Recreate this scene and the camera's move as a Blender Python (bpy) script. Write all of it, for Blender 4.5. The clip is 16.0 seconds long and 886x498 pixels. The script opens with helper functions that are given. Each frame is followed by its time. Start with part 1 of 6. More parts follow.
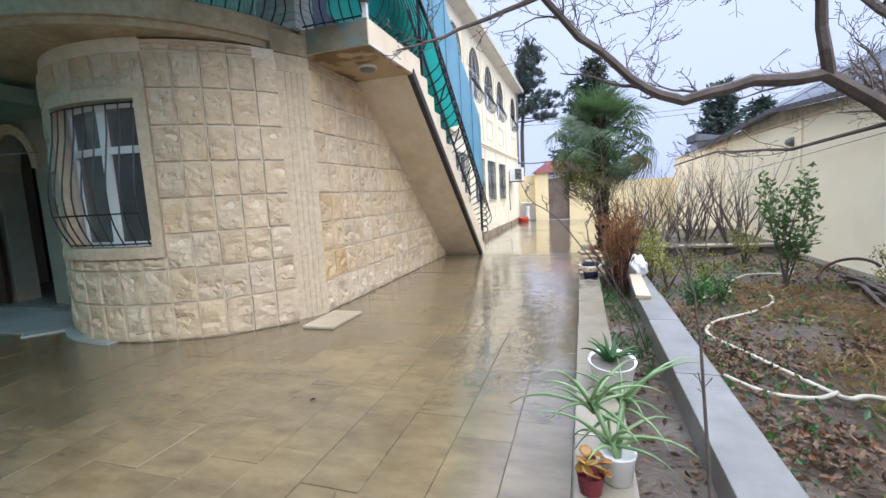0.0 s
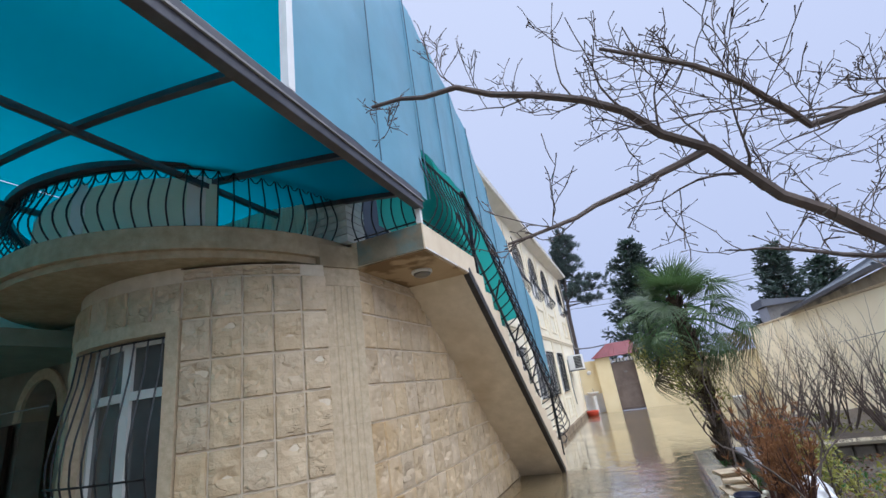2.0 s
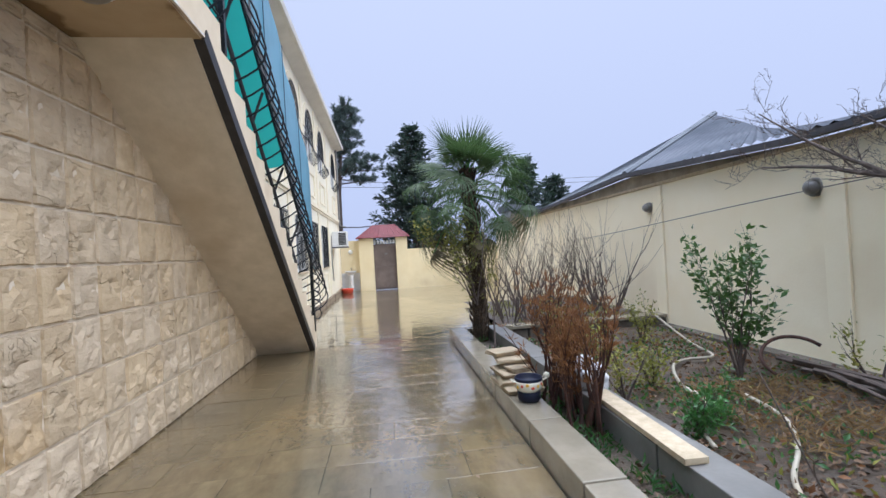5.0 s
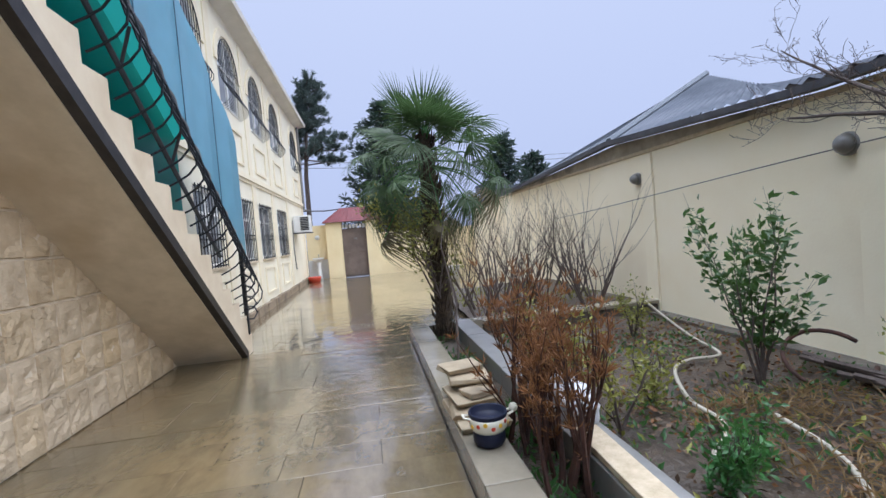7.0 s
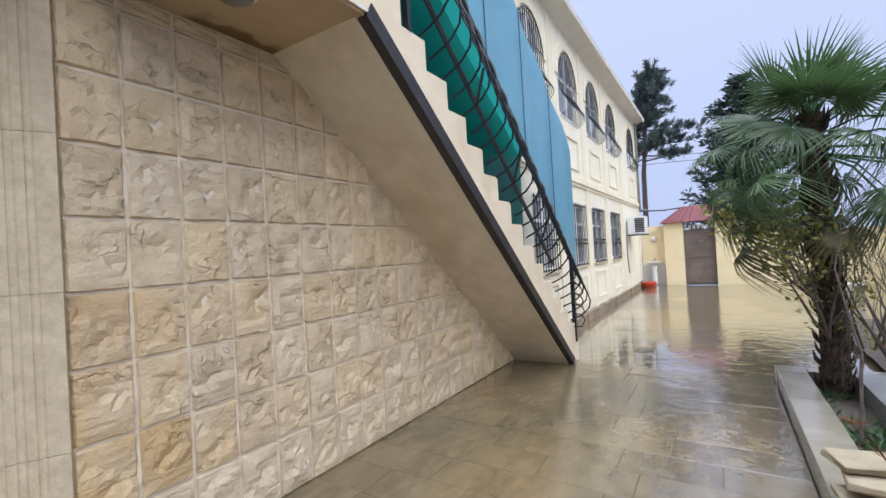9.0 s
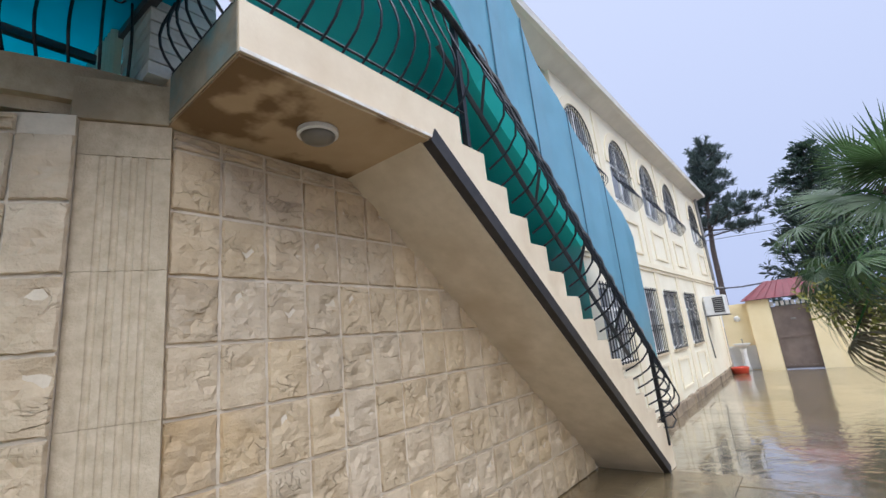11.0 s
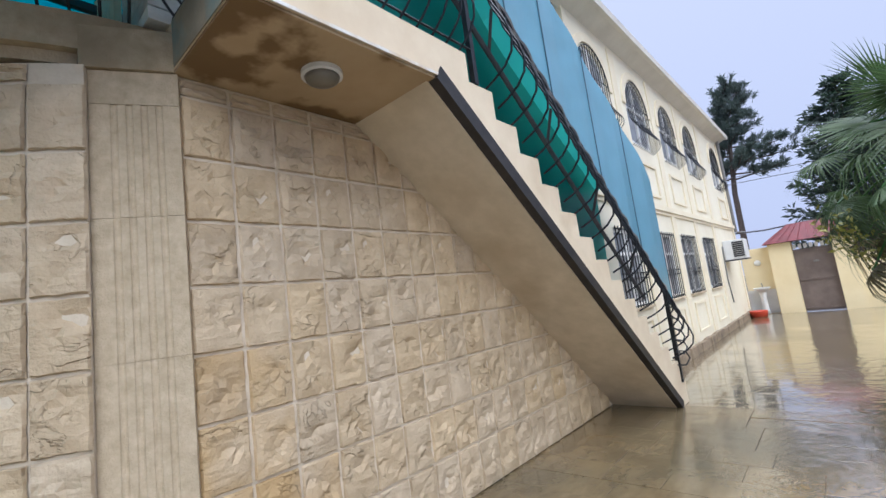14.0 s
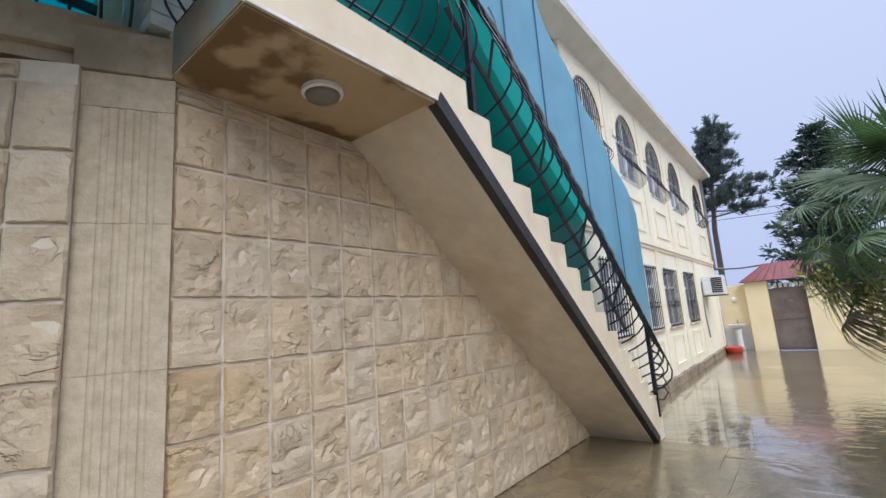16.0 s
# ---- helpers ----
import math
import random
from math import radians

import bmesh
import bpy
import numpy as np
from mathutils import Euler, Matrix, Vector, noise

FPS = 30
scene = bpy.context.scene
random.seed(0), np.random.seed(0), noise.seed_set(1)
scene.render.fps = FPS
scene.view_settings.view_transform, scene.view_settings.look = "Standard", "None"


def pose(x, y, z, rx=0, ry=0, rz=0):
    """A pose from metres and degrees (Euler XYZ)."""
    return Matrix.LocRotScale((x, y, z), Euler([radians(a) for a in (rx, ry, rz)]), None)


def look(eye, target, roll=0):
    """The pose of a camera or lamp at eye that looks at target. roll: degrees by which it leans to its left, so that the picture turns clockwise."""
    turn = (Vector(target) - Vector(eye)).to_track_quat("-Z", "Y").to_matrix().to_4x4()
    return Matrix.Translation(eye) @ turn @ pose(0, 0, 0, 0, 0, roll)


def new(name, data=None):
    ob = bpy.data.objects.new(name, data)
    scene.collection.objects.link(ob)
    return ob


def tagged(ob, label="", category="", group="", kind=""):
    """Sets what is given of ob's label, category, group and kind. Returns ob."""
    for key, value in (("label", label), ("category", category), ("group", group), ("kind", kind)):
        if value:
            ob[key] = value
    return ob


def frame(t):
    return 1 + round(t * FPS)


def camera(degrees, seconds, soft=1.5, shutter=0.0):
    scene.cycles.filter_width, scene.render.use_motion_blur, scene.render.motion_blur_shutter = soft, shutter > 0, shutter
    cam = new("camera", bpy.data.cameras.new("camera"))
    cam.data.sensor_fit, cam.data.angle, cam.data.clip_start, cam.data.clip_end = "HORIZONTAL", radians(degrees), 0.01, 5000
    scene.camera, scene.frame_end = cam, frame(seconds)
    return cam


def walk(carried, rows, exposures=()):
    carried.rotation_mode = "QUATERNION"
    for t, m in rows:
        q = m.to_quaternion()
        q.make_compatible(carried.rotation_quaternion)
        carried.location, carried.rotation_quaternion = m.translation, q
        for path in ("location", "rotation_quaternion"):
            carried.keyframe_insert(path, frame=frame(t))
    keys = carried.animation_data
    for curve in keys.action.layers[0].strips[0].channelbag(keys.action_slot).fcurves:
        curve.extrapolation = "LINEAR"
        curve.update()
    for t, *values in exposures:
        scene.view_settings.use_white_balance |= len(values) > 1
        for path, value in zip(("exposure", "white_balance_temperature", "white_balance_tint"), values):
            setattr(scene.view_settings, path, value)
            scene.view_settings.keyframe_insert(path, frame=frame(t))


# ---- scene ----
cam = camera(90.5, 16.0)
EXPO = 0.33
PATH = [
    (0, (1.009, 1.245, 1.281), (0.399, 3.134, 1.043), -3.1),
    (0.5, (0.975, 1.258, 1.323), (0.278, 3.105, 1.004), -3.4),
    (1, (0.811, 1.413, 1.301), (0.072, 3.269, 1.215), -2.1),
    (1.5, (0.546, 1.624, 1.47), (-0.176, 3.45, 1.853), -4.8),
    (2, (0.474, 1.944, 1.553), (-0.196, 3.723, 2.176), -8.4),
    (2.5, (0.414, 2.235, 1.527), (-0.09, 4.076, 2.127), -6.6),
    (3, (0.259, 2.523, 1.42), (-0.107, 4.46, 1.757), -4.4),
    (3.5, (0.222, 2.837, 1.351), (-0.001, 4.82, 1.481), -5.1),
    (4, (0.232, 3.19, 1.347), (0.152, 5.187, 1.435), -5.4),
    (4.5, (0.161, 3.465, 1.335), (0.289, 5.461, 1.377), -4.0),
    (5, (0.061, 3.684, 1.345), (0.317, 5.667, 1.359), -3.3),
    (5.2, (0.098, 3.759, 1.348), (0.361, 5.742, 1.355), -4.0),
    (7.3, (0.626, 4.813, 1.326), (0.953, 6.784, 1.247), -4.7),
    (7.5, (0.671, 4.877, 1.322), (0.819, 6.87, 1.256), -4.3),
    (8, (0.628, 4.876, 1.349), (0.324, 6.852, 1.285), -4.4),
    (8.5, (0.578, 4.875, 1.418), (-0.21, 6.712, 1.379), -4.5),
    (9, (0.554, 4.889, 1.483), (-0.512, 6.582, 1.504), -3.3),
    (9.5, (0.537, 4.867, 1.557), (-0.593, 6.509, 1.729), -3.2),
    (10, (0.52, 4.851, 1.605), (-0.614, 6.469, 1.915), -3.8),
    (10.2, (0.515, 4.851, 1.614), (-0.619, 6.456, 1.985), -4.2),
    (12.3, (0.478, 4.808, 1.55), (-0.859, 6.227, 1.994), -8.0),
    (12.5, (0.469, 4.811, 1.542), (-0.872, 6.231, 1.972), -8.3),
    (13, (0.478, 4.815, 1.52), (-0.885, 6.223, 1.921), -8.6),
    (13.5, (0.483, 4.782, 1.511), (-0.894, 6.188, 1.871), -8.5),
    (14, (0.528, 4.843, 1.49), (-0.786, 6.33, 1.743), -7.3),
    (14.5, (0.522, 4.849, 1.491), (-0.767, 6.361, 1.718), -6.9),
    (15, (0.493, 4.833, 1.496), (-0.791, 6.352, 1.709), -6.6),
    (15.5, (0.491, 4.838, 1.505), (-0.782, 6.364, 1.729), -5.1),
    (16, (0.498, 4.828, 1.54), (-0.748, 6.359, 1.863), -4.1),
]
walk(cam, [(t, look(eye, target, roll)) for t, eye, target, roll in PATH], exposures=[(0.0, EXPO + 0.35, 5880, 10), (1.0, EXPO + 0.35, 5880, 10), (1.8, EXPO - 0.05, 5830, 10), (3.0, EXPO - 0.22, 5880, 10), (3.6, EXPO - 0.17, 5880, 10), (4.5, EXPO - 0.03, 5830, 10), (5.2, EXPO - 0.03, 5830, 10), (7.5, EXPO - 0.13, 5810, 10), (8.1, EXPO - 0.15, 5810, 10), (8.7, EXPO - 0.02, 5830, 10), (9.2, EXPO, 5890, 10), (10.0, EXPO - 0.06, 5890, 10), (12.5, EXPO, 5890, 10), (15.0, EXPO, 5890, 10), (16.0, EXPO - 0.08, 5890, 10)])

# ---- world and light: overcast, drizzling sky ----
world = bpy.data.worlds.new("overcast")
scene.world = world
world.use_nodes = True
wn, wl = world.node_tree.nodes, world.node_tree.links
wn.clear()
w_out = wn.new("ShaderNodeOutputWorld")
w_bg = wn.new("ShaderNodeBackground")
w_sky = wn.new("ShaderNodeTexSky")
w_sky.sky_type, w_sky.sun_disc = "NISHITA", False
w_sky.sun_elevation, w_sky.sun_rotation = radians(48), radians(120)
w_sky.air_density, w_sky.dust_density = 1.2, 3.0
w_co = wn.new("ShaderNodeTexCoord")
w_sep = wn.new("ShaderNodeSeparateXYZ")
w_ramp = wn.new("ShaderNodeValToRGB")
w_ramp.color_ramp.elements[0].position, w_ramp.color_ramp.elements[0].color = 0.0, (0.475, 0.52, 0.705, 1)
w_ramp.color_ramp.elements[1].position, w_ramp.color_ramp.elements[1].color = 1.0, (4.6, 4.7, 5.0, 1)
w_mid = w_ramp.color_ramp.elements.new(0.745)
w_mid.color = (0.625, 0.66, 0.81, 1)
w_high = w_ramp.color_ramp.elements.new(0.81)
w_high.color = (3.4, 3.5, 3.8, 1)
w_scale = wn.new("ShaderNodeMixRGB")
w_scale.blend_type, w_scale.inputs[0].default_value = "MULTIPLY", 1.0
w_scale.inputs[2].default_value = (0.08, 0.08, 0.08, 1)
w_mix = wn.new("ShaderNodeMixRGB")
w_mix.inputs[0].default_value = 0.92
wl.new(w_co.outputs["Generated"], w_sep.inputs[0])
wl.new(w_sep.outputs[2], w_ramp.inputs[0])
wl.new(w_sky.outputs[0], w_scale.inputs[1])
wl.new(w_scale.outputs[0], w_mix.inputs[1])
wl.new(w_ramp.outputs[0], w_mix.inputs[2])
wl.new(w_mix.outputs[0], w_bg.inputs[0])
wl.new(w_bg.outputs[0], w_out.inputs[0])
sun = new("sun", bpy.data.lights.new("sun", "SUN"))
sun.data.energy, sun.data.angle, sun.data.color = 1.25, radians(35), (1.0, 0.99, 0.97)
sun.matrix_world = look((8, 0, 7.5), (-1, 7, 0))


# ---- materials ----
def material(name, dark, light, rough=0.8, scale=6.0, bump=0.2, bump_scale=40.0, metal=0.0, random_tint=0.0,
             stain=None, stain_scale=0.8, stain_size=0.5, rough2=None, detail=6.0, stretch=(1, 1, 1), spec=0.5, dist=0.01, shift=True):
    """Two scales of colour noise, an optional stain, fine relief."""
    m = bpy.data.materials.new(name)
    m.use_nodes = True
    n, l = m.node_tree.nodes, m.node_tree.links
    b = n["Principled BSDF"]
    b.inputs["Metallic"].default_value = metal
    b.inputs["Specular IOR Level"].default_value = spec
    co = n.new("ShaderNodeTexCoord")
    mp = n.new("ShaderNodeMapping")
    mp.inputs["Scale"].default_value = stretch
    l.new(co.outputs["Object"], mp.inputs["Vector"])
    info = n.new("ShaderNodeObjectInfo")
    if shift:
        off = n.new("ShaderNodeMath")
        off.operation = "MULTIPLY"
        off.inputs[1].default_value = 37.0
        l.new(info.outputs["Random"], off.inputs[0])
        l.new(off.outputs[0], mp.inputs["Location"])
    n1 = n.new("ShaderNodeTexNoise")
    n1.inputs["Scale"].default_value, n1.inputs["Detail"].default_value, n1.inputs["Roughness"].default_value = scale, detail, 0.62
    l.new(mp.outputs[0], n1.inputs["Vector"])
    r1 = n.new("ShaderNodeValToRGB")
    r1.color_ramp.elements[0].position, r1.color_ramp.elements[0].color = 0.3, (*dark, 1)
    r1.color_ramp.elements[1].position, r1.color_ramp.elements[1].color = 0.7, (*light, 1)
    l.new(n1.outputs["Fac"], r1.inputs[0])
    colour = r1.outputs[0]
    n2 = n.new("ShaderNodeTexNoise")
    n2.inputs["Scale"].default_value, n2.inputs["Detail"].default_value = stain_scale, 5.0
    l.new(mp.outputs[0], n2.inputs["Vector"])
    if stain:
        r2 = n.new("ShaderNodeValToRGB")
        r2.color_ramp.elements[0].position, r2.color_ramp.elements[0].color = stain_size, (0, 0, 0, 1)
        r2.color_ramp.elements[1].position, r2.color_ramp.elements[1].color = stain_size + 0.18, (1, 1, 1, 1)
        l.new(n2.outputs["Fac"], r2.inputs[0])
        mx = n.new("ShaderNodeMixRGB")
        l.new(r2.outputs[0], mx.inputs[0])
        l.new(colour, mx.inputs[1])
        mx.inputs[2].default_value = (*stain, 1)
        colour = mx.outputs[0]
    if random_tint:
        hv = n.new("ShaderNodeHueSaturation")
        mr = n.new("ShaderNodeMapRange")
        mr.inputs[3].default_value, mr.inputs[4].default_value = 1 - random_tint, 1 + random_tint
        l.new(info.outputs["Random"], mr.inputs[0])
        l.new(mr.outputs[0], hv.inputs["Value"])
        l.new(colour, hv.inputs["Color"])
        colour = hv.outputs[0]
    l.new(colour, b.inputs["Base Color"])
    b.inputs["Roughness"].default_value = rough
    if rough2 is not None:
        rr = n.new("ShaderNodeMapRange")
        rr.inputs[1].default_value, rr.inputs[2].default_value = 0.4, 0.62
        rr.inputs[3].default_value, rr.inputs[4].default_value = rough, rough2
        l.new(n2.outputs["Fac"], rr.inputs[0])
        l.new(rr.outputs[0], b.inputs["Roughness"])
    if bump:
        n3 = n.new("ShaderNodeTexNoise")
        n3.inputs["Scale"].default_value, n3.inputs["Detail"].default_value = bump_scale, 8.0
        l.new(mp.outputs[0], n3.inputs["Vector"])
        bp = n.new("ShaderNodeBump")
        bp.inputs["Strength"].default_value, bp.inputs["Distance"].default_value = bump, dist
        l.new(n3.outputs["Fac"], bp.inputs["Height"])
        l.new(bp.outputs[0], b.inputs["Normal"])
    return m


def sheet_material(name, colour, through_colour, rough=0.3, translucency=0.5):
    """Ribbed plastic sheet that lets the sky's light through."""
    m = bpy.data.materials.new(name)
    m.use_nodes = True
    n, l = m.node_tree.nodes, m.node_tree.links
    b = n["Principled BSDF"]
    b.inputs["Base Color"].default_value = (*colour, 1)
    b.inputs["Roughness"].default_value = rough
    tr = n.new("ShaderNodeBsdfTranslucent")
    tr.inputs["Color"].default_value = (*through_colour, 1)
    mx = n.new("ShaderNodeMixShader")
    mx.inputs[0].default_value = translucency
    co = n.new("ShaderNodeTexCoord")
    wv = n.new("ShaderNodeTexNoise")
    wv.inputs["Scale"].default_value = 3.0
    l.new(co.outputs["Object"], wv.inputs["Vector"])
    hs = n.new("ShaderNodeHueSaturation")
    mr = n.new("ShaderNodeMapRange")
    mr.inputs[3].default_value, mr.inputs[4].default_value = 0.8, 1.2
    l.new(wv.outputs["Fac"], mr.inputs[0])
    l.new(mr.outputs[0], hs.inputs["Value"])
    hs.inputs["Color"].default_value = (*colour, 1)
    l.new(hs.outputs[0], b.inputs["Base Color"])
    rib = n.new("ShaderNodeTexWave")
    rib.inputs["Scale"].default_value = 22.0
    rib.bands_direction = "Y"
    l.new(co.outputs["Object"], rib.inputs["Vector"])
    bp = n.new("ShaderNodeBump")
    bp.inputs["Strength"].default_value, bp.inputs["Distance"].default_value = 0.15, 0.003
    l.new(rib.outputs["Fac"], bp.inputs["Height"])
    l.new(bp.outputs[0], b.inputs["Normal"])
    out = n["Material Output"]
    l.new(b.outputs[0], mx.inputs[1])
    l.new(tr.outputs[0], mx.inputs[2])
    l.new(mx.outputs[0], out.inputs["Surface"])
    return m


def leaf_material(name, dark, light, through_colour, rough=0.45):
    m = material(name, dark, light, rough=rough, scale=3.0, bump=0, random_tint=0.25)
    n, l = m.node_tree.nodes, m.node_tree.links
    tr = n.new("ShaderNodeBsdfTranslucent")
    tr.inputs["Color"].default_value = (*through_colour, 1)
    mx = n.new("ShaderNodeMixShader")
    mx.inputs[0].default_value = 0.25
    l.new(n["Principled BSDF"].outputs[0], mx.inputs[1])
    l.new(tr.outputs[0], mx.inputs[2])
    l.new(mx.outputs[0], n["Material Output"].inputs["Surface"])
    return m


STONE = material("rock_faced_limestone", (0.475, 0.368, 0.244), (0.665, 0.542, 0.382), 0.85, 5.0, 0.55, 70.0, random_tint=0.06, stain=(0.52, 0.41, 0.265), stain_scale=1.9, stain_size=0.64, dist=0.01)
sn, sl = STONE.node_tree.nodes, STONE.node_tree.links
s_map = [v for v in sn if v.type == "MAPPING"][0]
s_bump = [v for v in sn if v.type == "BUMP"][0]


def noise_node(scale, detail, distortion=0.0, stretch=(1, 1, 1)):
    mp = sn.new("ShaderNodeMapping")
    mp.inputs["Scale"].default_value = stretch
    sl.new(s_map.outputs[0], mp.inputs["Vector"])
    t = sn.new("ShaderNodeTexNoise")
    t.inputs["Scale"].default_value, t.inputs["Detail"].default_value, t.inputs["Distortion"].default_value = scale, detail, distortion
    sl.new(mp.outputs[0], t.inputs["Vector"])
    return t.outputs["Fac"]


def spread(src, a, b, c, d):
    r = sn.new("ShaderNodeMapRange")
    r.inputs[1].default_value, r.inputs[2].default_value, r.inputs[3].default_value, r.inputs[4].default_value = a, b, c, d
    sl.new(src, r.inputs[0])
    return r.outputs[0]


def combine(op, a, b):
    m = sn.new("ShaderNodeMath")
    m.operation = op
    sl.new(a, m.inputs[0])
    sl.new(b, m.inputs[1])
    return m.outputs[0]


# split faces: a few sharp broken ledges that die out, over fine bedding lines
ledge_a = combine("MULTIPLY", spread(noise_node(5.5, 6.0, 0.5, (1.0, 1.0, 1.7)), 0.46, 0.495, 0.0, 1.0), spread(noise_node(4.6, 1.0), 0.52, 0.66, 0.0, 1.0))
ledge_b = combine("MULTIPLY", spread(noise_node(9.0, 6.0, 0.8, (1.3, 1.0, 1.0)), 0.51, 0.54, 0.0, 0.7), spread(noise_node(5.6, 1.0, 0.0, (1, 1, 1.2)), 0.55, 0.68, 0.0, 1.0))
beds = spread(noise_node(13.0, 7.0, 0.5, (0.6, 0.6, 1.4)), 0.3, 0.7, 0.0, 0.5)
relief = combine("ADD", combine("ADD", ledge_a, ledge_b), beds)
chip_bump = sn.new("ShaderNodeBump")
chip_bump.inputs["Strength"].default_value, chip_bump.inputs["Distance"].default_value = 0.95, 0.0125
sl.new(relief, chip_bump.inputs["Height"])
sl.new(s_bump.outputs[0], chip_bump.inputs["Normal"])
sl.new(chip_bump.outputs[0], sn["Principled BSDF"].inputs["Normal"])
s_hue = [v for v in sn if v.type == "HUE_SAT"][0]          # each block a little greyer or warmer than the next
s_info = [v for v in sn if v.type == "OBJECT_INFO"][0]
wrap = sn.new("ShaderNodeMath")
wrap.operation = "MULTIPLY"
wrap.inputs[1].default_value = 7.31
sl.new(s_info.outputs["Random"], wrap.inputs[0])
frac = sn.new("ShaderNodeMath")
frac.operation = "FRACT"
sl.new(wrap.outputs[0], frac.inputs[0])
sl.new(spread(frac.outputs[0], 0.0, 1.0, 0.94, 1.14), s_hue.inputs["Saturation"])
MORTAR = material("limestone_joint", (0.62, 0.53, 0.40), (0.76, 0.665, 0.53), 0.9, 8, 0.3, 60)
SMOOTH_STONE = material("dressed_limestone", (0.45, 0.36, 0.235), (0.64, 0.53, 0.38), 0.85, 16, 0.5, 110, detail=10.0, stain=(0.36, 0.285, 0.185), stain_scale=0.9, stain_size=0.55)
PLASTER = material("cream_plaster", (0.68, 0.55, 0.38), (0.80, 0.68, 0.50), 0.8, 2.5, 0.12, 50, stain=(0.58, 0.43, 0.26), stain_scale=1.1, stain_size=0.62)
FACADE = material("cream_facade_paint", (0.80, 0.73, 0.56), (0.87, 0.81, 0.65), 0.75, 1.5, 0.1, 60, stain=(0.70, 0.50, 0.25), stain_scale=0.9, stain_size=0.66)
TRIM = material("ochre_facade_trim", (0.79, 0.70, 0.515), (0.85, 0.765, 0.58), 0.75, 2.0, 0.1, 60)
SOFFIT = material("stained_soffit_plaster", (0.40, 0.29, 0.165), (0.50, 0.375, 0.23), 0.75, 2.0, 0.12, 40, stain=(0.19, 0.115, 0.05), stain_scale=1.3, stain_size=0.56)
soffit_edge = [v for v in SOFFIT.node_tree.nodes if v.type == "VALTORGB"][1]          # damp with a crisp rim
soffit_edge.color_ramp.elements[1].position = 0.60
UNDERSTAIR = material("grey_stair_underside", (0.60, 0.51, 0.365), (0.73, 0.63, 0.475), 0.8, 5.0, 0.15, 40, stain=(0.50, 0.39, 0.25), stain_scale=0.9, stain_size=0.52)
# entry stone darkened and greened: the covered yard's shade is in this colour
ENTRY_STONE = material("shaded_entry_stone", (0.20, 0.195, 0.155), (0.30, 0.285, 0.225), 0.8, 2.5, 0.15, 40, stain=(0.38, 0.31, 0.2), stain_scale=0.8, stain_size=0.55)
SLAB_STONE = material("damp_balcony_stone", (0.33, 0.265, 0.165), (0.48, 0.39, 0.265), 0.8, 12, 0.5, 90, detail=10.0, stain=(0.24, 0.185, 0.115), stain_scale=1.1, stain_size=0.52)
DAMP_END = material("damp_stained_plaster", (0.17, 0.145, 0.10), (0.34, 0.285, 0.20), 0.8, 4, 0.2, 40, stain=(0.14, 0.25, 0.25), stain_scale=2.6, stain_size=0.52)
LAMP_SHADE = material("dull_brown_glass", (0.16, 0.145, 0.12), (0.22, 0.20, 0.165), 0.3, 6, 0, 40)
BLACK_TRIM = material("black_paint_band", (0.012, 0.011, 0.011), (0.035, 0.03, 0.028), 0.5, 8, 0.1, 60)
IRON = material("black_wrought_iron", (0.012, 0.014, 0.018), (0.03, 0.034, 0.04), 0.4, 20, 0.1, 90, metal=0.5)
PAVER = material("wet_stone_paving", (0.125, 0.097, 0.058), (0.225, 0.18, 0.11), 0.25, 3.0, 0.12, 7.0, random_tint=0.035, stain=(0.215, 0.17, 0.10), stain_scale=0.9, stain_size=0.58, rough2=0.20, stretch=(1.0, 2.2, 1.0), dist=0.004)
PAVER_JOINT = material("wet_paving_joint", (0.10, 0.085, 0.06), (0.16, 0.135, 0.095), 0.15, 8, 0.2, 40)
CONCRETE_WET = material("wet_concrete_yard", (0.125, 0.098, 0.062), (0.205, 0.168, 0.11), 0.03, 1.2, 0.05, 5.0, stain=(0.22, 0.18, 0.11), stain_scale=0.5, stain_size=0.55, rough2=0.16, dist=0.004)
KERB = material("wet_stone_kerb", (0.22, 0.19, 0.14), (0.33, 0.29, 0.22), 0.2, 3.0, 0.15, 30, stain=(0.22, 0.19, 0.14), stain_scale=1.4, stain_size=0.55)
APRON = material("pale_damp_concrete", (0.30, 0.33, 0.32), (0.46, 0.48, 0.46), 0.35, 2.0, 0.15, 30, stain=(0.20, 0.19, 0.15), stain_scale=1.2, stain_size=0.55)
KERB_GREY = material("grey_stone_kerb", (0.15, 0.145, 0.138), (0.23, 0.22, 0.205), 0.4, 4, 0.12, 40, stain=(0.30, 0.29, 0.28), stain_scale=1.2, stain_size=0.58)
SOIL = material("wet_garden_soil", (0.028, 0.018, 0.011), (0.085, 0.06, 0.04), 0.5, 3.5, 0.7, 25, stain=(0.17, 0.15, 0.125), stain_scale=0.8, stain_size=0.55, dist=0.03)
RUBBLE = material("tan_rubble_stone", (0.20, 0.15, 0.10), (0.36, 0.28, 0.19), 0.8, 6, 0.6, 16, stain=(0.15, 0.115, 0.08), stain_scale=3.0, stain_size=0.52, dist=0.02)
DARK_STONE = material("dark_rubble_stone", (0.07, 0.06, 0.05), (0.17, 0.15, 0.12), 0.8, 5, 0.6, 14, dist=0.02)
RIGHT_WALL = material("yellow_garden_wall", (0.90, 0.79, 0.56), (0.94, 0.855, 0.65), 0.8, 1.0, 0.12, 40, stain=(0.78, 0.66, 0.46), stain_scale=0.45, stain_size=0.58)
ROOF = material("grey_corrugated_roof", (0.07, 0.08, 0.10), (0.125, 0.14, 0.17), 0.85, 1.5, 0.1, 30, stain=(0.15, 0.16, 0.19), stain_scale=0.6, stain_size=0.5, spec=0.2)
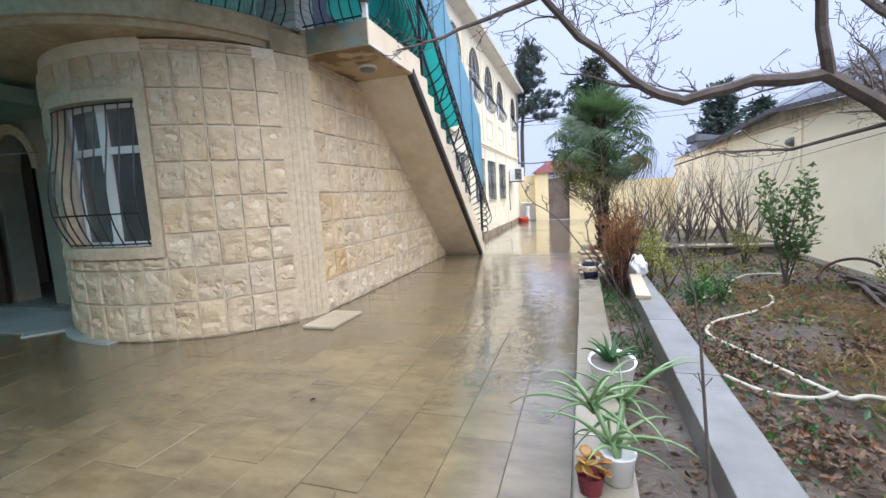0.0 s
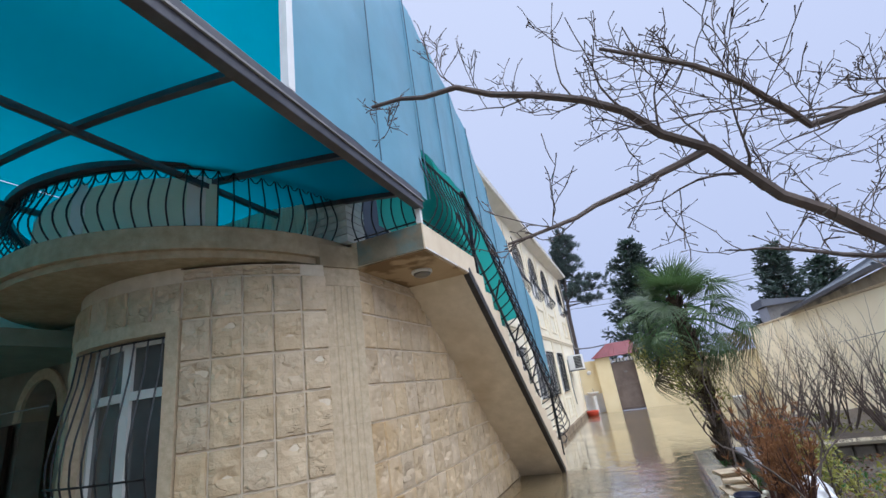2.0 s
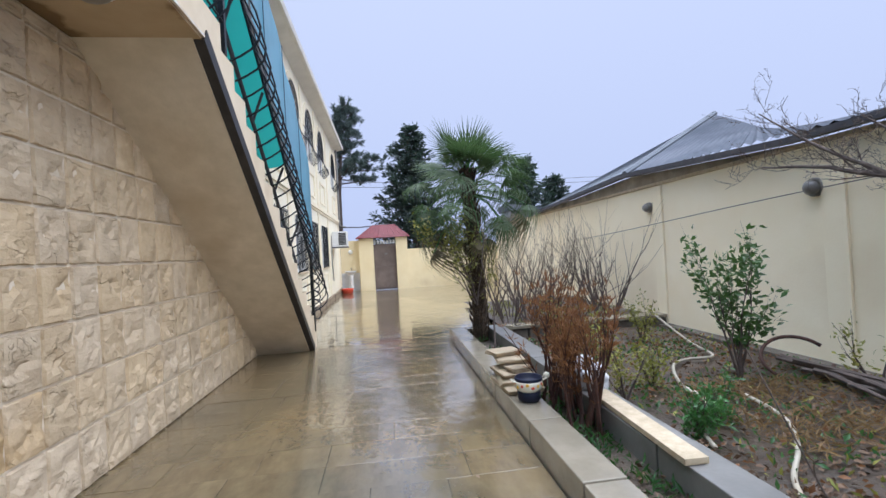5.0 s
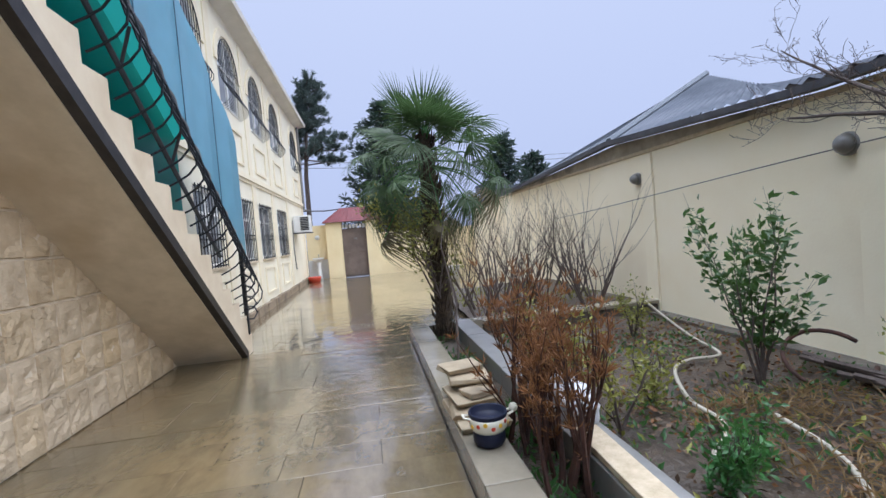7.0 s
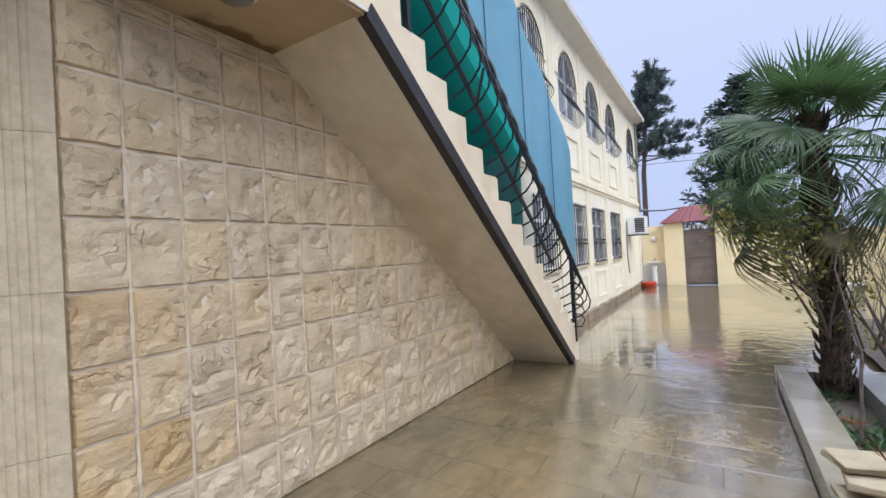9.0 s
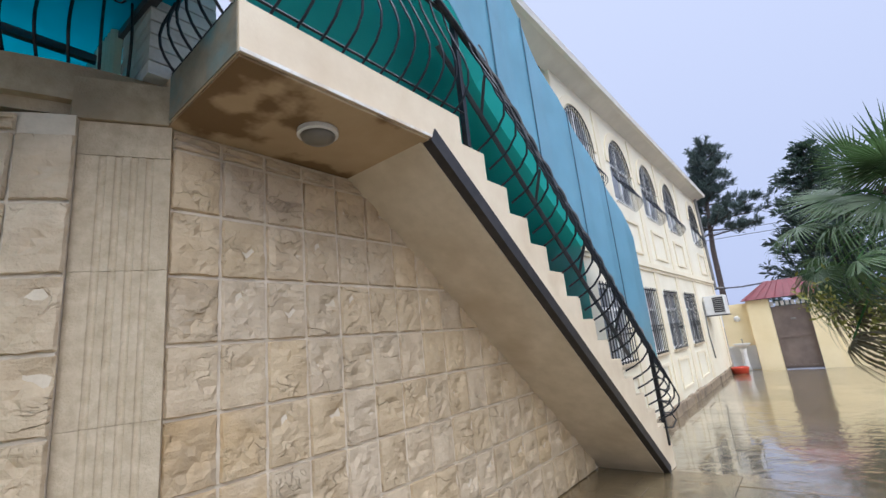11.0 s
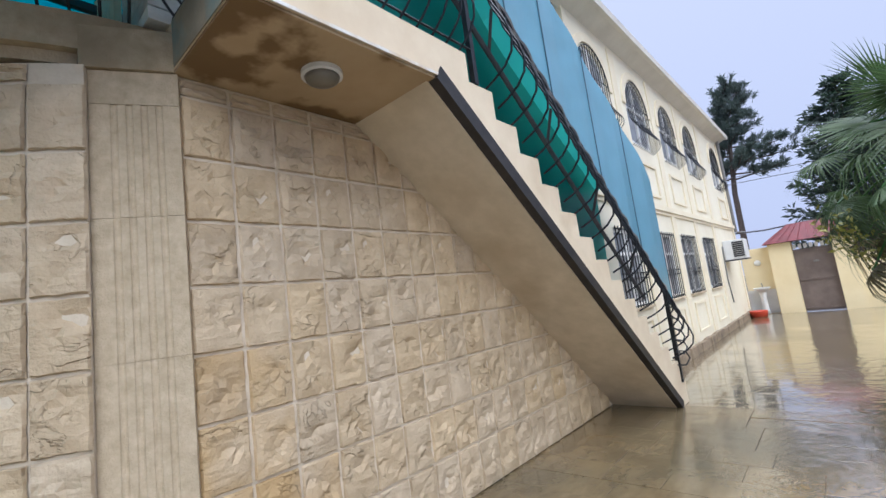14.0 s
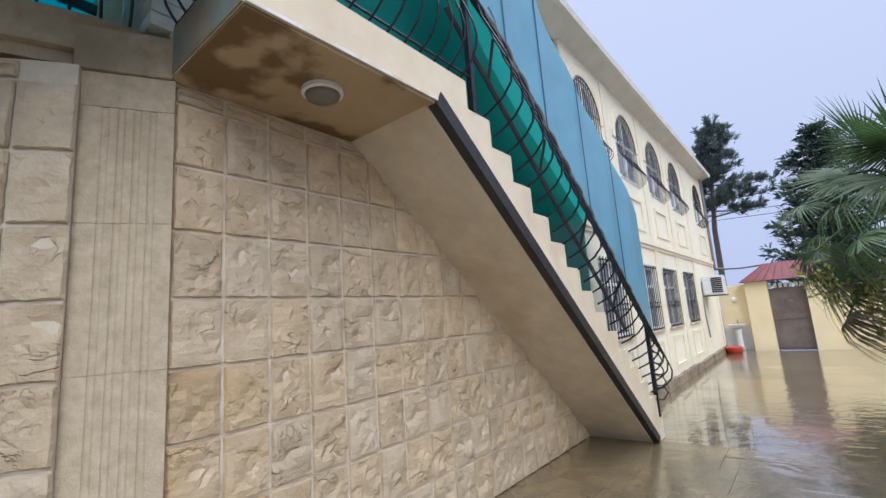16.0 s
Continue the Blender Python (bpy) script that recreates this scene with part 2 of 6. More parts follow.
RIDGE = material("pale_ridge_skylit_sheet", (0.16, 0.175, 0.20), (0.22, 0.24, 0.27), 0.85, 2, 0.1, 30, spec=0.2)
NEIGHBOUR_STONE = material("weathered_parapet", (0.26, 0.22, 0.17), (0.46, 0.40, 0.31), 0.85, 4, 0.4, 25, stain=(0.12, 0.11, 0.10), stain_scale=2.0, stain_size=0.5, dist=0.02)
EAVE = material("weathered_dark_eave", (0.10, 0.10, 0.10), (0.22, 0.22, 0.22), 0.7, 4, 0.2, 30)
TUB_RED = material("red_plastic", (0.50, 0.05, 0.025), (0.60, 0.08, 0.04), 0.35, 5, 0, 40)
RED_ROOF = material("red_sheet_roof", (0.12, 0.010, 0.016), (0.18, 0.016, 0.024), 0.5, 4, 0.1, 40)
GATE = material("brown_metal_gate", (0.13, 0.10, 0.085), (0.21, 0.165, 0.14), 0.5, 3, 0.1, 50)
BLUE = sheet_material("blue_plastic_sheet", (0.23, 0.49, 0.62), (0.22, 0.54, 0.68), 0.25, 0.35)
TEAL = sheet_material("teal_canopy_sheet", (0.01, 0.23, 0.26), (0.01, 0.50, 0.585), 0.3, 0.65)
TEAL_DEEP = sheet_material("deep_teal_sheet", (0.04, 0.29, 0.27), (0.05, 0.46, 0.42), 0.35, 0.5)
GREEN_SHEET = sheet_material("green_plastic_sheet", (0.10, 0.34, 0.30), (0.06, 0.32, 0.28), 0.35, 0.5)
# green paint in a darker copy: shade over the entrance is in the colour
GREEN_DARK = material("shaded_green_paint", (0.16, 0.23, 0.19), (0.24, 0.31, 0.26), 0.7, 3, 0.1, 40)
# real green on pole and ribbed sheet; on the bay, teal canopy light as colour
GREEN_PAINT_TINT = material("pale_green_paint_tint", (0.56, 0.68, 0.56), (0.66, 0.77, 0.65), 0.7, 3, 0.1, 40)
SEAM = material("dark_blue_seam", (0.035, 0.11, 0.16), (0.06, 0.16, 0.22), 0.5, 6, 0.1, 40)
CHAIN = material("galvanised_chain", (0.30, 0.31, 0.34), (0.44, 0.45, 0.48), 0.4, 20, 0.1, 60, metal=0.6)
# needles greyed and lightened: air haze is put into the pine's colour
PINE_FAR = leaf_material("haze_paled_pine_needle", (0.07, 0.10, 0.095), (0.135, 0.17, 0.16), (0.05, 0.08, 0.05), 0.6)
YELLOW_WALL = material("yellow_masonry_paint", (0.78, 0.65, 0.38), (0.86, 0.74, 0.48), 0.8, 1.5, 0.12, 40, stain=(0.66, 0.52, 0.30), stain_scale=1.0, stain_size=0.60)
BLUE_DOOR = material("dark_blue_door", (0.015, 0.03, 0.06), (0.03, 0.05, 0.09), 0.4, 4, 0.1, 40)
WHITEWASH = material("whitewashed_brick", (0.50, 0.52, 0.50), (0.68, 0.70, 0.67), 0.85, 9, 0.4, 40, random_tint=0.12)
BEAM = material("dark_steel_beam", (0.03, 0.03, 0.04), (0.07, 0.07, 0.08), 0.45, 6, 0.1, 40)
WHITE_PVC = material("white_window_frame", (0.70, 0.70, 0.68), (0.80, 0.80, 0.78), 0.4, 4, 0.03, 40)
GLASS = material("dark_window_glass", (0.05, 0.055, 0.06), (0.12, 0.125, 0.13), 0.04, 1.0, 0, spec=0.8)
GLASS_PALE = material("net_curtained_glass", (0.18, 0.19, 0.21), (0.34, 0.355, 0.38), 0.05, 1.5, 0, spec=0.8)
EAVE_PAINT = material("grey_white_eave_paint", (0.68, 0.65, 0.59), (0.80, 0.77, 0.71), 0.75, 2, 0.1, 40)
CURTAIN = material("grey_window_curtain", (0.30, 0.30, 0.30), (0.45, 0.45, 0.44), 0.9, 5, 0.2, 20)
DOOR_WOOD = material("dark_brown_door", (0.02, 0.011, 0.007), (0.05, 0.028, 0.016), 0.5, 3, 0.15, 30, stretch=(6, 6, 0.6))
# near-black base colour carries the darkness of rooms without light
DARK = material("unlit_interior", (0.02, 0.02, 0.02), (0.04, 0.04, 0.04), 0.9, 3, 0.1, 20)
BARK = material("grey_brown_bark", (0.06, 0.045, 0.04), (0.13, 0.10, 0.085), 0.8, 12, 0.5, 40)
PALM_BARK = material("fibrous_palm_trunk", (0.02, 0.014, 0.01), (0.09, 0.06, 0.035), 0.9, 18, 0.9, 50, dist=0.03)
PALM_LEAF = leaf_material("palm_fan_leaf", (0.026, 0.054, 0.021), (0.11, 0.165, 0.065), (0.10, 0.18, 0.06))
PALM_DEAD = leaf_material("dry_palm_leaf", (0.075, 0.065, 0.035), (0.20, 0.17, 0.10), (0.2, 0.16, 0.08), 0.7)
LEAF = leaf_material("glossy_shrub_leaf", (0.02, 0.075, 0.02), (0.06, 0.16, 0.045), (0.12, 0.30, 0.06), 0.3)
LEAF_YELLOW = leaf_material("yellow_green_leaf", (0.13, 0.15, 0.03), (0.32, 0.30, 0.06), (0.3, 0.3, 0.06))
# conifer needles lightened a little for distance haze, less than the pine
PINE_LEAF = leaf_material("hazed_conifer_needle", (0.05, 0.075, 0.068), (0.10, 0.13, 0.12), (0.03, 0.07, 0.03), 0.6)
BROWN_TWIG = material("rusty_dead_stalk", (0.024, 0.010, 0.008), (0.09, 0.036, 0.022), 0.8, 14, 0.2, 60)
RUST_LEAF = leaf_material("rusty_dead_leaf", (0.125, 0.05, 0.022), (0.29, 0.135, 0.05), (0.3, 0.14, 0.05), 0.7)
LITTER = material("fallen_leaf_litter", (0.06, 0.036, 0.021), (0.20, 0.118, 0.066), 0.7, 6, 0.2, 40)


STONE_OCHRE = STONE.copy()
STONE_OCHRE.name = "rock_faced_ochre_limestone"
[v for v in STONE_OCHRE.node_tree.nodes if v.type == "MIX_RGB"][0].inputs[2].default_value = (0.52, 0.36, 0.18, 1)
ochre = [v for v in STONE_OCHRE.node_tree.nodes if v.type == "VALTORGB"][1]          # the stain spreads further
ochre.color_ramp.elements[0].position, ochre.color_ramp.elements[1].position = 0.36, 0.60
for wet, weight in ((PAVER, 1.0), (CONCRETE_WET, 1.0), (KERB, 0.5), (KERB_GREY, 0.4), (PAVER_JOINT, 1.0)):
    wb = wet.node_tree.nodes["Principled BSDF"]          # film of rain water
    wb.inputs["Coat Weight"].default_value = weight
    wb.inputs["Coat Roughness"].default_value = 0.035
    wb.inputs["Coat IOR"].default_value = 1.33


def puddles(m, ripple, depth, scale, wet_x, wet_y, spread):
    """A pool of standing rain water along the low line of a floor, broken up by noise: glossier and rippled there, half dry beside it."""
    n, l = m.node_tree.nodes, m.node_tree.links
    b = n["Principled BSDF"]
    geo = n.new("ShaderNodeNewGeometry")
    big = n.new("ShaderNodeTexNoise")
    big.inputs["Scale"].default_value, big.inputs["Detail"].default_value = 0.9, 6.0
    l.new(geo.outputs["Position"], big.inputs["Vector"])
    place_ = n.new("ShaderNodeMapping")          # distance from the middle of the pool
    place_.inputs["Location"].default_value = (-wet_x / spread[0], -wet_y / spread[1], 0)
    place_.inputs["Scale"].default_value = (1 / spread[0], 1 / spread[1], 0)
    l.new(geo.outputs["Position"], place_.inputs["Vector"])
    far = n.new("ShaderNodeVectorMath")
    far.operation = "LENGTH"
    l.new(place_.outputs[0], far.inputs[0])
    add = n.new("ShaderNodeMath")
    add.operation = "MULTIPLY_ADD"
    add.inputs[1].default_value = -2.6
    l.new(big.outputs["Fac"], add.inputs[0])
    l.new(far.outputs["Value"], add.inputs[2])
    pool = n.new("ShaderNodeMapRange")
    pool.interpolation_type = "SMOOTHSTEP"
    pool.inputs[1].default_value, pool.inputs[2].default_value = -0.62, -0.28
    pool.inputs[3].default_value, pool.inputs[4].default_value = 1.0, 0.0
    l.new(add.outputs[0], pool.inputs[0])
    for socket, dry, wet in (("Coat Roughness", 0.16, 0.015), ("Coat IOR", 1.42, 1.82), ("Coat Weight", 0.85, 1.0)):
        rr = n.new("ShaderNodeMapRange")
        rr.inputs[3].default_value, rr.inputs[4].default_value = dry, wet
        l.new(pool.outputs[0], rr.inputs[0])
        l.new(rr.outputs[0], b.inputs[socket])
    small = n.new("ShaderNodeTexNoise")
    small.inputs["Scale"].default_value, small.inputs["Detail"].default_value, small.inputs["Distortion"].default_value = scale, 4.0, 1.2
    l.new(geo.outputs["Position"], small.inputs["Vector"])
    bp = n.new("ShaderNodeBump")
    bp.inputs["Strength"].default_value, bp.inputs["Distance"].default_value = ripple, depth
    l.new(small.outputs["Fac"], bp.inputs["Height"])
    l.new(bp.outputs[0], b.inputs["Coat Normal"])
    src = b.inputs["Base Color"].links[0].from_socket
    mul = n.new("ShaderNodeMixRGB")
    mul.blend_type, mul.inputs[0].default_value = "MULTIPLY", 1.0
    tone = n.new("ShaderNodeValToRGB")
    tone.color_ramp.elements[0].position, tone.color_ramp.elements[0].color = 0.30, (0.70, 0.73, 0.73, 1)
    tone.color_ramp.elements[1].position, tone.color_ramp.elements[1].color = 0.72, (1.32, 1.19, 0.98, 1)
    l.new(big.outputs["Fac"], tone.inputs[0])
    l.new(src, mul.inputs[1])
    l.new(tone.outputs[0], mul.inputs[2])
    l.new(mul.outputs[0], b.inputs["Base Color"])


puddles(PAVER, 0.8, 0.008, 5.0, 0.50, 6.5, (0.9, 6.5))
puddles(CONCRETE_WET, 0.9, 0.012, 3.5, 0.6, 12.0, (2.6, 5.0))


# ---- mesh helpers ----
def link_mesh(name, bm, mat, parent=None, label=""):
    bmesh.ops.recalc_face_normals(bm, faces=bm.faces[:])
    me = bpy.data.meshes.new(name)
    bm.to_mesh(me)
    bm.free()
    me.materials.append(mat)
    ob = new(name, me)
    if parent:
        ob.parent = parent
    if label:
        ob["label"] = label
    return ob


def part(name, bm, mat, parent, label=""):
    return link_mesh(name, bm, mat, parent, label)


def thing(name, label, category, group="", kind=""):
    return tagged(new(name), label, category, group, kind)


def add_box(bm, x0, x1, y0, y1, z0, z1, m=None):
    vs = [bm.verts.new((x, y, z)) for x in (x0, x1) for y in (y0, y1) for z in (z0, z1)]
    for f in ((0, 1, 3, 2), (4, 6, 7, 5), (0, 4, 5, 1), (2, 3, 7, 6), (0, 2, 6, 4), (1, 5, 7, 3)):
        bm.faces.new([vs[i] for i in f])
    if m is not None:
        for v in vs:
            v.co = m @ v.co
    return vs


def box(x0, x1, y0, y1, z0, z1, bevel=0.0, m=None):
    bm = bmesh.new()
    add_box(bm, x0, x1, y0, y1, z0, z1, m)
    if bevel:
        bmesh.ops.bevel(bm, geom=bm.edges[:], offset=bevel, segments=2, affect="EDGES", profile=0.6)
    return bm


def add_prism(bm, outline, a0, a1, axis="x"):
    """Extrudes a 2D outline along an axis; outline is (y, z) for x, (x, z) for y, (x, y) for z."""
    def p(u, v, a):
        return {"x": (a, u, v), "y": (u, a, v), "z": (u, v, a)}[axis]
    lo = [bm.verts.new(p(u, v, a0)) for u, v in outline]
    hi = [bm.verts.new(p(u, v, a1)) for u, v in outline]
    bm.faces.new(lo)
    bm.faces.new(hi[::-1])
    k = len(outline)
    for i in range(k):
        bm.faces.new((lo[i], hi[i], hi[(i + 1) % k], lo[(i + 1) % k]))


def prism(outline, a0, a1, axis="x", bevel=0.0):
    bm = bmesh.new()
    add_prism(bm, outline, a0, a1, axis)
    if bevel:
        bmesh.ops.bevel(bm, geom=bm.edges[:], offset=bevel, segments=1, affect="EDGES")
    return bm


def add_tube(bm, pts, radii, sides=6, closed_ends=True):
    """A tapered tube through points."""
    pts = [Vector(p) for p in pts]
    if not hasattr(radii, "__len__"):
        radii = [radii] * len(pts)
    rings = []
    up = Vector((0.31, 0.23, 0.92)).normalized()
    s = None
    for i, p in enumerate(pts):
        d = (pts[min(i + 1, len(pts) - 1)] - pts[max(i - 1, 0)]).normalized()
        if s is not None:
            s = s - d * s.dot(d)          # carried along without twist
        if s is None or s.length < 0.05:
            s = d.cross(up)
        if s.length < 0.05:
            s = d.cross(Vector((1, 0, 0)))
        s.normalize()
        u = s.cross(d)
        rings.append([bm.verts.new(p + radii[i] * (math.cos(2 * math.pi * k / sides) * s + math.sin(2 * math.pi * k / sides) * u)) for k in range(sides)])
    for a, b in zip(rings, rings[1:]):
        for k in range(sides):
            bm.faces.new((a[k], a[(k + 1) % sides], b[(k + 1) % sides], b[k]))
    if closed_ends:
        bm.faces.new(rings[0])
        bm.faces.new(rings[-1][::-1])


def tube(pts, radii, sides=6):
    bm = bmesh.new()
    add_tube(bm, pts, radii, sides)
    return bm


def add_lathe(bm, profile, segs=24, m=None):
    """Turns (r, z) points about z."""
    rings = []
    for r, z in profile:
        rings.append([bm.verts.new((r * math.cos(2 * math.pi * k / segs), r * math.sin(2 * math.pi * k / segs), z)) for k in range(segs)])
    for a, b in zip(rings, rings[1:]):
        for k in range(segs):
            bm.faces.new((a[k], a[(k + 1) % segs], b[(k + 1) % segs], b[k]))
    if profile[0][0] > 1e-4:
        bm.faces.new(rings[0][::-1])
    if profile[-1][0] > 1e-4:
        bm.faces.new(rings[-1])
    if m is not None:
        for ring in rings:
            for v in ring:
                v.co = m @ v.co


def lathe(profile, segs=24, m=None):
    bm = bmesh.new()
    add_lathe(bm, profile, segs, m)
    bmesh.ops.remove_doubles(bm, verts=bm.verts[:], dist=1e-5)
    return bm


def smooth(ob):
    for p in ob.data.polygons:
        p.use_smooth = True
    return ob


def structure(name, bm, mat, label, category):
    return tagged(link_mesh(name, bm, mat), label, category, kind="structure")


# ---- plan (metres) ----
WALL_X = -1.88          # rock-faced wall under the stair
STAIR_X = -1.08         # outer face of the stair
FACADE_X = -1.75        # painted house front
BAY_C, BAY_R = (-3.55, 6.10), 1.77
FAR_Y = 21.3            # wall with the gate
RIGHT_X = 4.56          # garden wall
COURSE, COURSE_0 = 0.3415, 0.033


def bay(angle, r, z):
    """Point on the round bay; angle in degrees from the -y direction towards +x."""
    a = radians(angle)
    return Vector((BAY_C[0] + r * math.sin(a), BAY_C[1] - r * math.cos(a), z))


def balcony(angle, r, z):
    """Point on the round balcony, which has its own centre."""
    a = radians(angle)
    return Vector((-3.93 + r * math.sin(a), 5.76 - r * math.cos(a), z))


def add_arc_wall(bm, a0, a1, r0, r1, z0, z1, n=24, at=bay):
    cols = []
    for i in range(n + 1):
        a = a0 + (a1 - a0) * i / n
        cols.append([bm.verts.new(at(a, r, z)) for r, z in ((r0, z0), (r1, z0), (r1, z1), (r0, z1))])
    for c, d in zip(cols, cols[1:]):
        for k in range(4):
            bm.faces.new((c[k], c[(k + 1) % 4], d[(k + 1) % 4], d[k]))
    bm.faces.new(cols[0])
    bm.faces.new(cols[-1][::-1])


# ---- ground ----
bm = bmesh.new()
add_box(bm, -60, 80, -60, 120, -0.62, -0.40)
structure("ground", bm, SOIL, "dark wet earth that carries the whole yard", "ground")
floor = structure("floor", box(-9.5, 0.95, -6.0, 10.5, -0.35, -0.012), PAVER_JOINT, "wet cream stone paving of the yard with narrow joints", "floor")
structure("floor_far", box(-1.75, 9.0, 10.5, 21.3, -0.35, -0.006), CONCRETE_WET, "flooded smooth cream concrete of the far yard", "floor")

# ---- main house: rock-faced wall under the stair, bay and pilaster ----
wall_stair = structure("wall_stair", box(-2.3, WALL_X - 0.003, 5.605, 10.6, -0.3, 3.0), MORTAR, "cream rock-faced limestone wall under the stair", "wall")
bm = bmesh.new()
add_arc_wall(bm, -78, -16.5, 1.45, BAY_R - 0.006, -0.3, 2.95)
add_arc_wall(bm, 22, 61.3, 1.45, BAY_R - 0.006, -0.3, 2.868)
add_arc_wall(bm, -16.5, 22, 1.45, BAY_R - 0.006, -0.3, 0.93)
add_arc_wall(bm, -16.5, 22, 1.45, BAY_R - 0.006, 2.36, 2.95)
wall_bay = structure("wall_bay", bm, MORTAR, "round bay wall of cream rock-faced limestone blocks", "wall")

# ---- house front with its openings ----
LOW_WINDOWS = (11.62, 13.50, 15.20, 17.10)      # centres along y
ARCHES = (11.35, 13.30, 15.20, 17.15, 20.15)
LW_HALF, LW_Z0, LW_Z1 = 0.54, 1.10, 2.28
AR_HALF, AR_Z0, AR_SPRING, AR_TOP = 0.56, 3.88, 4.58, 5.14
FRONT_Y0, FRONT_Y1, FRONT_Z1 = 10.6, 21.25, 5.60
BACK_X = FACADE_X - 0.35


def front_wall():
    bm = bmesh.new()
    x0, x1 = BACK_X, FACADE_X
    add_box(bm, x0, x1, FRONT_Y0, FRONT_Y1, -0.1, LW_Z0)
    edges = [FRONT_Y0] + [v for c in LOW_WINDOWS for v in (c - LW_HALF, c + LW_HALF)] + [FRONT_Y1]
    for a, b in zip(edges[::2], edges[1::2]):
        add_box(bm, x0, x1, a, b, LW_Z0, LW_Z1)
    add_box(bm, x0, x1, FRONT_Y0, FRONT_Y1, LW_Z1, AR_Z0)
    edges = [FRONT_Y0] + [v for c in ARCHES for v in (c - AR_HALF, c + AR_HALF)] + [FRONT_Y1]
    for a, b in zip(edges[::2], edges[1::2]):
        add_box(bm, x0, x1, a, b, AR_Z0, AR_TOP)
    for c in ARCHES:
        for side in (-1, 1):
            arc = [(c + side * AR_HALF * math.cos(t), AR_SPRING + (AR_TOP - AR_SPRING) * math.sin(t)) for t in np.linspace(0, math.pi / 2, 9)]
            add_prism(bm, arc + [(c + side * AR_HALF, AR_TOP)], x0, x1)
    add_box(bm, x0, x1, FRONT_Y0, FRONT_Y1, AR_TOP, FRONT_Z1)
    return bm


structure("wall_north", front_wall(), FACADE, "cream painted two-storey house front with barred windows", "wall")
structure("wall_gable", box(-9.0, BACK_X - 0.003, 20.95, 21.25, -0.1, 5.6), FACADE, "cream painted end wall of the house", "wall")
structure("wall_back", box(-9.3, -9.0, -6.0, 21.25, -0.1, 5.6), FACADE, "plain cream wall closing the house behind", "wall")

# rough stone plinth, bands, pilaster strips and panels
bm = bmesh.new()
rng = random.Random(4)
y = 11.0
while y < 21.2:
    w = rng.uniform(0.25, 0.5)
    t = rng.uniform(0.05, 0.09)
    add_box(bm, FACADE_X + 0.002, FACADE_X + t, y, min(y + w - 0.012, 21.24), -0.02, 0.17 + rng.uniform(-0.015, 0.015))
    y += w
bmesh.ops.bevel(bm, geom=bm.edges[:], offset=0.015, segments=1, affect="EDGES")
structure("plinth", bm, RUBBLE, "rough brown stone plinth along the house front", "plinth")
bm = bmesh.new()
add_box(bm, FACADE_X + 0.002, FACADE_X + 0.06, 10.62, 21.25, 2.70, 2.80)
add_box(bm, FACADE_X + 0.002, FACADE_X + 0.03, 10.62, 21.25, 2.64, 2.698)
for c in (12.42, 14.35, 16.15, 18.1, 21.1):
    add_box(bm, FACADE_X + 0.002, FACADE_X + 0.025, c - 0.13, c + 0.13, 0.2, 2.638)
for c in (12.3, 14.25, 16.2, 18.3, 21.1):
    add_box(bm, FACADE_X + 0.002, FACADE_X + 0.025, c - 0.12, c + 0.12, 2.802, 5.45)
for c in ARCHES:
    arc = [(c + 0.60 * math.cos(t), AR_SPRING + 0.60 * math.sin(t)) for t in np.linspace(0, math.pi, 17)]
    arc2 = [(c + 0.74 * math.cos(t), AR_SPRING + 0.74 * math.sin(t)) for t in np.linspace(math.pi, 0, 17)]
    for i in range(16):
        add_prism(bm, [arc[i], arc[i + 1], arc2[15 - i], arc2[16 - i]], FACADE_X + 0.002, FACADE_X + 0.03)
structure("trim", bm, TRIM, "ochre plaster bands, strips and arch mouldings", "trim")
for c in ARCHES:
    bm = bmesh.new()
    for a, b, z0, z1 in ((-0.5, 0.5, 3.52, 3.58), (-0.5, 0.5, 2.95, 3.0), (-0.5, -0.44, 3.002, 3.518), (0.44, 0.5, 3.002, 3.518)):
        add_box(bm, FACADE_X + 0.002, FACADE_X + 0.03, c + a, c + b, z0, z1)
    structure("trim_panel", bm, TRIM, "raised ochre frame of a wall panel", "trim")
for c in LOW_WINDOWS:
    bm = bmesh.new()
    for a, b, z0, z1 in ((-0.46, 0.46, 0.86, 0.91), (-0.46, 0.46, 0.32, 0.36), (-0.46, -0.41, 0.362, 0.858), (0.41, 0.46, 0.362, 0.858)):
        add_box(bm, FACADE_X + 0.002, FACADE_X + 0.025, c + a, c + b, z0, z1)
    structure("trim_panel", bm, TRIM, "raised ochre frame of a wall panel", "trim")

# eave and roof of the house
bm = bmesh.new()
add_prism(bm, [(-1.80, 5.50), (-1.50, 5.62), (-1.50, 5.70), (-1.80, 5.75)], 8.4, 21.45, "y")
structure("eave", bm, EAVE_PAINT, "pale boxed eave of the house roof", "eave")
bm = bmesh.new()
add_prism(bm, [(-1.46, 5.70), (-1.46, 5.75), (-5.4, 6.9), (-9.4, 5.75), (-9.4, 5.70), (-5.4, 6.8)], 8.2, 21.5, "y")
structure("roof", bm, ROOF, "low grey sheet roof of the house", "roof")
bm = bmesh.new()
add_prism(bm, [(-1.498, 5.61), (-1.43, 5.61), (-1.41, 5.70), (-1.44, 5.70), (-1.45, 5.64), (-1.498, 5.64)], 8.3, 21.48, "y")
gutter = link_mesh("gutter", bm, EAVE_PAINT)
tagged(gutter, "pale metal gutter along the eave", "gutter", kind="structure")


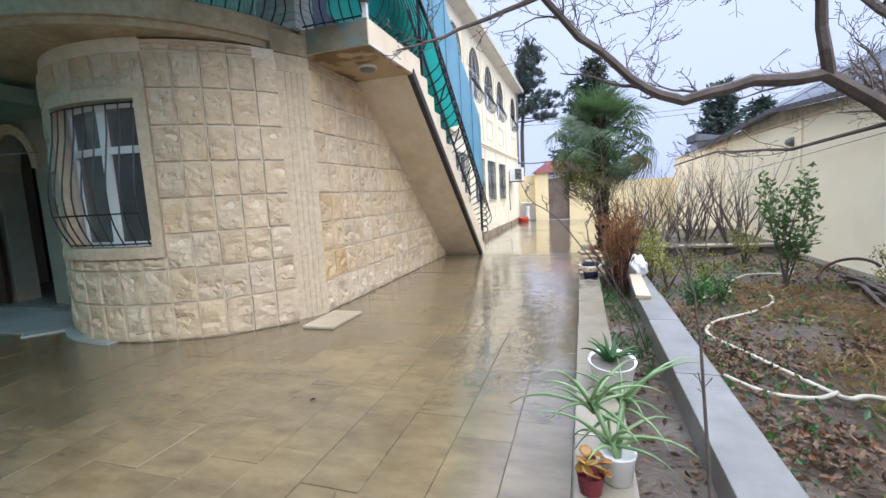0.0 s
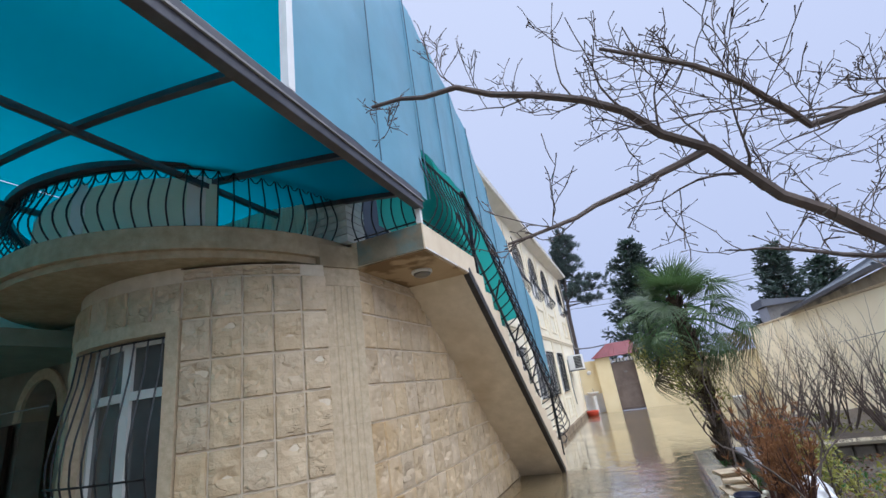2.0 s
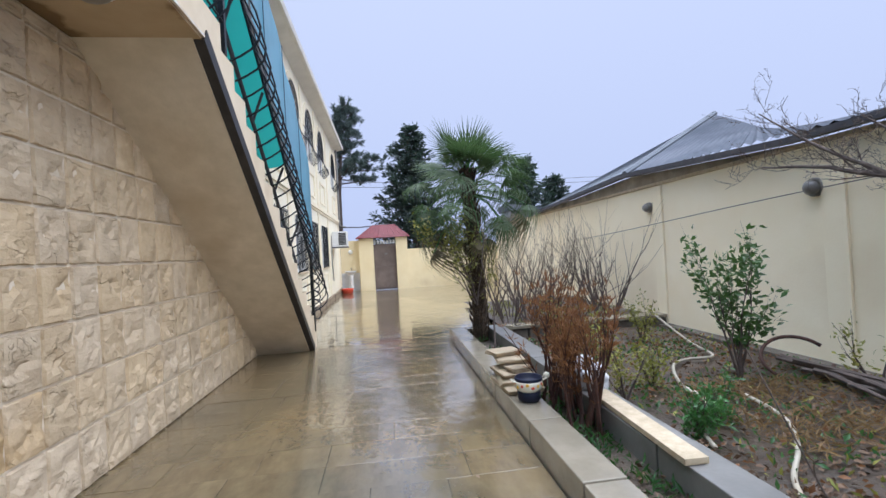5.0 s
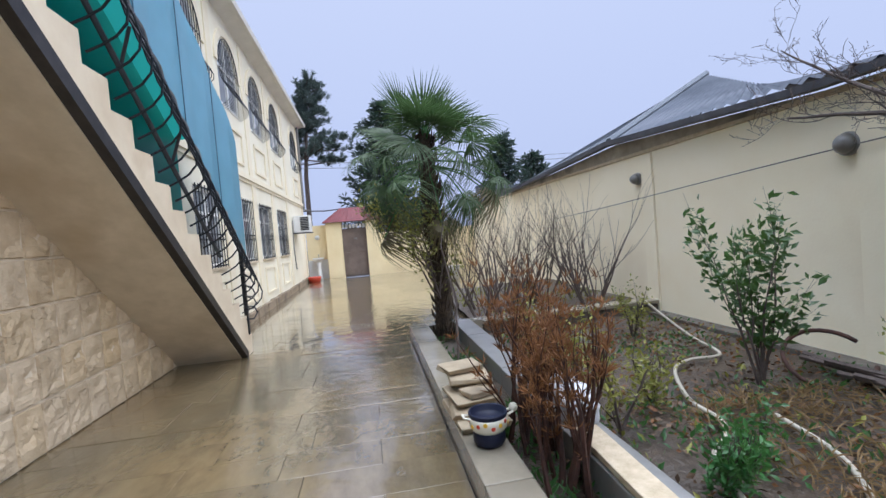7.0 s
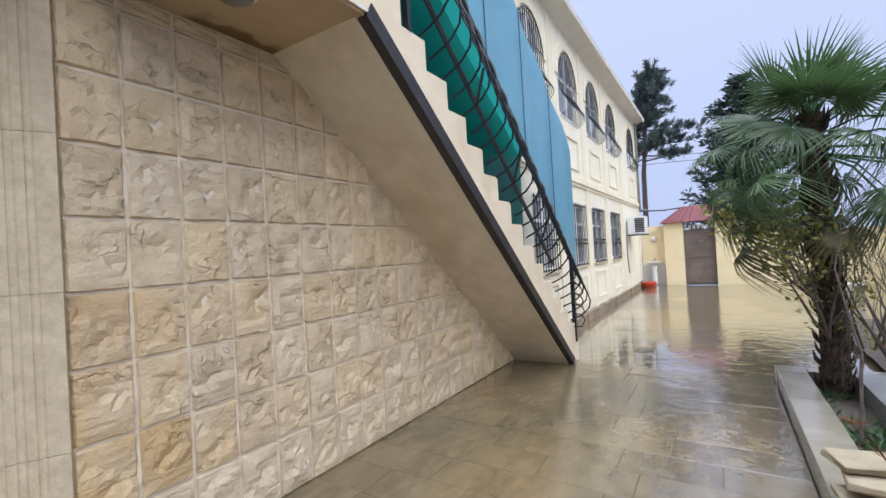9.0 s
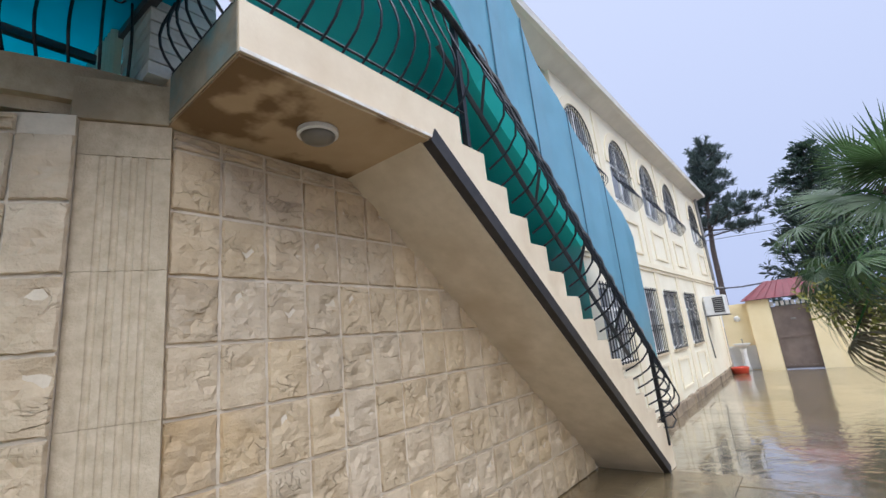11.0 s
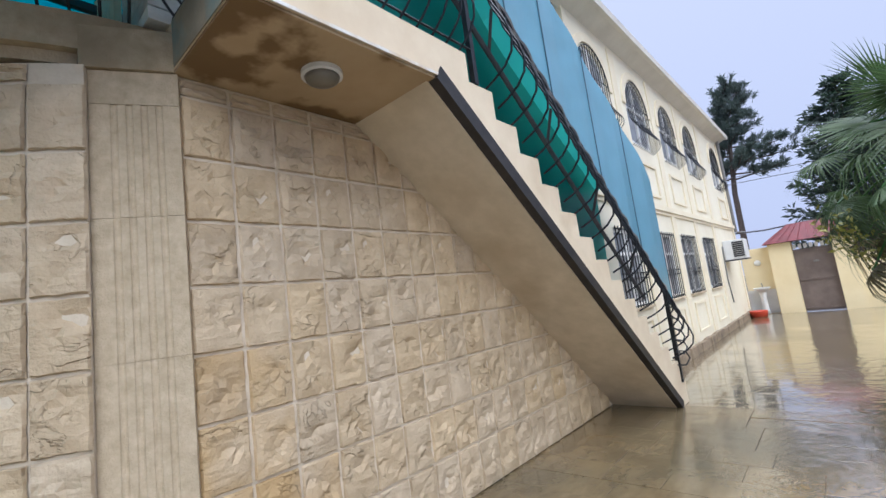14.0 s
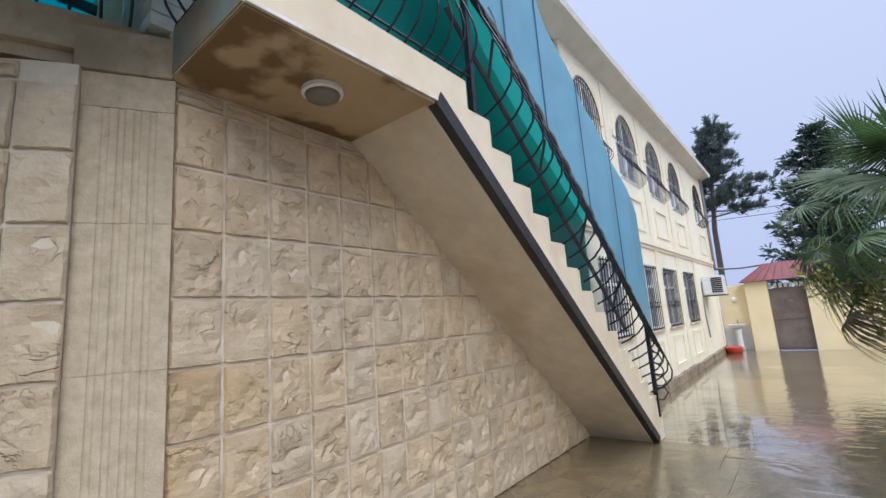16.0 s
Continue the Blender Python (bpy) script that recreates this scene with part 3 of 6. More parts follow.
def window_low(c):
    """Barred ground-floor window with a white frame."""
    w = tagged(new("window"), "white-framed window behind black iron bars", "window", "ground-floor windows", "structure")
    y0, y1, z0, z1 = c - LW_HALF, c + LW_HALF, LW_Z0, LW_Z1
    x = FACADE_X - 0.03
    bm = bmesh.new()
    for a, b, e, f in ((y0, y1, z0, z0 + 0.06), (y0, y1, z1 - 0.06, z1), (y0, y0 + 0.06, z0 + 0.06, z1 - 0.06), (y1 - 0.06, y1, z0 + 0.06, z1 - 0.06),
                       (c - 0.05, c + 0.05, z0 + 0.06, z1 - 0.06), (y0 + 0.06, c - 0.05, z0 + 0.78, z0 + 0.83), (c + 0.05, y1 - 0.06, z0 + 0.78, z0 + 0.83)):
        add_box(bm, x - 0.05, x, a, b, e, f)
    part("window_frame", bm, WHITE_PVC, w)
    part("pane", box(x - 0.035, x - 0.028, y0 + 0.03, y1 - 0.03, z0 + 0.03, z1 - 0.03), GLASS_PALE, w)
    part("window_sill", box(FACADE_X - 0.1, FACADE_X + 0.05, y0 - 0.04, y1 + 0.04, z0 - 0.045, z0 - 0.003, 0.005), SMOOTH_STONE, w)
    grille = bmesh.new()
    xg = FACADE_X + 0.035
    for i in range(10):
        yy = y0 + (y1 - y0) * i / 9
        add_tube(grille, [(xg, yy, z0 - 0.02), (xg, yy, z1 + 0.02)], 0.008, 5)
    for zz in (z0 + 0.02, z0 + 0.42, z0 + 0.5, z1 - 0.02):
        add_box(grille, xg - 0.012, xg - 0.004, y0 - 0.02, y1 + 0.02, zz - 0.012, zz + 0.012)
    part("grille", grille, IRON, w, "black iron bars")
    return w


def window_arch(c):
    """Round-headed window with a bellied iron grille."""
    w = tagged(new("window"), "arched window behind a bellied black iron grille", "window", "arched windows", "structure")
    x = FACADE_X - 0.025

    def arch(h, z0, top):
        return [(c - h, z0), (c + h, z0)] + [(c + h * math.cos(t), AR_SPRING + (top - AR_SPRING) * math.sin(t)) for t in np.linspace(0, math.pi, 17)]
    outer, inner = arch(AR_HALF, AR_Z0, AR_TOP), arch(AR_HALF - 0.06, AR_Z0 + 0.06, AR_TOP - 0.06)
    bm = bmesh.new()
    k = len(outer)
    for i in range(k):
        j = (i + 1) % k
        add_prism(bm, [outer[i], outer[j], inner[j], inner[i]], x - 0.05, x)
    add_box(bm, x - 0.05, x, c - 0.04, c + 0.04, AR_Z0 + 0.06, AR_TOP - 0.06)
    add_box(bm, x - 0.05, x - 0.002, c - AR_HALF + 0.06, c + AR_HALF - 0.06, AR_SPRING - 0.03, AR_SPRING + 0.03)
    part("window_frame", bm, WHITE_PVC, w)
    part("pane", prism(arch(AR_HALF - 0.02, AR_Z0 + 0.02, AR_TOP - 0.02), x - 0.035, x - 0.028), GLASS_PALE, w)
    g = bmesh.new()
    n = 13
    for i in range(n):
        u = -1 + 2 * i / (n - 1)
        yy = c + u * (AR_HALF - 0.01)
        top = AR_SPRING + (AR_TOP - AR_SPRING) * math.sqrt(max(0.0, 1 - u * u)) * 0.98
        xs = FACADE_X + 0.03
        belly = [(xs + 0.17 * math.sin(math.pi * v ** 1.8) - 0.03 * v, yy, AR_Z0 + 0.50 - 0.55 * v) for v in np.linspace(0, 1, 9)]
        add_tube(g, [(xs, yy, max(top, AR_Z0 + 0.52))] + belly, 0.006, 4)
    for zz in (AR_Z0 + 0.45, AR_SPRING + 0.05):
        add_box(g, FACADE_X + 0.022, FACADE_X + 0.030, c - AR_HALF, c + AR_HALF, zz - 0.006, zz + 0.006)
    arc = [(FACADE_X + 0.03, c + AR_HALF * math.cos(t), AR_SPRING + (AR_TOP - AR_SPRING) * math.sin(t)) for t in np.linspace(0, math.pi, 17)]
    add_tube(g, arc, 0.009, 4)
    part("grille", g, IRON, w, "bellied black iron grille")
    return w


for c in LOW_WINDOWS:
    window_low(c)
for c in ARCHES:
    window_arch(c)
structure("wall_inner", box(BACK_X - 1.2, BACK_X - 1.1, 10.6, 20.9, 0, 5.5), DARK, "near-black wall standing in for unlit rooms behind the windows", "wall")

# ---- stair ----
RISE, RUN, TOP_Z, LAND_Y0, LAND_Y1 = 0.204, 0.263, 3.15, 5.60, 7.14
outline = [(LAND_Y0, 2.885), (LAND_Y0, TOP_Z), (LAND_Y1, TOP_Z)]
for i in range(1, 14):
    outline += [(LAND_Y1 + RUN * (i - 1), TOP_Z - RISE * i), (LAND_Y1 + RUN * i, TOP_Z - RISE * i)]
outline = outline[:-1] + [(10.56, TOP_Z - RISE * 13), (10.56, 0.25), (10.70, 0.25), (10.70, 0.0), (10.47, 0.0), (6.87, 2.885)]
stair = thing("staircase", "cream plastered concrete outside staircase with a landing and black lower edge", "stairs")
bm = prism(outline, WALL_X - 0.1, STAIR_X)
part("flight", bm, PLASTER, stair)
bm = prism([(6.80, 2.862), (10.43, -0.02), (10.468, 0.06), (6.85, 2.955)], STAIR_X - 0.062, STAIR_X + 0.010)
part("edge_band", bm, BLACK_TRIM, stair, "black painted lower edge")
bm = bmesh.new()
a, b = Vector((0, 6.80, 2.881)), Vector((0, 10.44, -0.02))
add_prism(bm, [(a.y, a.z), (b.y, b.z), (b.y - 0.02, b.z - 0.004), (a.y - 0.02, a.z - 0.012)], WALL_X, STAIR_X - 0.064)
part("underside", bm, UNDERSTAIR, stair, "grey plastered underside")
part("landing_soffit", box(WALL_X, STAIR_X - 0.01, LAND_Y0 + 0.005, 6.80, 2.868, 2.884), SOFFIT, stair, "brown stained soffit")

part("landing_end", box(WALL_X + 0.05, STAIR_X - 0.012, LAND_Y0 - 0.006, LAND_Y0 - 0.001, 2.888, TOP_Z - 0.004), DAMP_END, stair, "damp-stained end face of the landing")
DRIP = material("peeling_white_paint", (0.66, 0.63, 0.58), (0.80, 0.78, 0.74), 0.7, 9, 0.2, 50, stain=(0.62, 0.47, 0.30), stain_scale=6.0, stain_size=0.50)
part("drip_edge", box(STAIR_X + 0.001, STAIR_X + 0.008, LAND_Y0, 6.93, 2.884, 2.904, 0.002), DRIP, stair, "peeling white drip edge")
lamp = thing("ceiling_lamp", "round white ceiling lamp under the landing", "lamp")
part("base", lathe([(0.115, 0.0), (0.115, -0.025), (0.10, -0.03)], 28, pose(-1.42, 6.215, 2.866)), WHITE_PVC, lamp)
smooth(part("shade", lathe([(0.098, -0.031), (0.09, -0.05), (0.06, -0.068), (0.0, -0.075)], 28, pose(-1.42, 6.215, 2.866)), LAMP_SHADE, lamp, "grey-brown frosted shade"))

# ---- balcony slab round the bay ----
bm = bmesh.new()
add_arc_wall(bm, -95, 86, 0.9, 1.98, 2.955, 3.15, 40, balcony)
add_arc_wall(bm, -95, 86, 1.2, 1.93, 2.89, 2.954, 40, balcony)
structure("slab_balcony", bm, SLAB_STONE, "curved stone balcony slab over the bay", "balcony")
structure("slab_upper", box(-9.0, -1.9, 5.6, 10.6, 2.955, 3.145), SMOOTH_STONE, "upper floor slab of the house", "slab")
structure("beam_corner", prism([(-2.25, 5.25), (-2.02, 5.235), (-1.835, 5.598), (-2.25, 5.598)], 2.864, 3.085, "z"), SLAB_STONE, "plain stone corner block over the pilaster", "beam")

# upper storey behind the balcony
bm = bmesh.new()
add_arc_wall(bm, -95, 48, 1.20, 1.72, 3.15, 3.735, 30, balcony)
structure("wall_upper_bay", bm, GREEN_PAINT_TINT, "upper bay behind the balcony, pale green with canopy light in its colour", "wall")
bm = bmesh.new()
for aa in (-62, -28, 6, 40):
    add_arc_wall(bm, aa, aa + 5, 1.722, 1.735, 3.16, 3.78, 2, balcony)
structure("trim_bay", bm, WHITE_PVC, "white upright strips on the upper bay", "trim")
structure("wall_upper", box(-9.0, -2.0, 7.2, 7.4, 3.15, 6.0), GREEN_SHEET, "pale green sheet wall behind the balcony", "wall")
structure("wall_upper_front", box(-2.15, -1.95, 7.41, 10.59, 3.15, 5.55), FACADE, "cream upper house front above the stair", "wall")
bm = bmesh.new()
add_box(bm, -3.72, -2.37, 5.46, 5.50, 3.152, 3.78)
for k in range(-7, 15):
    add_prism(bm, [(-3.29 + 0.062 * k, 5.459), (-3.275 + 0.062 * k, 5.443), (-3.255 + 0.062 * k, 5.443), (-3.24 + 0.062 * k, 5.459)], 3.155, 3.775, "z")
structure("wall_upper_corner", bm, GREEN_PAINT_TINT, "pale green ribbed sheet wall beside the brick pier", "wall")
pole = thing("balcony_pole", "pale green round pole at the balcony corner", "pole")
smooth(part("shaft", lathe([(0.055, 0.0), (0.055, 0.50), (0.06, 0.51), (0.06, 0.53), (0.0, 0.532)], 18, pose(-3.80, 5.40, 3.152)), GREEN_PAINT_TINT, pole))
door_up = thing("balcony_door", "closed dark blue balcony door in the upper wall", "door")
part("leaf", box(-2.74, -2.26, 7.15, 7.19, 3.155, 5.1, 0.004), BLUE_DOOR, door_up)
part("frame", box(-2.80, -2.745, 7.14, 7.195, 3.155, 5.15), WHITE_PVC, door_up)
part("frame", box(-2.255, -2.20, 7.14, 7.195, 3.155, 5.15), WHITE_PVC, door_up)
pier = thing("brick_pier", "whitewashed brick pier at the balcony corner", "pier", kind="structure")
for r in range(26):
    z = 3.152 + 0.082 * r
    cut = -2.20 if r % 2 else -2.13
    for x0, x1 in ((-2.36, cut - 0.005), (cut + 0.005, -1.87)):
        part("brick", box(x0, x1, 5.50, 5.84, z, z + 0.073, 0.004), WHITEWASH, pier)

# ---- canopy over the entrance yard ----
canopy = thing("canopy", "teal plastic sheet canopy on dark steel rafters", "canopy")
CAN_Y0, CAN_Y1 = 1.2, 5.62


def vault(x):
    """Height of the canopy sheet: low at the edge beam, arching up towards the house."""
    return 3.475 + 0.335 * math.sin(min(1.0, (STAIR_X - x) / 2.9) * math.pi / 2)


for i in range(5):
    x1 = STAIR_X - 0.05 - 1.5 * i
    xs = [x1 - 1.49 * k / 8 for k in range(9)]
    lift = 0.012 * (i % 2)
    part("roof_sheet", prism([(x, vault(x) + lift) for x in xs] + [(x, vault(x) + lift + 0.008) for x in xs[::-1]], CAN_Y0 - 3, CAN_Y1, "y"), TEAL, canopy)
part("edge_beam", box(STAIR_X - 0.05, STAIR_X + 0.03, CAN_Y0 - 3, CAN_Y1, 3.30, 3.46, 0.006), BEAM, canopy, "dark steel edge beam")
part("drip_rail", box(STAIR_X + 0.031, STAIR_X + 0.045, CAN_Y0 - 3, CAN_Y1, 3.37, 3.385), KERB_GREY, canopy, "pale drip rail")
for yy in (-0.9, 0.9, 2.3, 3.5, 4.6, 5.5):
    xs = [STAIR_X - 0.06 - 7.3 * (k / 20) ** 1.3 for k in range(21)]
    part("rafter", prism([(x, vault(x) - 0.004) for x in xs] + [(x, vault(x) - 0.052) for x in xs[::-1]], yy - 0.025, yy + 0.025, "y"), BEAM, canopy)
for xx in (-2.72, -4.4, -6.1):
    part("purlin", box(xx - 0.022, xx + 0.022, CAN_Y0 - 3, CAN_Y1, vault(xx) - 0.105, vault(xx) - 0.054), BEAM, canopy)
part("post", box(STAIR_X - 0.05, STAIR_X + 0.0, 5.58, 5.63, 3.15, 3.30), WHITE_PVC, canopy)

# blue sheet screen above the beam and along the stair
screen = thing("sheet_screen", "light blue plastic sheet screen along canopy and stair", "screen")
rail_z = lambda yy: 3.69 - (yy - 7.65) * 0.828
tops = [(3.0, 6.3), (5.8, 6.2), (7.0, 5.8), (7.66, 5.45), (8.5, 4.35), (9.13, 3.9), (9.93, 3.36), (10.5, 2.98), (10.78, 2.74)]
top_z = lambda yy: float(np.interp(yy, [p[0] for p in tops], [p[1] for p in tops]))
seams = [3.8, 4.83, 5.8, 6.45, 7.1, 7.7, 8.3, 9.1, 9.9, 10.78]
for a, b in zip(seams, seams[1:]):
    ys = np.linspace(a, b, 6)
    if b <= 5.81:
        low = [3.465] * 6
    elif b <= 7.11:
        low = [4.06] * 6
    else:
        low = [max(rail_z(v) - 0.02, 1.20) for v in ys]
    bm = bmesh.new()
    for i in range(5):
        bulge = 0.012 * math.sin(i * 1.3 + a)
        bulge2 = 0.012 * math.sin((i + 1) * 1.3 + a)
        f = [bm.verts.new(v) for v in ((STAIR_X + 0.02 + bulge, ys[i], low[i]), (STAIR_X + 0.02 + bulge2, ys[i + 1], low[i + 1]),
                                        (STAIR_X + 0.02 + bulge2, ys[i + 1], max(top_z(ys[i + 1]), low[i + 1] + 0.02)), (STAIR_X + 0.02 + bulge, ys[i], max(top_z(ys[i]), low[i] + 0.02)))]
        bm.faces.new(f)
    bmesh.ops.remove_doubles(bm, verts=bm.verts[:], dist=1e-4)
    bmesh.ops.solidify(bm, geom=bm.faces[:], thickness=0.006)
    part("sheet", bm, BLUE, screen)
    if b < 10.7:
        bm = bmesh.new()
        add_box(bm, STAIR_X + 0.036, STAIR_X + 0.044, b - 0.006, b + 0.006, low[-1], top_z(b))
        part("seam_strip", bm, SEAM, screen, "dark seam strip")
part("corner_post", box(STAIR_X - 0.03, STAIR_X + 0.03, 3.74, 3.80, 3.465, 6.3), WHITE_PVC, screen, "white corner post")
part("upper_roof", box(-2.7, STAIR_X, 0.5, 7.2, 5.30, 5.308), TEAL, screen, "teal upper roof sheet")
for yy in (1.2, 2.6, 4.0, 5.4):
    part("upper_rafter", box(-2.7, STAIR_X, yy - 0.025, yy + 0.025, 5.24, 5.298), BEAM, screen)
# teal sheet on the house side of the stair, seen through the railing
bm = bmesh.new()
prev = None
for yy in np.linspace(5.9, 10.6, 14):
    lo = (WALL_X + 0.16, yy, (TOP_Z if yy < 7.1 else TOP_Z - (yy - 7.1) * 0.776) + 0.25)
    hi = (STAIR_X - 0.01, yy, top_z(yy) - 0.05)
    cur = [bm.verts.new(lo), bm.verts.new((WALL_X + 0.17, yy, hi[2] - 0.1)), bm.verts.new(hi)]
    if prev:
        bm.faces.new((prev[0], cur[0], cur[1], prev[1]))
        bm.faces.new((prev[1], cur[1], cur[2], prev[2]))
    prev = cur
part("stair_cover", bm, TEAL_DEEP, screen, "teal sheet cover over the steps")

bm = bmesh.new()
add_tube(bm, [(STAIR_X - 0.16, 7.2, rail_z(7.2) - 0.22), (STAIR_X - 0.16, 10.3, rail_z(10.3) - 0.22)], 0.022, 6)
part("strut", bm, BEAM, screen, "dark steel strut")
for yy in (7.6, 8.35, 9.1, 9.85):
    part("strut", tube([(STAIR_X - 0.02, yy, rail_z(yy) - 0.03), (STAIR_X - 0.16, yy + 0.1, rail_z(yy) - 0.30)], 0.014, 6), BEAM, screen)

# ---- railings ----
def bellied_bar(bm, foot, head, out, r=0.008):
    foot, head, out = Vector(foot), Vector(head), Vector(out)
    pts = [head.lerp(foot, t) + out * math.sin(math.pi * t ** 1.7) for t in (0, 0.2, 0.38, 0.52, 0.64, 0.75, 0.85, 0.93, 1)]
    add_tube(bm, pts, r, 5)


railing = thing("stair_railing", "black wrought-iron stair railing with bellied bars and hung cable", "railing")
bm = bmesh.new()
add_tube(bm, [(STAIR_X + 0.02, 7.0, 4.02), (STAIR_X + 0.02, 7.65, 3.69), (STAIR_X + 0.02, 10.55, rail_z(10.55))], 0.028, 8)
part("handrail", bm, IRON, railing)
part("post", box(STAIR_X - 0.03, STAIR_X + 0.015, 10.57, 10.615, 0.25, 1.33), IRON, railing)
part("post", box(STAIR_X - 0.03, STAIR_X + 0.01, 7.2, 7.24, 2.95, 3.98), IRON, railing)
yy = 7.35
while yy < 10.5:
    zf = TOP_Z - max(0.0, (yy - 7.14)) * 0.776
    bm = bmesh.new()
    bellied_bar(bm, (STAIR_X - 0.02, yy, zf - 0.03), (STAIR_X + 0.01, yy - 0.02, rail_z(yy)), (0.24, 0.05, -0.05), 0.009)
    part("bar", bm, IRON, railing)
    yy += 0.135
bm = bmesh.new()
for k in range(2):
    pts = [(STAIR_X + 0.062 + 0.018 * math.cos(14 * v + 3.1 * k), v, rail_z(v) - 0.075 + 0.026 * math.sin(14 * v + 3.1 * k)) for v in np.linspace(7.4, 10.5, 150)]
    add_tube(bm, pts, 0.0085, 4)
part("cable", bm, CHAIN, railing, "grey twisted cable")
bm = bmesh.new()
for k in range(5):
    c = Vector((STAIR_X + 0.02, 10.70, 0.50 + 0.13 * k))
    add_tube(bm, [(STAIR_X + 0.01, 10.5, 0.46 + 0.15 * k), (c.x + 0.05, 10.62, c.z - 0.06), (c.x + 0.07, 10.74 - 0.02 * k, c.z), (c.x + 0.05, 10.68 - 0.02 * k, c.z + 0.09), (STAIR_X + 0.01, 10.52, c.z + 0.12)], 0.009, 5)
part("scroll", bm, IRON, railing)

balcony_railing = thing("balcony_railing", "black wrought-iron balcony railing with bellied bars and swags", "railing")
for zz, rr in ((3.17, 0.010), (3.72, 0.014)):
    bm = bmesh.new()
    add_tube(bm, [balcony(a, 1.92, zz) for a in np.linspace(-95, 86, 40)], rr, 5)
    part("rail", bm, IRON, balcony_railing)
a = -92
while a < 86:
    bm = bmesh.new()
    out = (balcony(a, 1, 0) - balcony(a, 0, 0)) * 0.10
    bellied_bar(bm, balcony(a, 1.92, 3.17), balcony(a, 1.92, 3.72), out, 0.008)
    part("bar", bm, IRON, balcony_railing)
    bm = bmesh.new()
    add_tube(bm, [balcony(a + 3.6 * t, 1.94, 3.70 - 0.09 * math.sin(math.pi * t)) for t in np.linspace(0, 1, 6)], 0.006, 4)
    part("swag", bm, IRON, balcony_railing)
    a += 3.6
bm = bmesh.new()
add_arc_wall(bm, -95, 88, 1.90, 1.98, 3.735, 3.80, 40, balcony)
part("ring_beam", bm, BEAM, canopy, "dark curved steel beam")
landing_railing = thing("landing_railing", "black wrought-iron railing at the landing end", "railing")
part("rail", tube([(WALL_X, 5.62, 3.19), (STAIR_X - 0.02, 5.62, 3.19)], 0.01, 5), IRON, landing_railing)
part("rail", tube([(WALL_X, 5.62, 3.72), (STAIR_X - 0.02, 5.62, 3.72)], 0.013, 5), IRON, landing_railing)
for i in range(7):
    xx = WALL_X + 0.06 + 0.115 * i
    bm = bmesh.new()
    bellied_bar(bm, (xx, 5.62, 3.16), (xx, 5.62, 3.72), (0.0, -0.09, 0))
    part("bar", bm, IRON, landing_railing)

# railing of the landing's long side
side_railing = thing("landing_railing", "black wrought-iron railing along the landing's long side", "railing")
part("rail", tube([(STAIR_X - 0.01, 5.66, 3.98), (STAIR_X + 0.0, 7.2, 3.98)], 0.016, 5), IRON, side_railing)
part("rail", tube([(STAIR_X - 0.01, 5.66, 3.2), (STAIR_X + 0.0, 7.2, 3.2)], 0.009, 5), IRON, side_railing)
for i in range(11):
    bm = bmesh.new()
    bellied_bar(bm, (STAIR_X - 0.02, 5.75 + 0.135 * i, 3.16), (STAIR_X, 5.73 + 0.135 * i, 3.98), (0.13, 0.06, 0))
    part("bar", bm, IRON, side_railing)

# ---- bay window and entrance ----
bw = tagged(new("window_bay"), "white-framed window in the bay behind bent black bars", "window", kind="structure")
bm = bmesh.new()
add_arc_wall(bm, -17.5, 23, BAY_R - 0.06, BAY_R + 0.05, 0.84, 0.95, 10)
add_arc_wall(bm, -17.5, 23, BAY_R - 0.06, BAY_R + 0.04, 2.34, 2.45, 10)
add_arc_wall(bm, -17.5, -14.2, BAY_R - 0.06, BAY_R + 0.04, 0.951, 2.339, 2)
add_arc_wall(bm, 19.7, 23, BAY_R - 0.06, BAY_R + 0.04, 0.951, 2.339, 2)
part("surround", bm, SMOOTH_STONE, bw, "dressed stone surround")
bm = bmesh.new()
for a0, a1, z0, z1 in ((-14.1, 19.6, 0.952, 1.0), (-14.1, 19.6, 2.29, 2.338), (-14.1, -12.4, 1.001, 2.289), (17.9, 19.6, 1.001, 2.289), (2.2, 5.6, 1.001, 2.289), (-12.3, 2.1, 1.86, 1.93), (5.7, 17.8, 1.86, 1.93)):
    add_arc_wall(bm, a0, a1, BAY_R - 0.16, BAY_R - 0.10, z0, z1, 4)
part("window_frame", bm, WHITE_PVC, bw)
bm = bmesh.new()
add_arc_wall(bm, -14, 19.5, BAY_R - 0.135, BAY_R - 0.128, 0.97, 2.32, 8)
part("pane", bm, GLASS, bw)
for i in range(9):
    aa = -13.4 + 32.4 * i / 8
    bm = bmesh.new()
    out = (bay(aa, 1, 0) - bay(aa, 0, 0)) * 0.13
    bellied_bar(bm, bay(aa, BAY_R + 0.03, 0.97), bay(aa, BAY_R + 0.03, 2.31), out, 0.0075)
    part("bar", bm, IRON, bw)
bm = bmesh.new()
for zz, o in ((0.985, 0.035), (2.30, 0.035), (1.28, 0.155)):
    add_tube(bm, [bay(v, BAY_R + o, zz) for v in np.linspace(-14, 19.5, 12)], 0.008, 4)
part("cross_bar", bm, IRON, bw)

# pilaster with flutes between bay and wall
pil = structure("pilaster", bmesh.new(), SMOOTH_STONE, "fluted pale limestone pilaster between bay and stair wall", "pilaster")
P0, P1 = Vector((-2.03, 5.27)), Vector((-1.845, 5.615))
along = (P1 - P0)
width = along.length
along.normalize()
outward = Vector((along.y, -along.x))
sec = [(0, -0.2), (0, 0.0)]
for k in range(4):
    u0 = 0.088 + 0.0652 * k
    sec += [(u0 + 0.034 * q, -0.010 * math.sin(math.pi * q) ** 0.6) for q in (0.0, 0.12, 0.35, 0.65, 0.88, 1.0)]
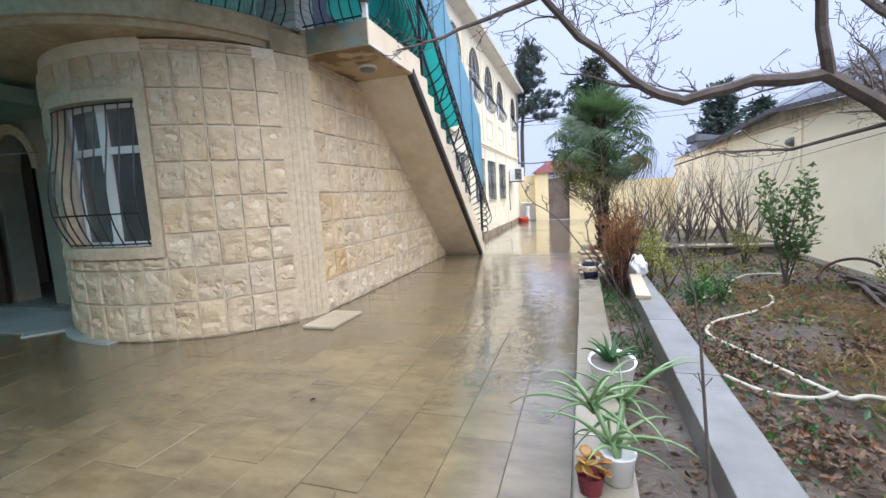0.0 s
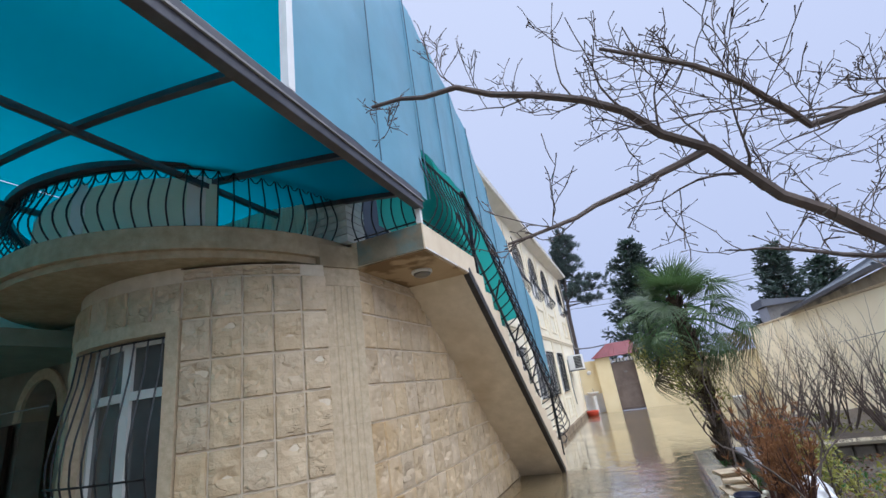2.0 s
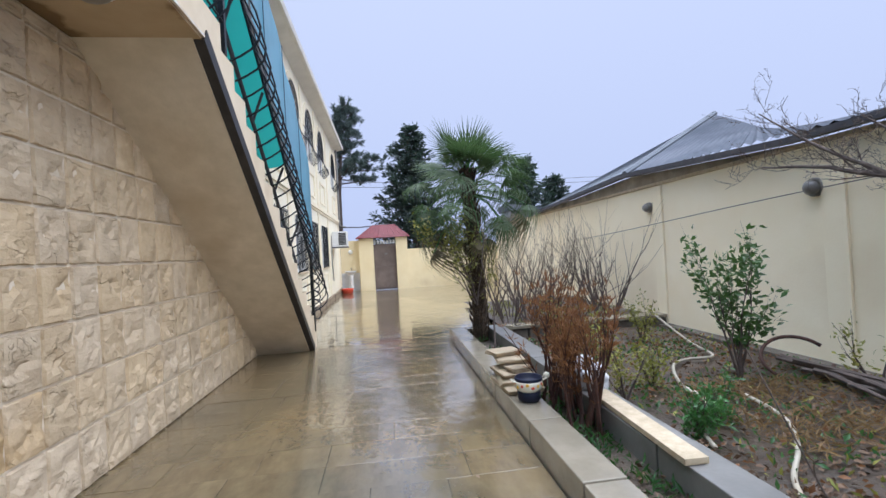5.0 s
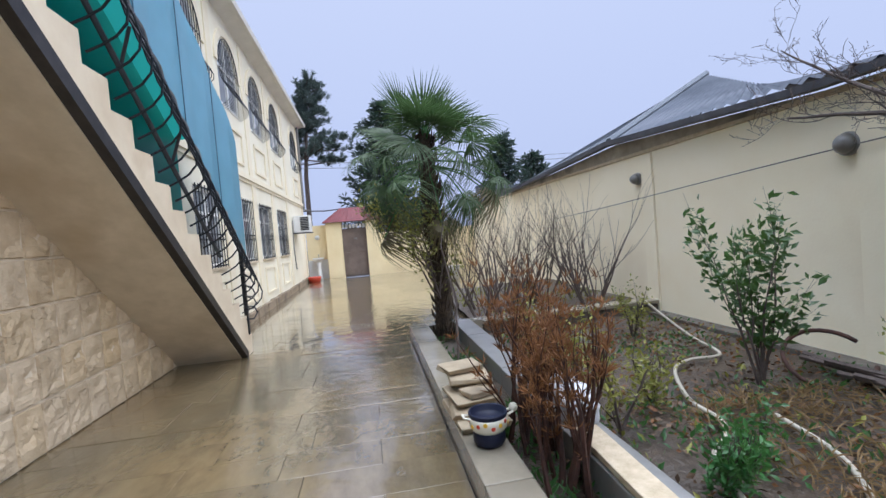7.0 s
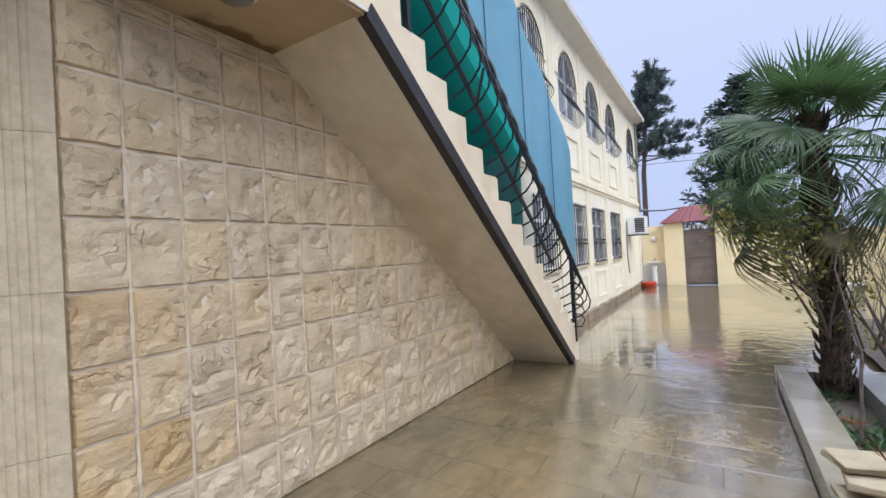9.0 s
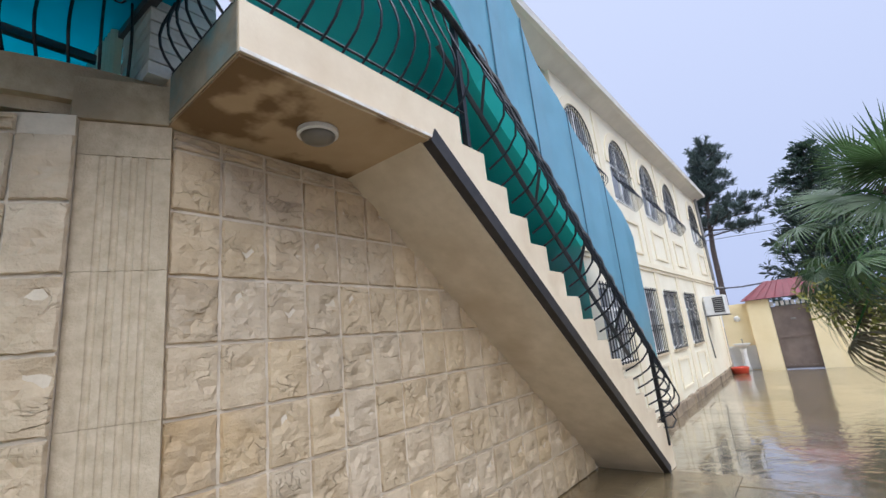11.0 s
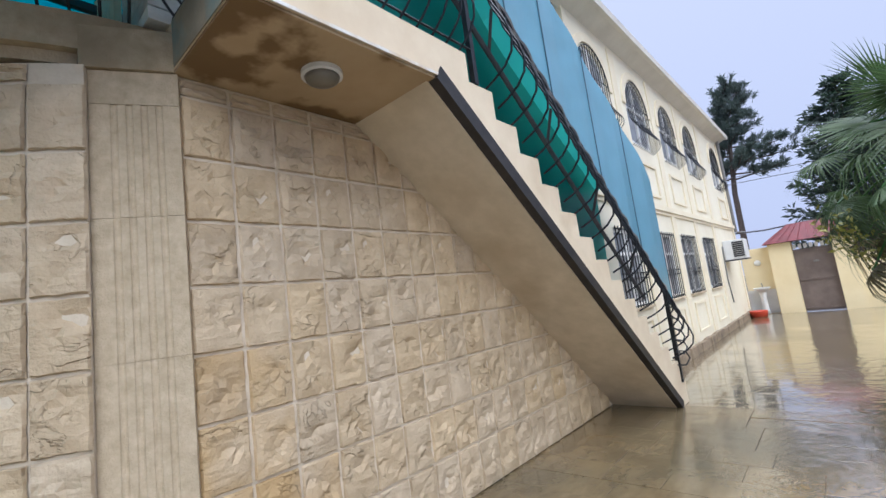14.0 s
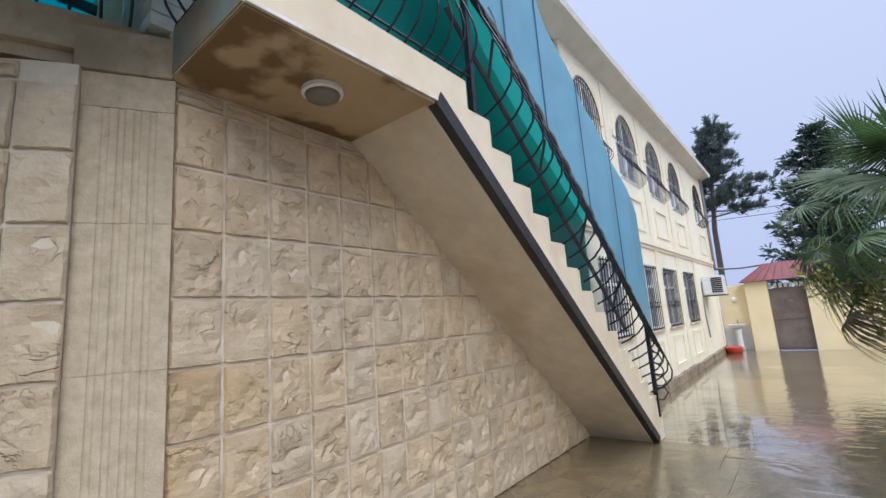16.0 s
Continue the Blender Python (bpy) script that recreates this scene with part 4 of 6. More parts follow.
sec += [(width, 0.0), (width, -0.2)]


def pil_at(u, d):
    p = P0 + along * u + outward * d
    return (p.x, p.y)


bm = bmesh.new()
add_prism(bm, [pil_at(0.003, -0.19), pil_at(0.003, -0.012), pil_at(width - 0.003, -0.012), pil_at(width - 0.003, -0.19)], 0.0, 2.85, "z")
bmesh.ops.recalc_face_normals(bm, faces=bm.faces[:])
bm.to_mesh(pil.data)
bm.free()
for z0, z1 in ((0.0, 0.72), (0.7225, 1.41), (1.4125, 2.10), (2.1025, 2.68)):
    part("fluted_stone", prism([pil_at(u, d) for u, d in sec], z0, z1, "z"), SMOOTH_STONE, pil)
part("cap_stone", prism([pil_at(0, -0.2), pil_at(0, 0.0), pil_at(width, 0.0), pil_at(width, -0.2)], 2.683, 2.86, "z"), SMOOTH_STONE, pil)

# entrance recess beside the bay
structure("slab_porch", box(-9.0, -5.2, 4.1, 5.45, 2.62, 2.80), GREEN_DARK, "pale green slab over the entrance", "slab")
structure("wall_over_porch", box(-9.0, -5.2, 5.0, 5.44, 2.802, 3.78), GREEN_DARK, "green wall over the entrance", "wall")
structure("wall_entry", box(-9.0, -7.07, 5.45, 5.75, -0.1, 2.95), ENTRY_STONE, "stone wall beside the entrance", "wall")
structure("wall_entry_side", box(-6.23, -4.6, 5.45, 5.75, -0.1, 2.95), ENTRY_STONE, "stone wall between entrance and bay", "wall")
bm = bmesh.new()
arc = [(-6.65 + 0.42 * math.cos(t), 1.97 + 0.5 * math.sin(t)) for t in np.linspace(0, math.pi, 13)]
for side in (0, 1):
    half = arc[:7] if side == 0 else arc[6:]
    cornerx = -6.23 if side == 0 else -7.07
    add_prism(bm, half + [(cornerx, 2.47)], 5.45, 5.75, "y")
add_box(bm, -7.07, -6.23, 5.45, 5.75, 2.472, 2.95)
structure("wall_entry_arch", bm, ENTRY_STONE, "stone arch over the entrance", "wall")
bm = bmesh.new()
inner = [(-6.65 + 0.42 * math.cos(t), 1.97 + 0.5 * math.sin(t)) for t in np.linspace(0, math.pi, 17)]
outer = [(-6.65 + 0.54 * math.cos(t), 1.97 + 0.635 * math.sin(t)) for t in np.linspace(0, math.pi, 17)]
for i in range(16):
    add_prism(bm, [inner[i], inner[i + 1], outer[i + 1], outer[i]], 5.41, 5.447, "y")
structure("trim_entry", bm, SMOOTH_STONE, "dressed stone moulding round the entrance arch", "trim")
structure("wall_hall", box(-9.0, -4.0, 7.0, 7.15, 0, 2.95), DARK, "near-black wall with the entrance hall's darkness in its colour", "wall")
# made-up partition: blocks bay light that made the hall look pale
structure("wall_hall_side", box(-6.20, -6.08, 5.753, 6.997, 0.0, 2.95), DARK, "added near-black partition that cuts off light in the entrance hall", "wall")
# added out of view to keep southern sky light off the entry
structure("wall_porch_south", box(-9.0, -1.6, -2.5, -2.3, -0.1, 3.78), ENTRY_STONE, "unseen added wall that cuts sky light under the canopy", "wall")
structure("floor_hall", box(-9.0, -4.0, 5.2, 7.0, -0.011, 0.05), KERB_GREY, "pale raised floor of the entrance", "floor")
ed = thing("entrance_door", "open dark brown panelled entrance door", "door")
part("leaf", box(-8.0, -7.08, 5.33, 5.38, 0.052, 1.95, 0.004), DOOR_WOOD, ed)
for z0, z1 in ((0.25, 0.85), (1.0, 1.75)):
    part("panel", box(-7.86, -7.22, 5.316, 5.329, z0, z1, 0.005), DOOR_WOOD, ed)
bm = bmesh.new()
add_arc_wall(bm, -88, 2, 1.70, 1.88, -0.02, 0.018, 24)
add_arc_wall(bm, -88, -34, 1.885, 2.25, -0.02, 0.015, 16)
add_box(bm, -9.0, -5.0, 4.35, 5.198, -0.02, 0.016)
structure("floor_apron", bm, APRON, "pale damp concrete apron round the bay and entrance", "floor")
slab = thing("stone_slab", "loose pale stone slab lying on the paving", "slab")
part("slab", box(-1.78, -1.42, 5.0, 5.62, 0.002, 0.03, 0.006), SMOOTH_STONE, slab)

# ---- far wall with the gate ----
bm = bmesh.new()
add_box(bm, -1.75, -1.0, FAR_Y + 0.25, FAR_Y + 0.45, -0.1, 2.0)
add_box(bm, 0.9, 14.0, FAR_Y, FAR_Y + 0.25, -0.1, 1.56)
structure("wall_far", bm, YELLOW_WALL, "ochre yard wall at the far end", "wall")
bm = bmesh.new()
add_box(bm, -1.0, -0.44, FAR_Y - 0.1, FAR_Y + 0.45, -0.1, 2.05)
add_box(bm, 0.45, 0.9, FAR_Y - 0.1, FAR_Y + 0.45, -0.1, 2.05)
structure("pillar_gate", bm, YELLOW_WALL, "yellow masonry piers beside the gate", "pier")
gate = thing("yard_gate", "closed brown sheet-metal yard gate between yellow piers", "gate")
part("leaf", box(-0.435, 0.445, FAR_Y + 0.05, FAR_Y + 0.10, 0.02, 1.80, 0.006), GATE, gate)
for a, b, z0, z1 in ((-0.40, 0.41, 0.06, 0.11), (-0.40, 0.41, 0.88, 0.93), (-0.40, 0.41, 1.70, 1.75)):
    part("rail", box(a, b, FAR_Y + 0.03, FAR_Y + 0.049, z0, z1), GATE, gate)
part("latch", box(-0.02, 0.10, FAR_Y + 0.0, FAR_Y + 0.049, 1.38, 1.44, 0.004), KERB_GREY, gate, "pale metal latch plate")
bm = bmesh.new()
for i in range(7):
    add_box(bm, -0.42 + 0.125 * i, -0.34 + 0.125 * i, FAR_Y + 0.05, FAR_Y + 0.09, 1.82, 1.95)
part("grille", bm, WHITE_PVC, gate, "white lattice over the gate")
gr = thing("gate_roof", "small red sheet-metal hip roof over the gate", "roof")
bm = bmesh.new()
b4 = [bm.verts.new(p) for p in ((-1.12, FAR_Y - 0.25, 2.06), (1.02, FAR_Y - 0.25, 2.06), (1.02, FAR_Y + 0.6, 2.06), (-1.12, FAR_Y + 0.6, 2.06))]
t2 = [bm.verts.new(p) for p in ((-0.45, FAR_Y + 0.18, 2.58), (0.45, FAR_Y + 0.18, 2.58))]
bm.faces.new(b4[::-1])
bm.faces.new((b4[0], b4[1], t2[1], t2[0]))
bm.faces.new((b4[2], b4[3], t2[0], t2[1]))
bm.faces.new((b4[1], b4[2], t2[1]))
bm.faces.new((b4[3], b4[0], t2[0]))
part("roof_sheet", bm, RED_ROOF, gr)
for i in range(9):
    x = -0.98 + 0.24 * i
    u = max(-0.45, min(0.45, x * 0.45))
    part("seam", tube([(x, FAR_Y - 0.255, 2.07), (u, FAR_Y + 0.178, 2.585)], 0.009, 4), RED_ROOF, gr)
sink = thing("wash_basin", "white pedestal wash basin against the far wall", "basin")
part("backsplash", box(-1.74, -1.04, FAR_Y + 0.22, FAR_Y + 0.247, 0.0, 0.72), WHITE_PVC, sink)
bm = lathe([(0.0, 0.66), (0.10, 0.67), (0.20, 0.76), (0.235, 0.80), (0.22, 0.805), (0.17, 0.75), (0.0, 0.70)], 24, pose(-1.36, FAR_Y - 0.02, 0))
smooth(part("basin", bm, WHITE_PVC, sink))
smooth(part("pedestal", lathe([(0.11, 0.0), (0.08, 0.15), (0.07, 0.5), (0.10, 0.665)], 18, pose(-1.36, FAR_Y + 0.02, 0)), WHITE_PVC, sink))
part("tap", tube([(-1.36, FAR_Y + 0.2, 0.80), (-1.36, FAR_Y + 0.2, 0.92), (-1.36, FAR_Y + 0.08, 0.92)], 0.012, 6), KERB_GREY, sink)
wl_ = thing("wall_lamp", "round pale wall lamp on the far wall", "lamp")
smooth(part("shade", lathe([(0.09, 0.0), (0.085, 0.04), (0.05, 0.07), (0.0, 0.08)], 18, pose(-1.36, FAR_Y + 0.249, 1.55, 90)), WHITE_PVC, wl_))
tubm = thing("red_tub", "shallow red plastic tub on the wet yard", "tub")
smooth(part("body", lathe([(0.0, 0.012), (0.17, 0.012), (0.20, 0.17), (0.225, 0.18), (0.225, 0.16), (0.195, 0.0), (0.0, 0.0)], 20, pose(-1.46, FAR_Y - 0.75, 0)), TUB_RED, tubm))
ac = thing("air_conditioner", "white outdoor air-conditioning unit on the house front", "air conditioner")
part("case", box(FACADE_X + 0.03, FACADE_X + 0.52, 18.75, 19.3, 1.72, 2.24, 0.015), WHITE_PVC, ac)
for i in range(8):
    part("grille_bar", box(FACADE_X + 0.24, FACADE_X + 0.49, 18.738, 18.749, 1.785 + 0.052 * i, 1.82 + 0.052 * i), IRON, ac)
part("bracket", box(FACADE_X + 0.002, FACADE_X + 0.54, 18.72, 19.33, 1.69, 1.718), BEAM, ac)
smooth(part("hose", tube([(FACADE_X + 0.02, 18.7, 2.1), (FACADE_X + 0.03, 18.6, 1.9), (FACADE_X + 0.02, 18.58, 1.2), (FACADE_X + 0.03, 18.7, 0.6)], 0.015, 6), KERB_GREY, ac))
pipe = thing("drain_pipe", "dark drain pipe at the house corner", "pipe")
part("pipe", tube([(FACADE_X + 0.06, 21.18, 5.9), (FACADE_X + 0.06, 21.18, 2.6), (FACADE_X + 0.25, 21.4, 2.55)], 0.045, 8), KERB_GREY, pipe)
cable = thing("overhead_pipe", "dark pipe from house corner to gate roof", "pipe")
part("pipe", tube([(FACADE_X - 0.02, 21.26, 2.55), (-1.0, 21.5, 2.52), (0.2, 21.5, 2.585)], 0.025, 6), BEAM, cable)

# ---- kerbs and garden ----
def kerb_run(name, x0, x1, y0, y1, z0, z1, mat, label, piece):
    k = thing(name, label, "kerb", kind="structure")
    y = y0
    r = random.Random(int(x0 * 100))
    while y < y1 - 0.01:
        w = min(piece * r.uniform(0.85, 1.15), y1 - y)
        if y1 - y - w < 0.2:
            w = y1 - y
        part("kerb_stone", box(x0 + r.uniform(-0.003, 0.003), x1 + r.uniform(-0.004, 0.004), y, y + w - 0.006, z0, z1 + r.uniform(-0.003, 0.003), 0.008), mat, k)
        y += w
    return k


kerb_run("kerb_path", 0.955, 1.19, -4.0, 10.42, -0.2, 0.17, KERB, "wet cream stone kerb along the paving", 0.9)
kerb_run("kerb_garden", 1.50, 1.73, -4.0, 10.2, -0.3, 0.20, KERB_GREY, "grey stone kerb between planting strip and garden", 1.1)
kc = thing("kerb_end", "wet stone kerb closing the planting strip", "kerb", kind="structure")
part("kerb_stone", box(1.195, 1.90, 10.24, 10.42, -0.2, 0.165, 0.008), KERB, kc)


def soil_sheet(x0, x1, y0, y1, step, base, amp, seed):
    bm = bmesh.new()
    nx, ny = int((x1 - x0) / step), int((y1 - y0) / step)
    g = []
    for i in range(nx + 1):
        row = []
        for j in range(ny + 1):
            x, y = x0 + (x1 - x0) * i / nx, y0 + (y1 - y0) * j / ny
            z = base + amp * noise.noise((x * 0.9 + seed, y * 0.9, 0)) + 0.35 * amp * noise.noise((x * 4, y * 4 + seed, 1)) + 0.15 * amp * noise.noise((x * 11, y * 11, 2))
            row.append(bm.verts.new((x, y, z)))
        g.append(row)
    for i in range(nx):
        for j in range(ny):
            bm.faces.new((g[i][j], g[i + 1][j], g[i + 1][j + 1], g[i][j + 1]))
    return bm


smooth(structure("soil_strip", soil_sheet(1.185, 1.51, -4, 10.25, 0.06, 0.03, 0.03, 2.0), SOIL, "dark planting strip between two kerbs", "soil"))
smooth(structure("soil_garden", soil_sheet(1.725, 4.60, -4, 10.36, 0.08, -0.06, 0.07, 7.0), SOIL, "dark wet garden soil strewn with leaves", "soil"))
smooth(structure("soil_back", soil_sheet(1.9, 4.60, 10.55, 14.5, 0.1, 0.06, 0.05, 11.0), SOIL, "soil of the raised back bed", "soil"))

# dark rubble retaining wall at the end of the garden
rw = thing("retaining_wall", "low dark rubble retaining wall with a pale coping", "wall", kind="structure")
rng = random.Random(21)
for row in range(2):
    x = 1.75
    while x < 4.54:
        w = min(rng.uniform(0.18, 0.36), 4.555 - x)
        bm = box(x, x + w - 0.015, 10.36 - rng.uniform(0.0, 0.02), 10.56, -0.30 + 0.19 * row, -0.12 + 0.19 * row)
        bmesh.ops.bevel(bm, geom=bm.edges[:], offset=0.02, segments=1, affect="EDGES")
        part("stone", bm, DARK_STONE, rw)
        x += w
part("coping", box(1.91, 4.555, 10.32, 10.60, 0.082, 0.13, 0.008), KERB, rw, "pale stone coping")

# ---- right-hand garden wall and neighbour's roof ----
structure("wall_east", box(RIGHT_X, RIGHT_X + 0.3, -6.0, 21.3, -0.5, 2.24), RIGHT_WALL, "tall yellow plastered garden wall with stains", "wall")
bm = bmesh.new()
for yc in (3.0, 7.45, 10.33, 14.6, 18.2):
    add_box(bm, RIGHT_X - 0.03, RIGHT_X - 0.002, yc - 0.02, yc + 0.22, -0.5, 2.22)
structure("pilaster_wall", bm, RIGHT_WALL, "flat plaster strips on the garden wall", "pilaster")
structure("wall_cap", box(RIGHT_X - 0.03, RIGHT_X + 0.33, -6.0, 21.3, 2.243, 2.29, 0.01), SMOOTH_STONE, "pale moulding along the wall top", "trim")
structure("wall_neighbour", prism([(4.0, 2.292), (7.9, 2.295), (11.14, 2.51), (16.4, 2.295), (16.5, 2.292)], RIGHT_X - 0.02, RIGHT_X + 0.3), NEIGHBOUR_STONE, "rough parapet under the neighbour's roof", "wall")
nr = thing("neighbour_roof", "grey corrugated hip roof of the house behind the wall", "roof")
E1, E2, AP, E3 = Vector((4.42, 11.14, 2.54)), Vector((4.42, 6.5, 2.34)), Vector((7.2, 12.24, 3.95)), Vector((4.42, 16.5, 2.30))


def corrugated(a, b, c, d, n, depth):
    """Ribbed sheet between the edge a-b and the edge d-c."""
    bm = bmesh.new()
    nn = (b - a).cross(d - a).normalized()
    if nn.z < 0:
        nn = -nn
    rows = []
    for i in range(n * 4 + 1):
        u = i / (n * 4)
        h = depth * math.cos(2 * math.pi * u * n)
        rows.append((bm.verts.new(a.lerp(b, u) + nn * h), bm.verts.new(d.lerp(c, u) + nn * h)))
    for p, q in zip(rows, rows[1:]):
        bm.faces.new((p[0], q[0], q[1], p[1]))
    return bm


BR = Vector((6.5, 9.77, 2.84))
part("roof_sheet", corrugated(E1, E2, BR, AP, 26, 0.022), ROOF, nr)
# far face of the same roof, paler: sky glare is put into its colour
part("roof_sheet", corrugated(E3, E1, AP, AP + Vector((0.0, 0.05, 0.0)), 50, 0.008), RIDGE, nr)
part("ridge_cap", tube([E1 + Vector((0, 0, 0.03)), AP + Vector((0, 0, 0.03))], 0.06, 6), RIDGE, nr, "pale ridge cap")
part("fascia", prism([(-6, 2.292), (7.9, 2.292), (11.18, 2.50), (11.18, 2.575), (7.9, 2.36), (-6, 2.36)], 4.36, 4.46), BEAM, nr, "weathered dark fascia")
part("fascia", prism([(11.185, 2.50), (16.5, 2.26), (16.5, 2.33), (11.185, 2.575)], 4.36, 4.46), BEAM, nr, "weathered dark fascia")
for (yc, zc, r) in ((7.74, 1.80, 0.10), (10.66, 1.90, 0.088)):
    lm = thing("wall_lamp", "round grey bulkhead lamp on the garden wall", "lamp", "wall lamps")
    part("base", lathe([(r, 0.0), (r, 0.03), (r * 0.9, 0.04)], 20, pose(RIGHT_X - 0.002, yc, zc, 0, -90)), KERB_GREY, lm)
    smooth(part("shade", lathe([(r * 0.85, 0.041), (r * 0.8, 0.08), (r * 0.45, 0.12), (0.0, 0.13)], 20, pose(RIGHT_X - 0.002, yc, zc, 0, -90)), KERB_GREY, lm, "dull grey glass shade"))
wire = thing("wall_cable", "thin grey cable hung along the garden wall", "cable")
part("cable", tube([(RIGHT_X - 0.06, v, 1.74 - 0.0536 * (v - 8.12) - 0.015 * math.sin((v - 2) * 0.785)) for v in np.linspace(2, 14, 30)], 0.006, 4), EAVE, wire)
# closing walls behind the camera
structure("wall_south", box(-9.0, 4.86, -6.3, -6.0, -0.4, 2.6), RIGHT_WALL, "plain yard wall closing the street side", "wall")

# ---- palm ----
def fan_leaf(seed, droop=0.25, blades=44, size=0.62, joined=0.45):
    """One fan: blades joined near the stalk, split and pointed outside, tips hanging."""
    r = random.Random(seed)
    bm = bmesh.new()
    span = radians(262)
    half = math.tan(span / (blades - 1) / 2)
    for i in range(blades):
        a = -span / 2 + span * i / (blades - 1)
        ln = size * (0.70 + 0.30 * math.cos(a * 0.55)) * r.uniform(0.90, 1.06)
        d = Vector((math.sin(a + r.uniform(-0.03, 0.03)), math.cos(a), 0))
        s = Vector((d.y, -d.x, 0))
        own = droop * r.uniform(0.7, 1.4)
        rows = []
        for u in (0.04, joined, joined + 0.22, 0.80, 0.92, 1.0):
            z = 0.16 * size * u * math.cos(a) - own * size * u ** 2.2
            w = ln * u * half if u <= joined else ln * joined * half * 0.86 * ((1 - u) / (1 - joined)) ** 0.95
            p = d * ln * (u - 0.42 * min(1.2, own) * u ** 2.4) + Vector((0, 0, z))
            fold = 0.45 * w
            rows.append([bm.verts.new(p - s * w + Vector((0, 0, fold))), bm.verts.new(p), bm.verts.new(p + s * w + Vector((0, 0, fold)))])
        for p, q in zip(rows, rows[1:]):
            bm.faces.new((p[0], p[1], q[1], q[0]))
            bm.faces.new((p[1], p[2], q[2], q[1]))
    return bm


def mesh_of(bm, name, mat):
    me = bpy.data.meshes.new(name)
    bm.to_mesh(me)
    bm.free()
    me.materials.append(mat)
    return me


def palm(px, py, crown_z, label, leaves, dead, size, seed, lean=0.0):
    r = random.Random(seed)
    p = thing("palm_tree", label, "palm")
    bm = bmesh.new()
    pts, rad = [], []
    for i in range(15):
        u = i / 14
        pts.append((px + lean * u * u + 0.02 * math.sin(5 * u), py + 0.015 * math.cos(4 * u), -0.05 + (crown_z + 0.05) * u))
        rad.append(0.112 - 0.025 * u + (0.03 if i == 0 else 0) + 0.012 * r.uniform(-1, 1) + (0.012 if u > 0.75 else 0))
    add_tube(bm, pts, rad, 12)
    for i in range(260):
        u = r.random()
        a = r.uniform(0, 2 * math.pi)
        c = Vector((px + lean * u * u, py, crown_z * u))
        o = Vector((math.cos(a), math.sin(a), 0))
        rr = 0.095
        add_tube(bm, [c + o * rr, c + o * (rr + 0.035) + Vector((0, 0, 0.05)), c + o * (rr + 0.05) + Vector((0, 0, 0.12))], [0.016, 0.012, 0.002], 4, False)
    part("trunk", bm, PALM_BARK, p)
    fresh = [mesh_of(fan_leaf(seed * 31 + k, (0.03, 0.10, 0.45, 0.85, 1.15)[k], size=size, joined=(0.45, 0.45, 0.36, 0.30, 0.28)[k]), "leaf", PALM_LEAF) for k in range(5)]
    dead_mesh = mesh_of(fan_leaf(seed * 31 + 9, 1.35, 20, size * 0.85, 0.25), "leaf", PALM_DEAD)
    top = Vector((px + lean, py, crown_z))
    stalks = bmesh.new()
    for i in range(leaves + dead):
        old = i >= leaves
        u = (i + 0.5) / leaves if not old else 1.0
        elev = radians(80 - 112 * u ** 0.75 + r.uniform(-9, 9)) if not old else radians(r.uniform(-58, -22))
        az = i * 2.39996 + r.uniform(-0.3, 0.3)
        ln = size * (0.50 + 1.15 * u if not old else 1.6) * r.uniform(0.8, 1.15)
        d = Vector((math.cos(az) * math.cos(elev), math.sin(az) * math.cos(elev), math.sin(elev)))
        start = top + Vector((0, 0, -0.05 - 0.30 * u))
        mid = start + d * ln * 0.6 + Vector((0, 0, 0.05))
        hub = start + d * ln + Vector((0, 0, -0.08 * u))
        add_tube(stalks, [start, mid, hub], [0.014, 0.010, 0.008], 4, False)
        fwd = (hub - mid).normalized()
        sd = fwd.cross(Vector((0, 0, 1)))
        sd = sd.normalized() if sd.length > 0.1 else Vector((math.sin(az), -math.cos(az), 0))
        upv = sd.cross(fwd)
        m = Matrix((sd, fwd, upv)).transposed().to_4x4()
        m.translation = hub
        ob = new("leaf", dead_mesh if old else fresh[min(4, int(u * 5))])
        ob.parent = p
        ob.matrix_basis = m @ pose(0, 0, 0, r.uniform(-22, 22), r.uniform(-35, 35), r.uniform(-15, 15)) @ Matrix.Diagonal((*([r.uniform(0.85, 1.12)] * 3), 1))
    tagged(part("leaf_stalk", stalks, LEAF, p), kind="stuff")
    return p


palm(1.36, 10.46 - 0.42, 2.55, "fan palm with a shaggy dark trunk in the planting strip", 32, 9, 0.57, 3, -0.06)


# ---- branching helpers ----
def grow(bm, start, direction, length, radius, depth, r, spread=0.6, taper=0.62, up=0.15, kids=(2, 3), tips=None, sides=5, wob=0.12):
    pts, rad = [Vector(start)], [radius]
    d = Vector(direction).normalized()
    n = 4
    for i in range(n):
        d = (d + Vector((r.uniform(-1, 1), r.uniform(-1, 1), r.uniform(-1, 1) + up)) * wob).normalized()
        pts.append(pts[-1] + d * length / n)
        rad.append(radius * (1 - (1 - taper) * (i + 1) / n))
    add_tube(bm, pts, rad, sides if depth > 1 else 4, False)
    if tips is not None and depth <= 1:
        tips.append((pts[-1], d))
        tips.append((pts[2], d))
    if depth > 0:
        for k in range(r.randint(*kids)):
            i = n if k == 0 else r.randint(1, n)
            nd = (d + Vector((r.uniform(-1, 1), r.uniform(-1, 1), r.uniform(-0.6, 1))) * spread * (0.5 if k == 0 else 1)).normalized()
            grow(bm, pts[i], nd, length * r.uniform(0.55, 0.8), rad[i] * (0.85 if k == 0 else 0.6), depth - 1, r, spread, taper, up, kids, tips, sides, wob)


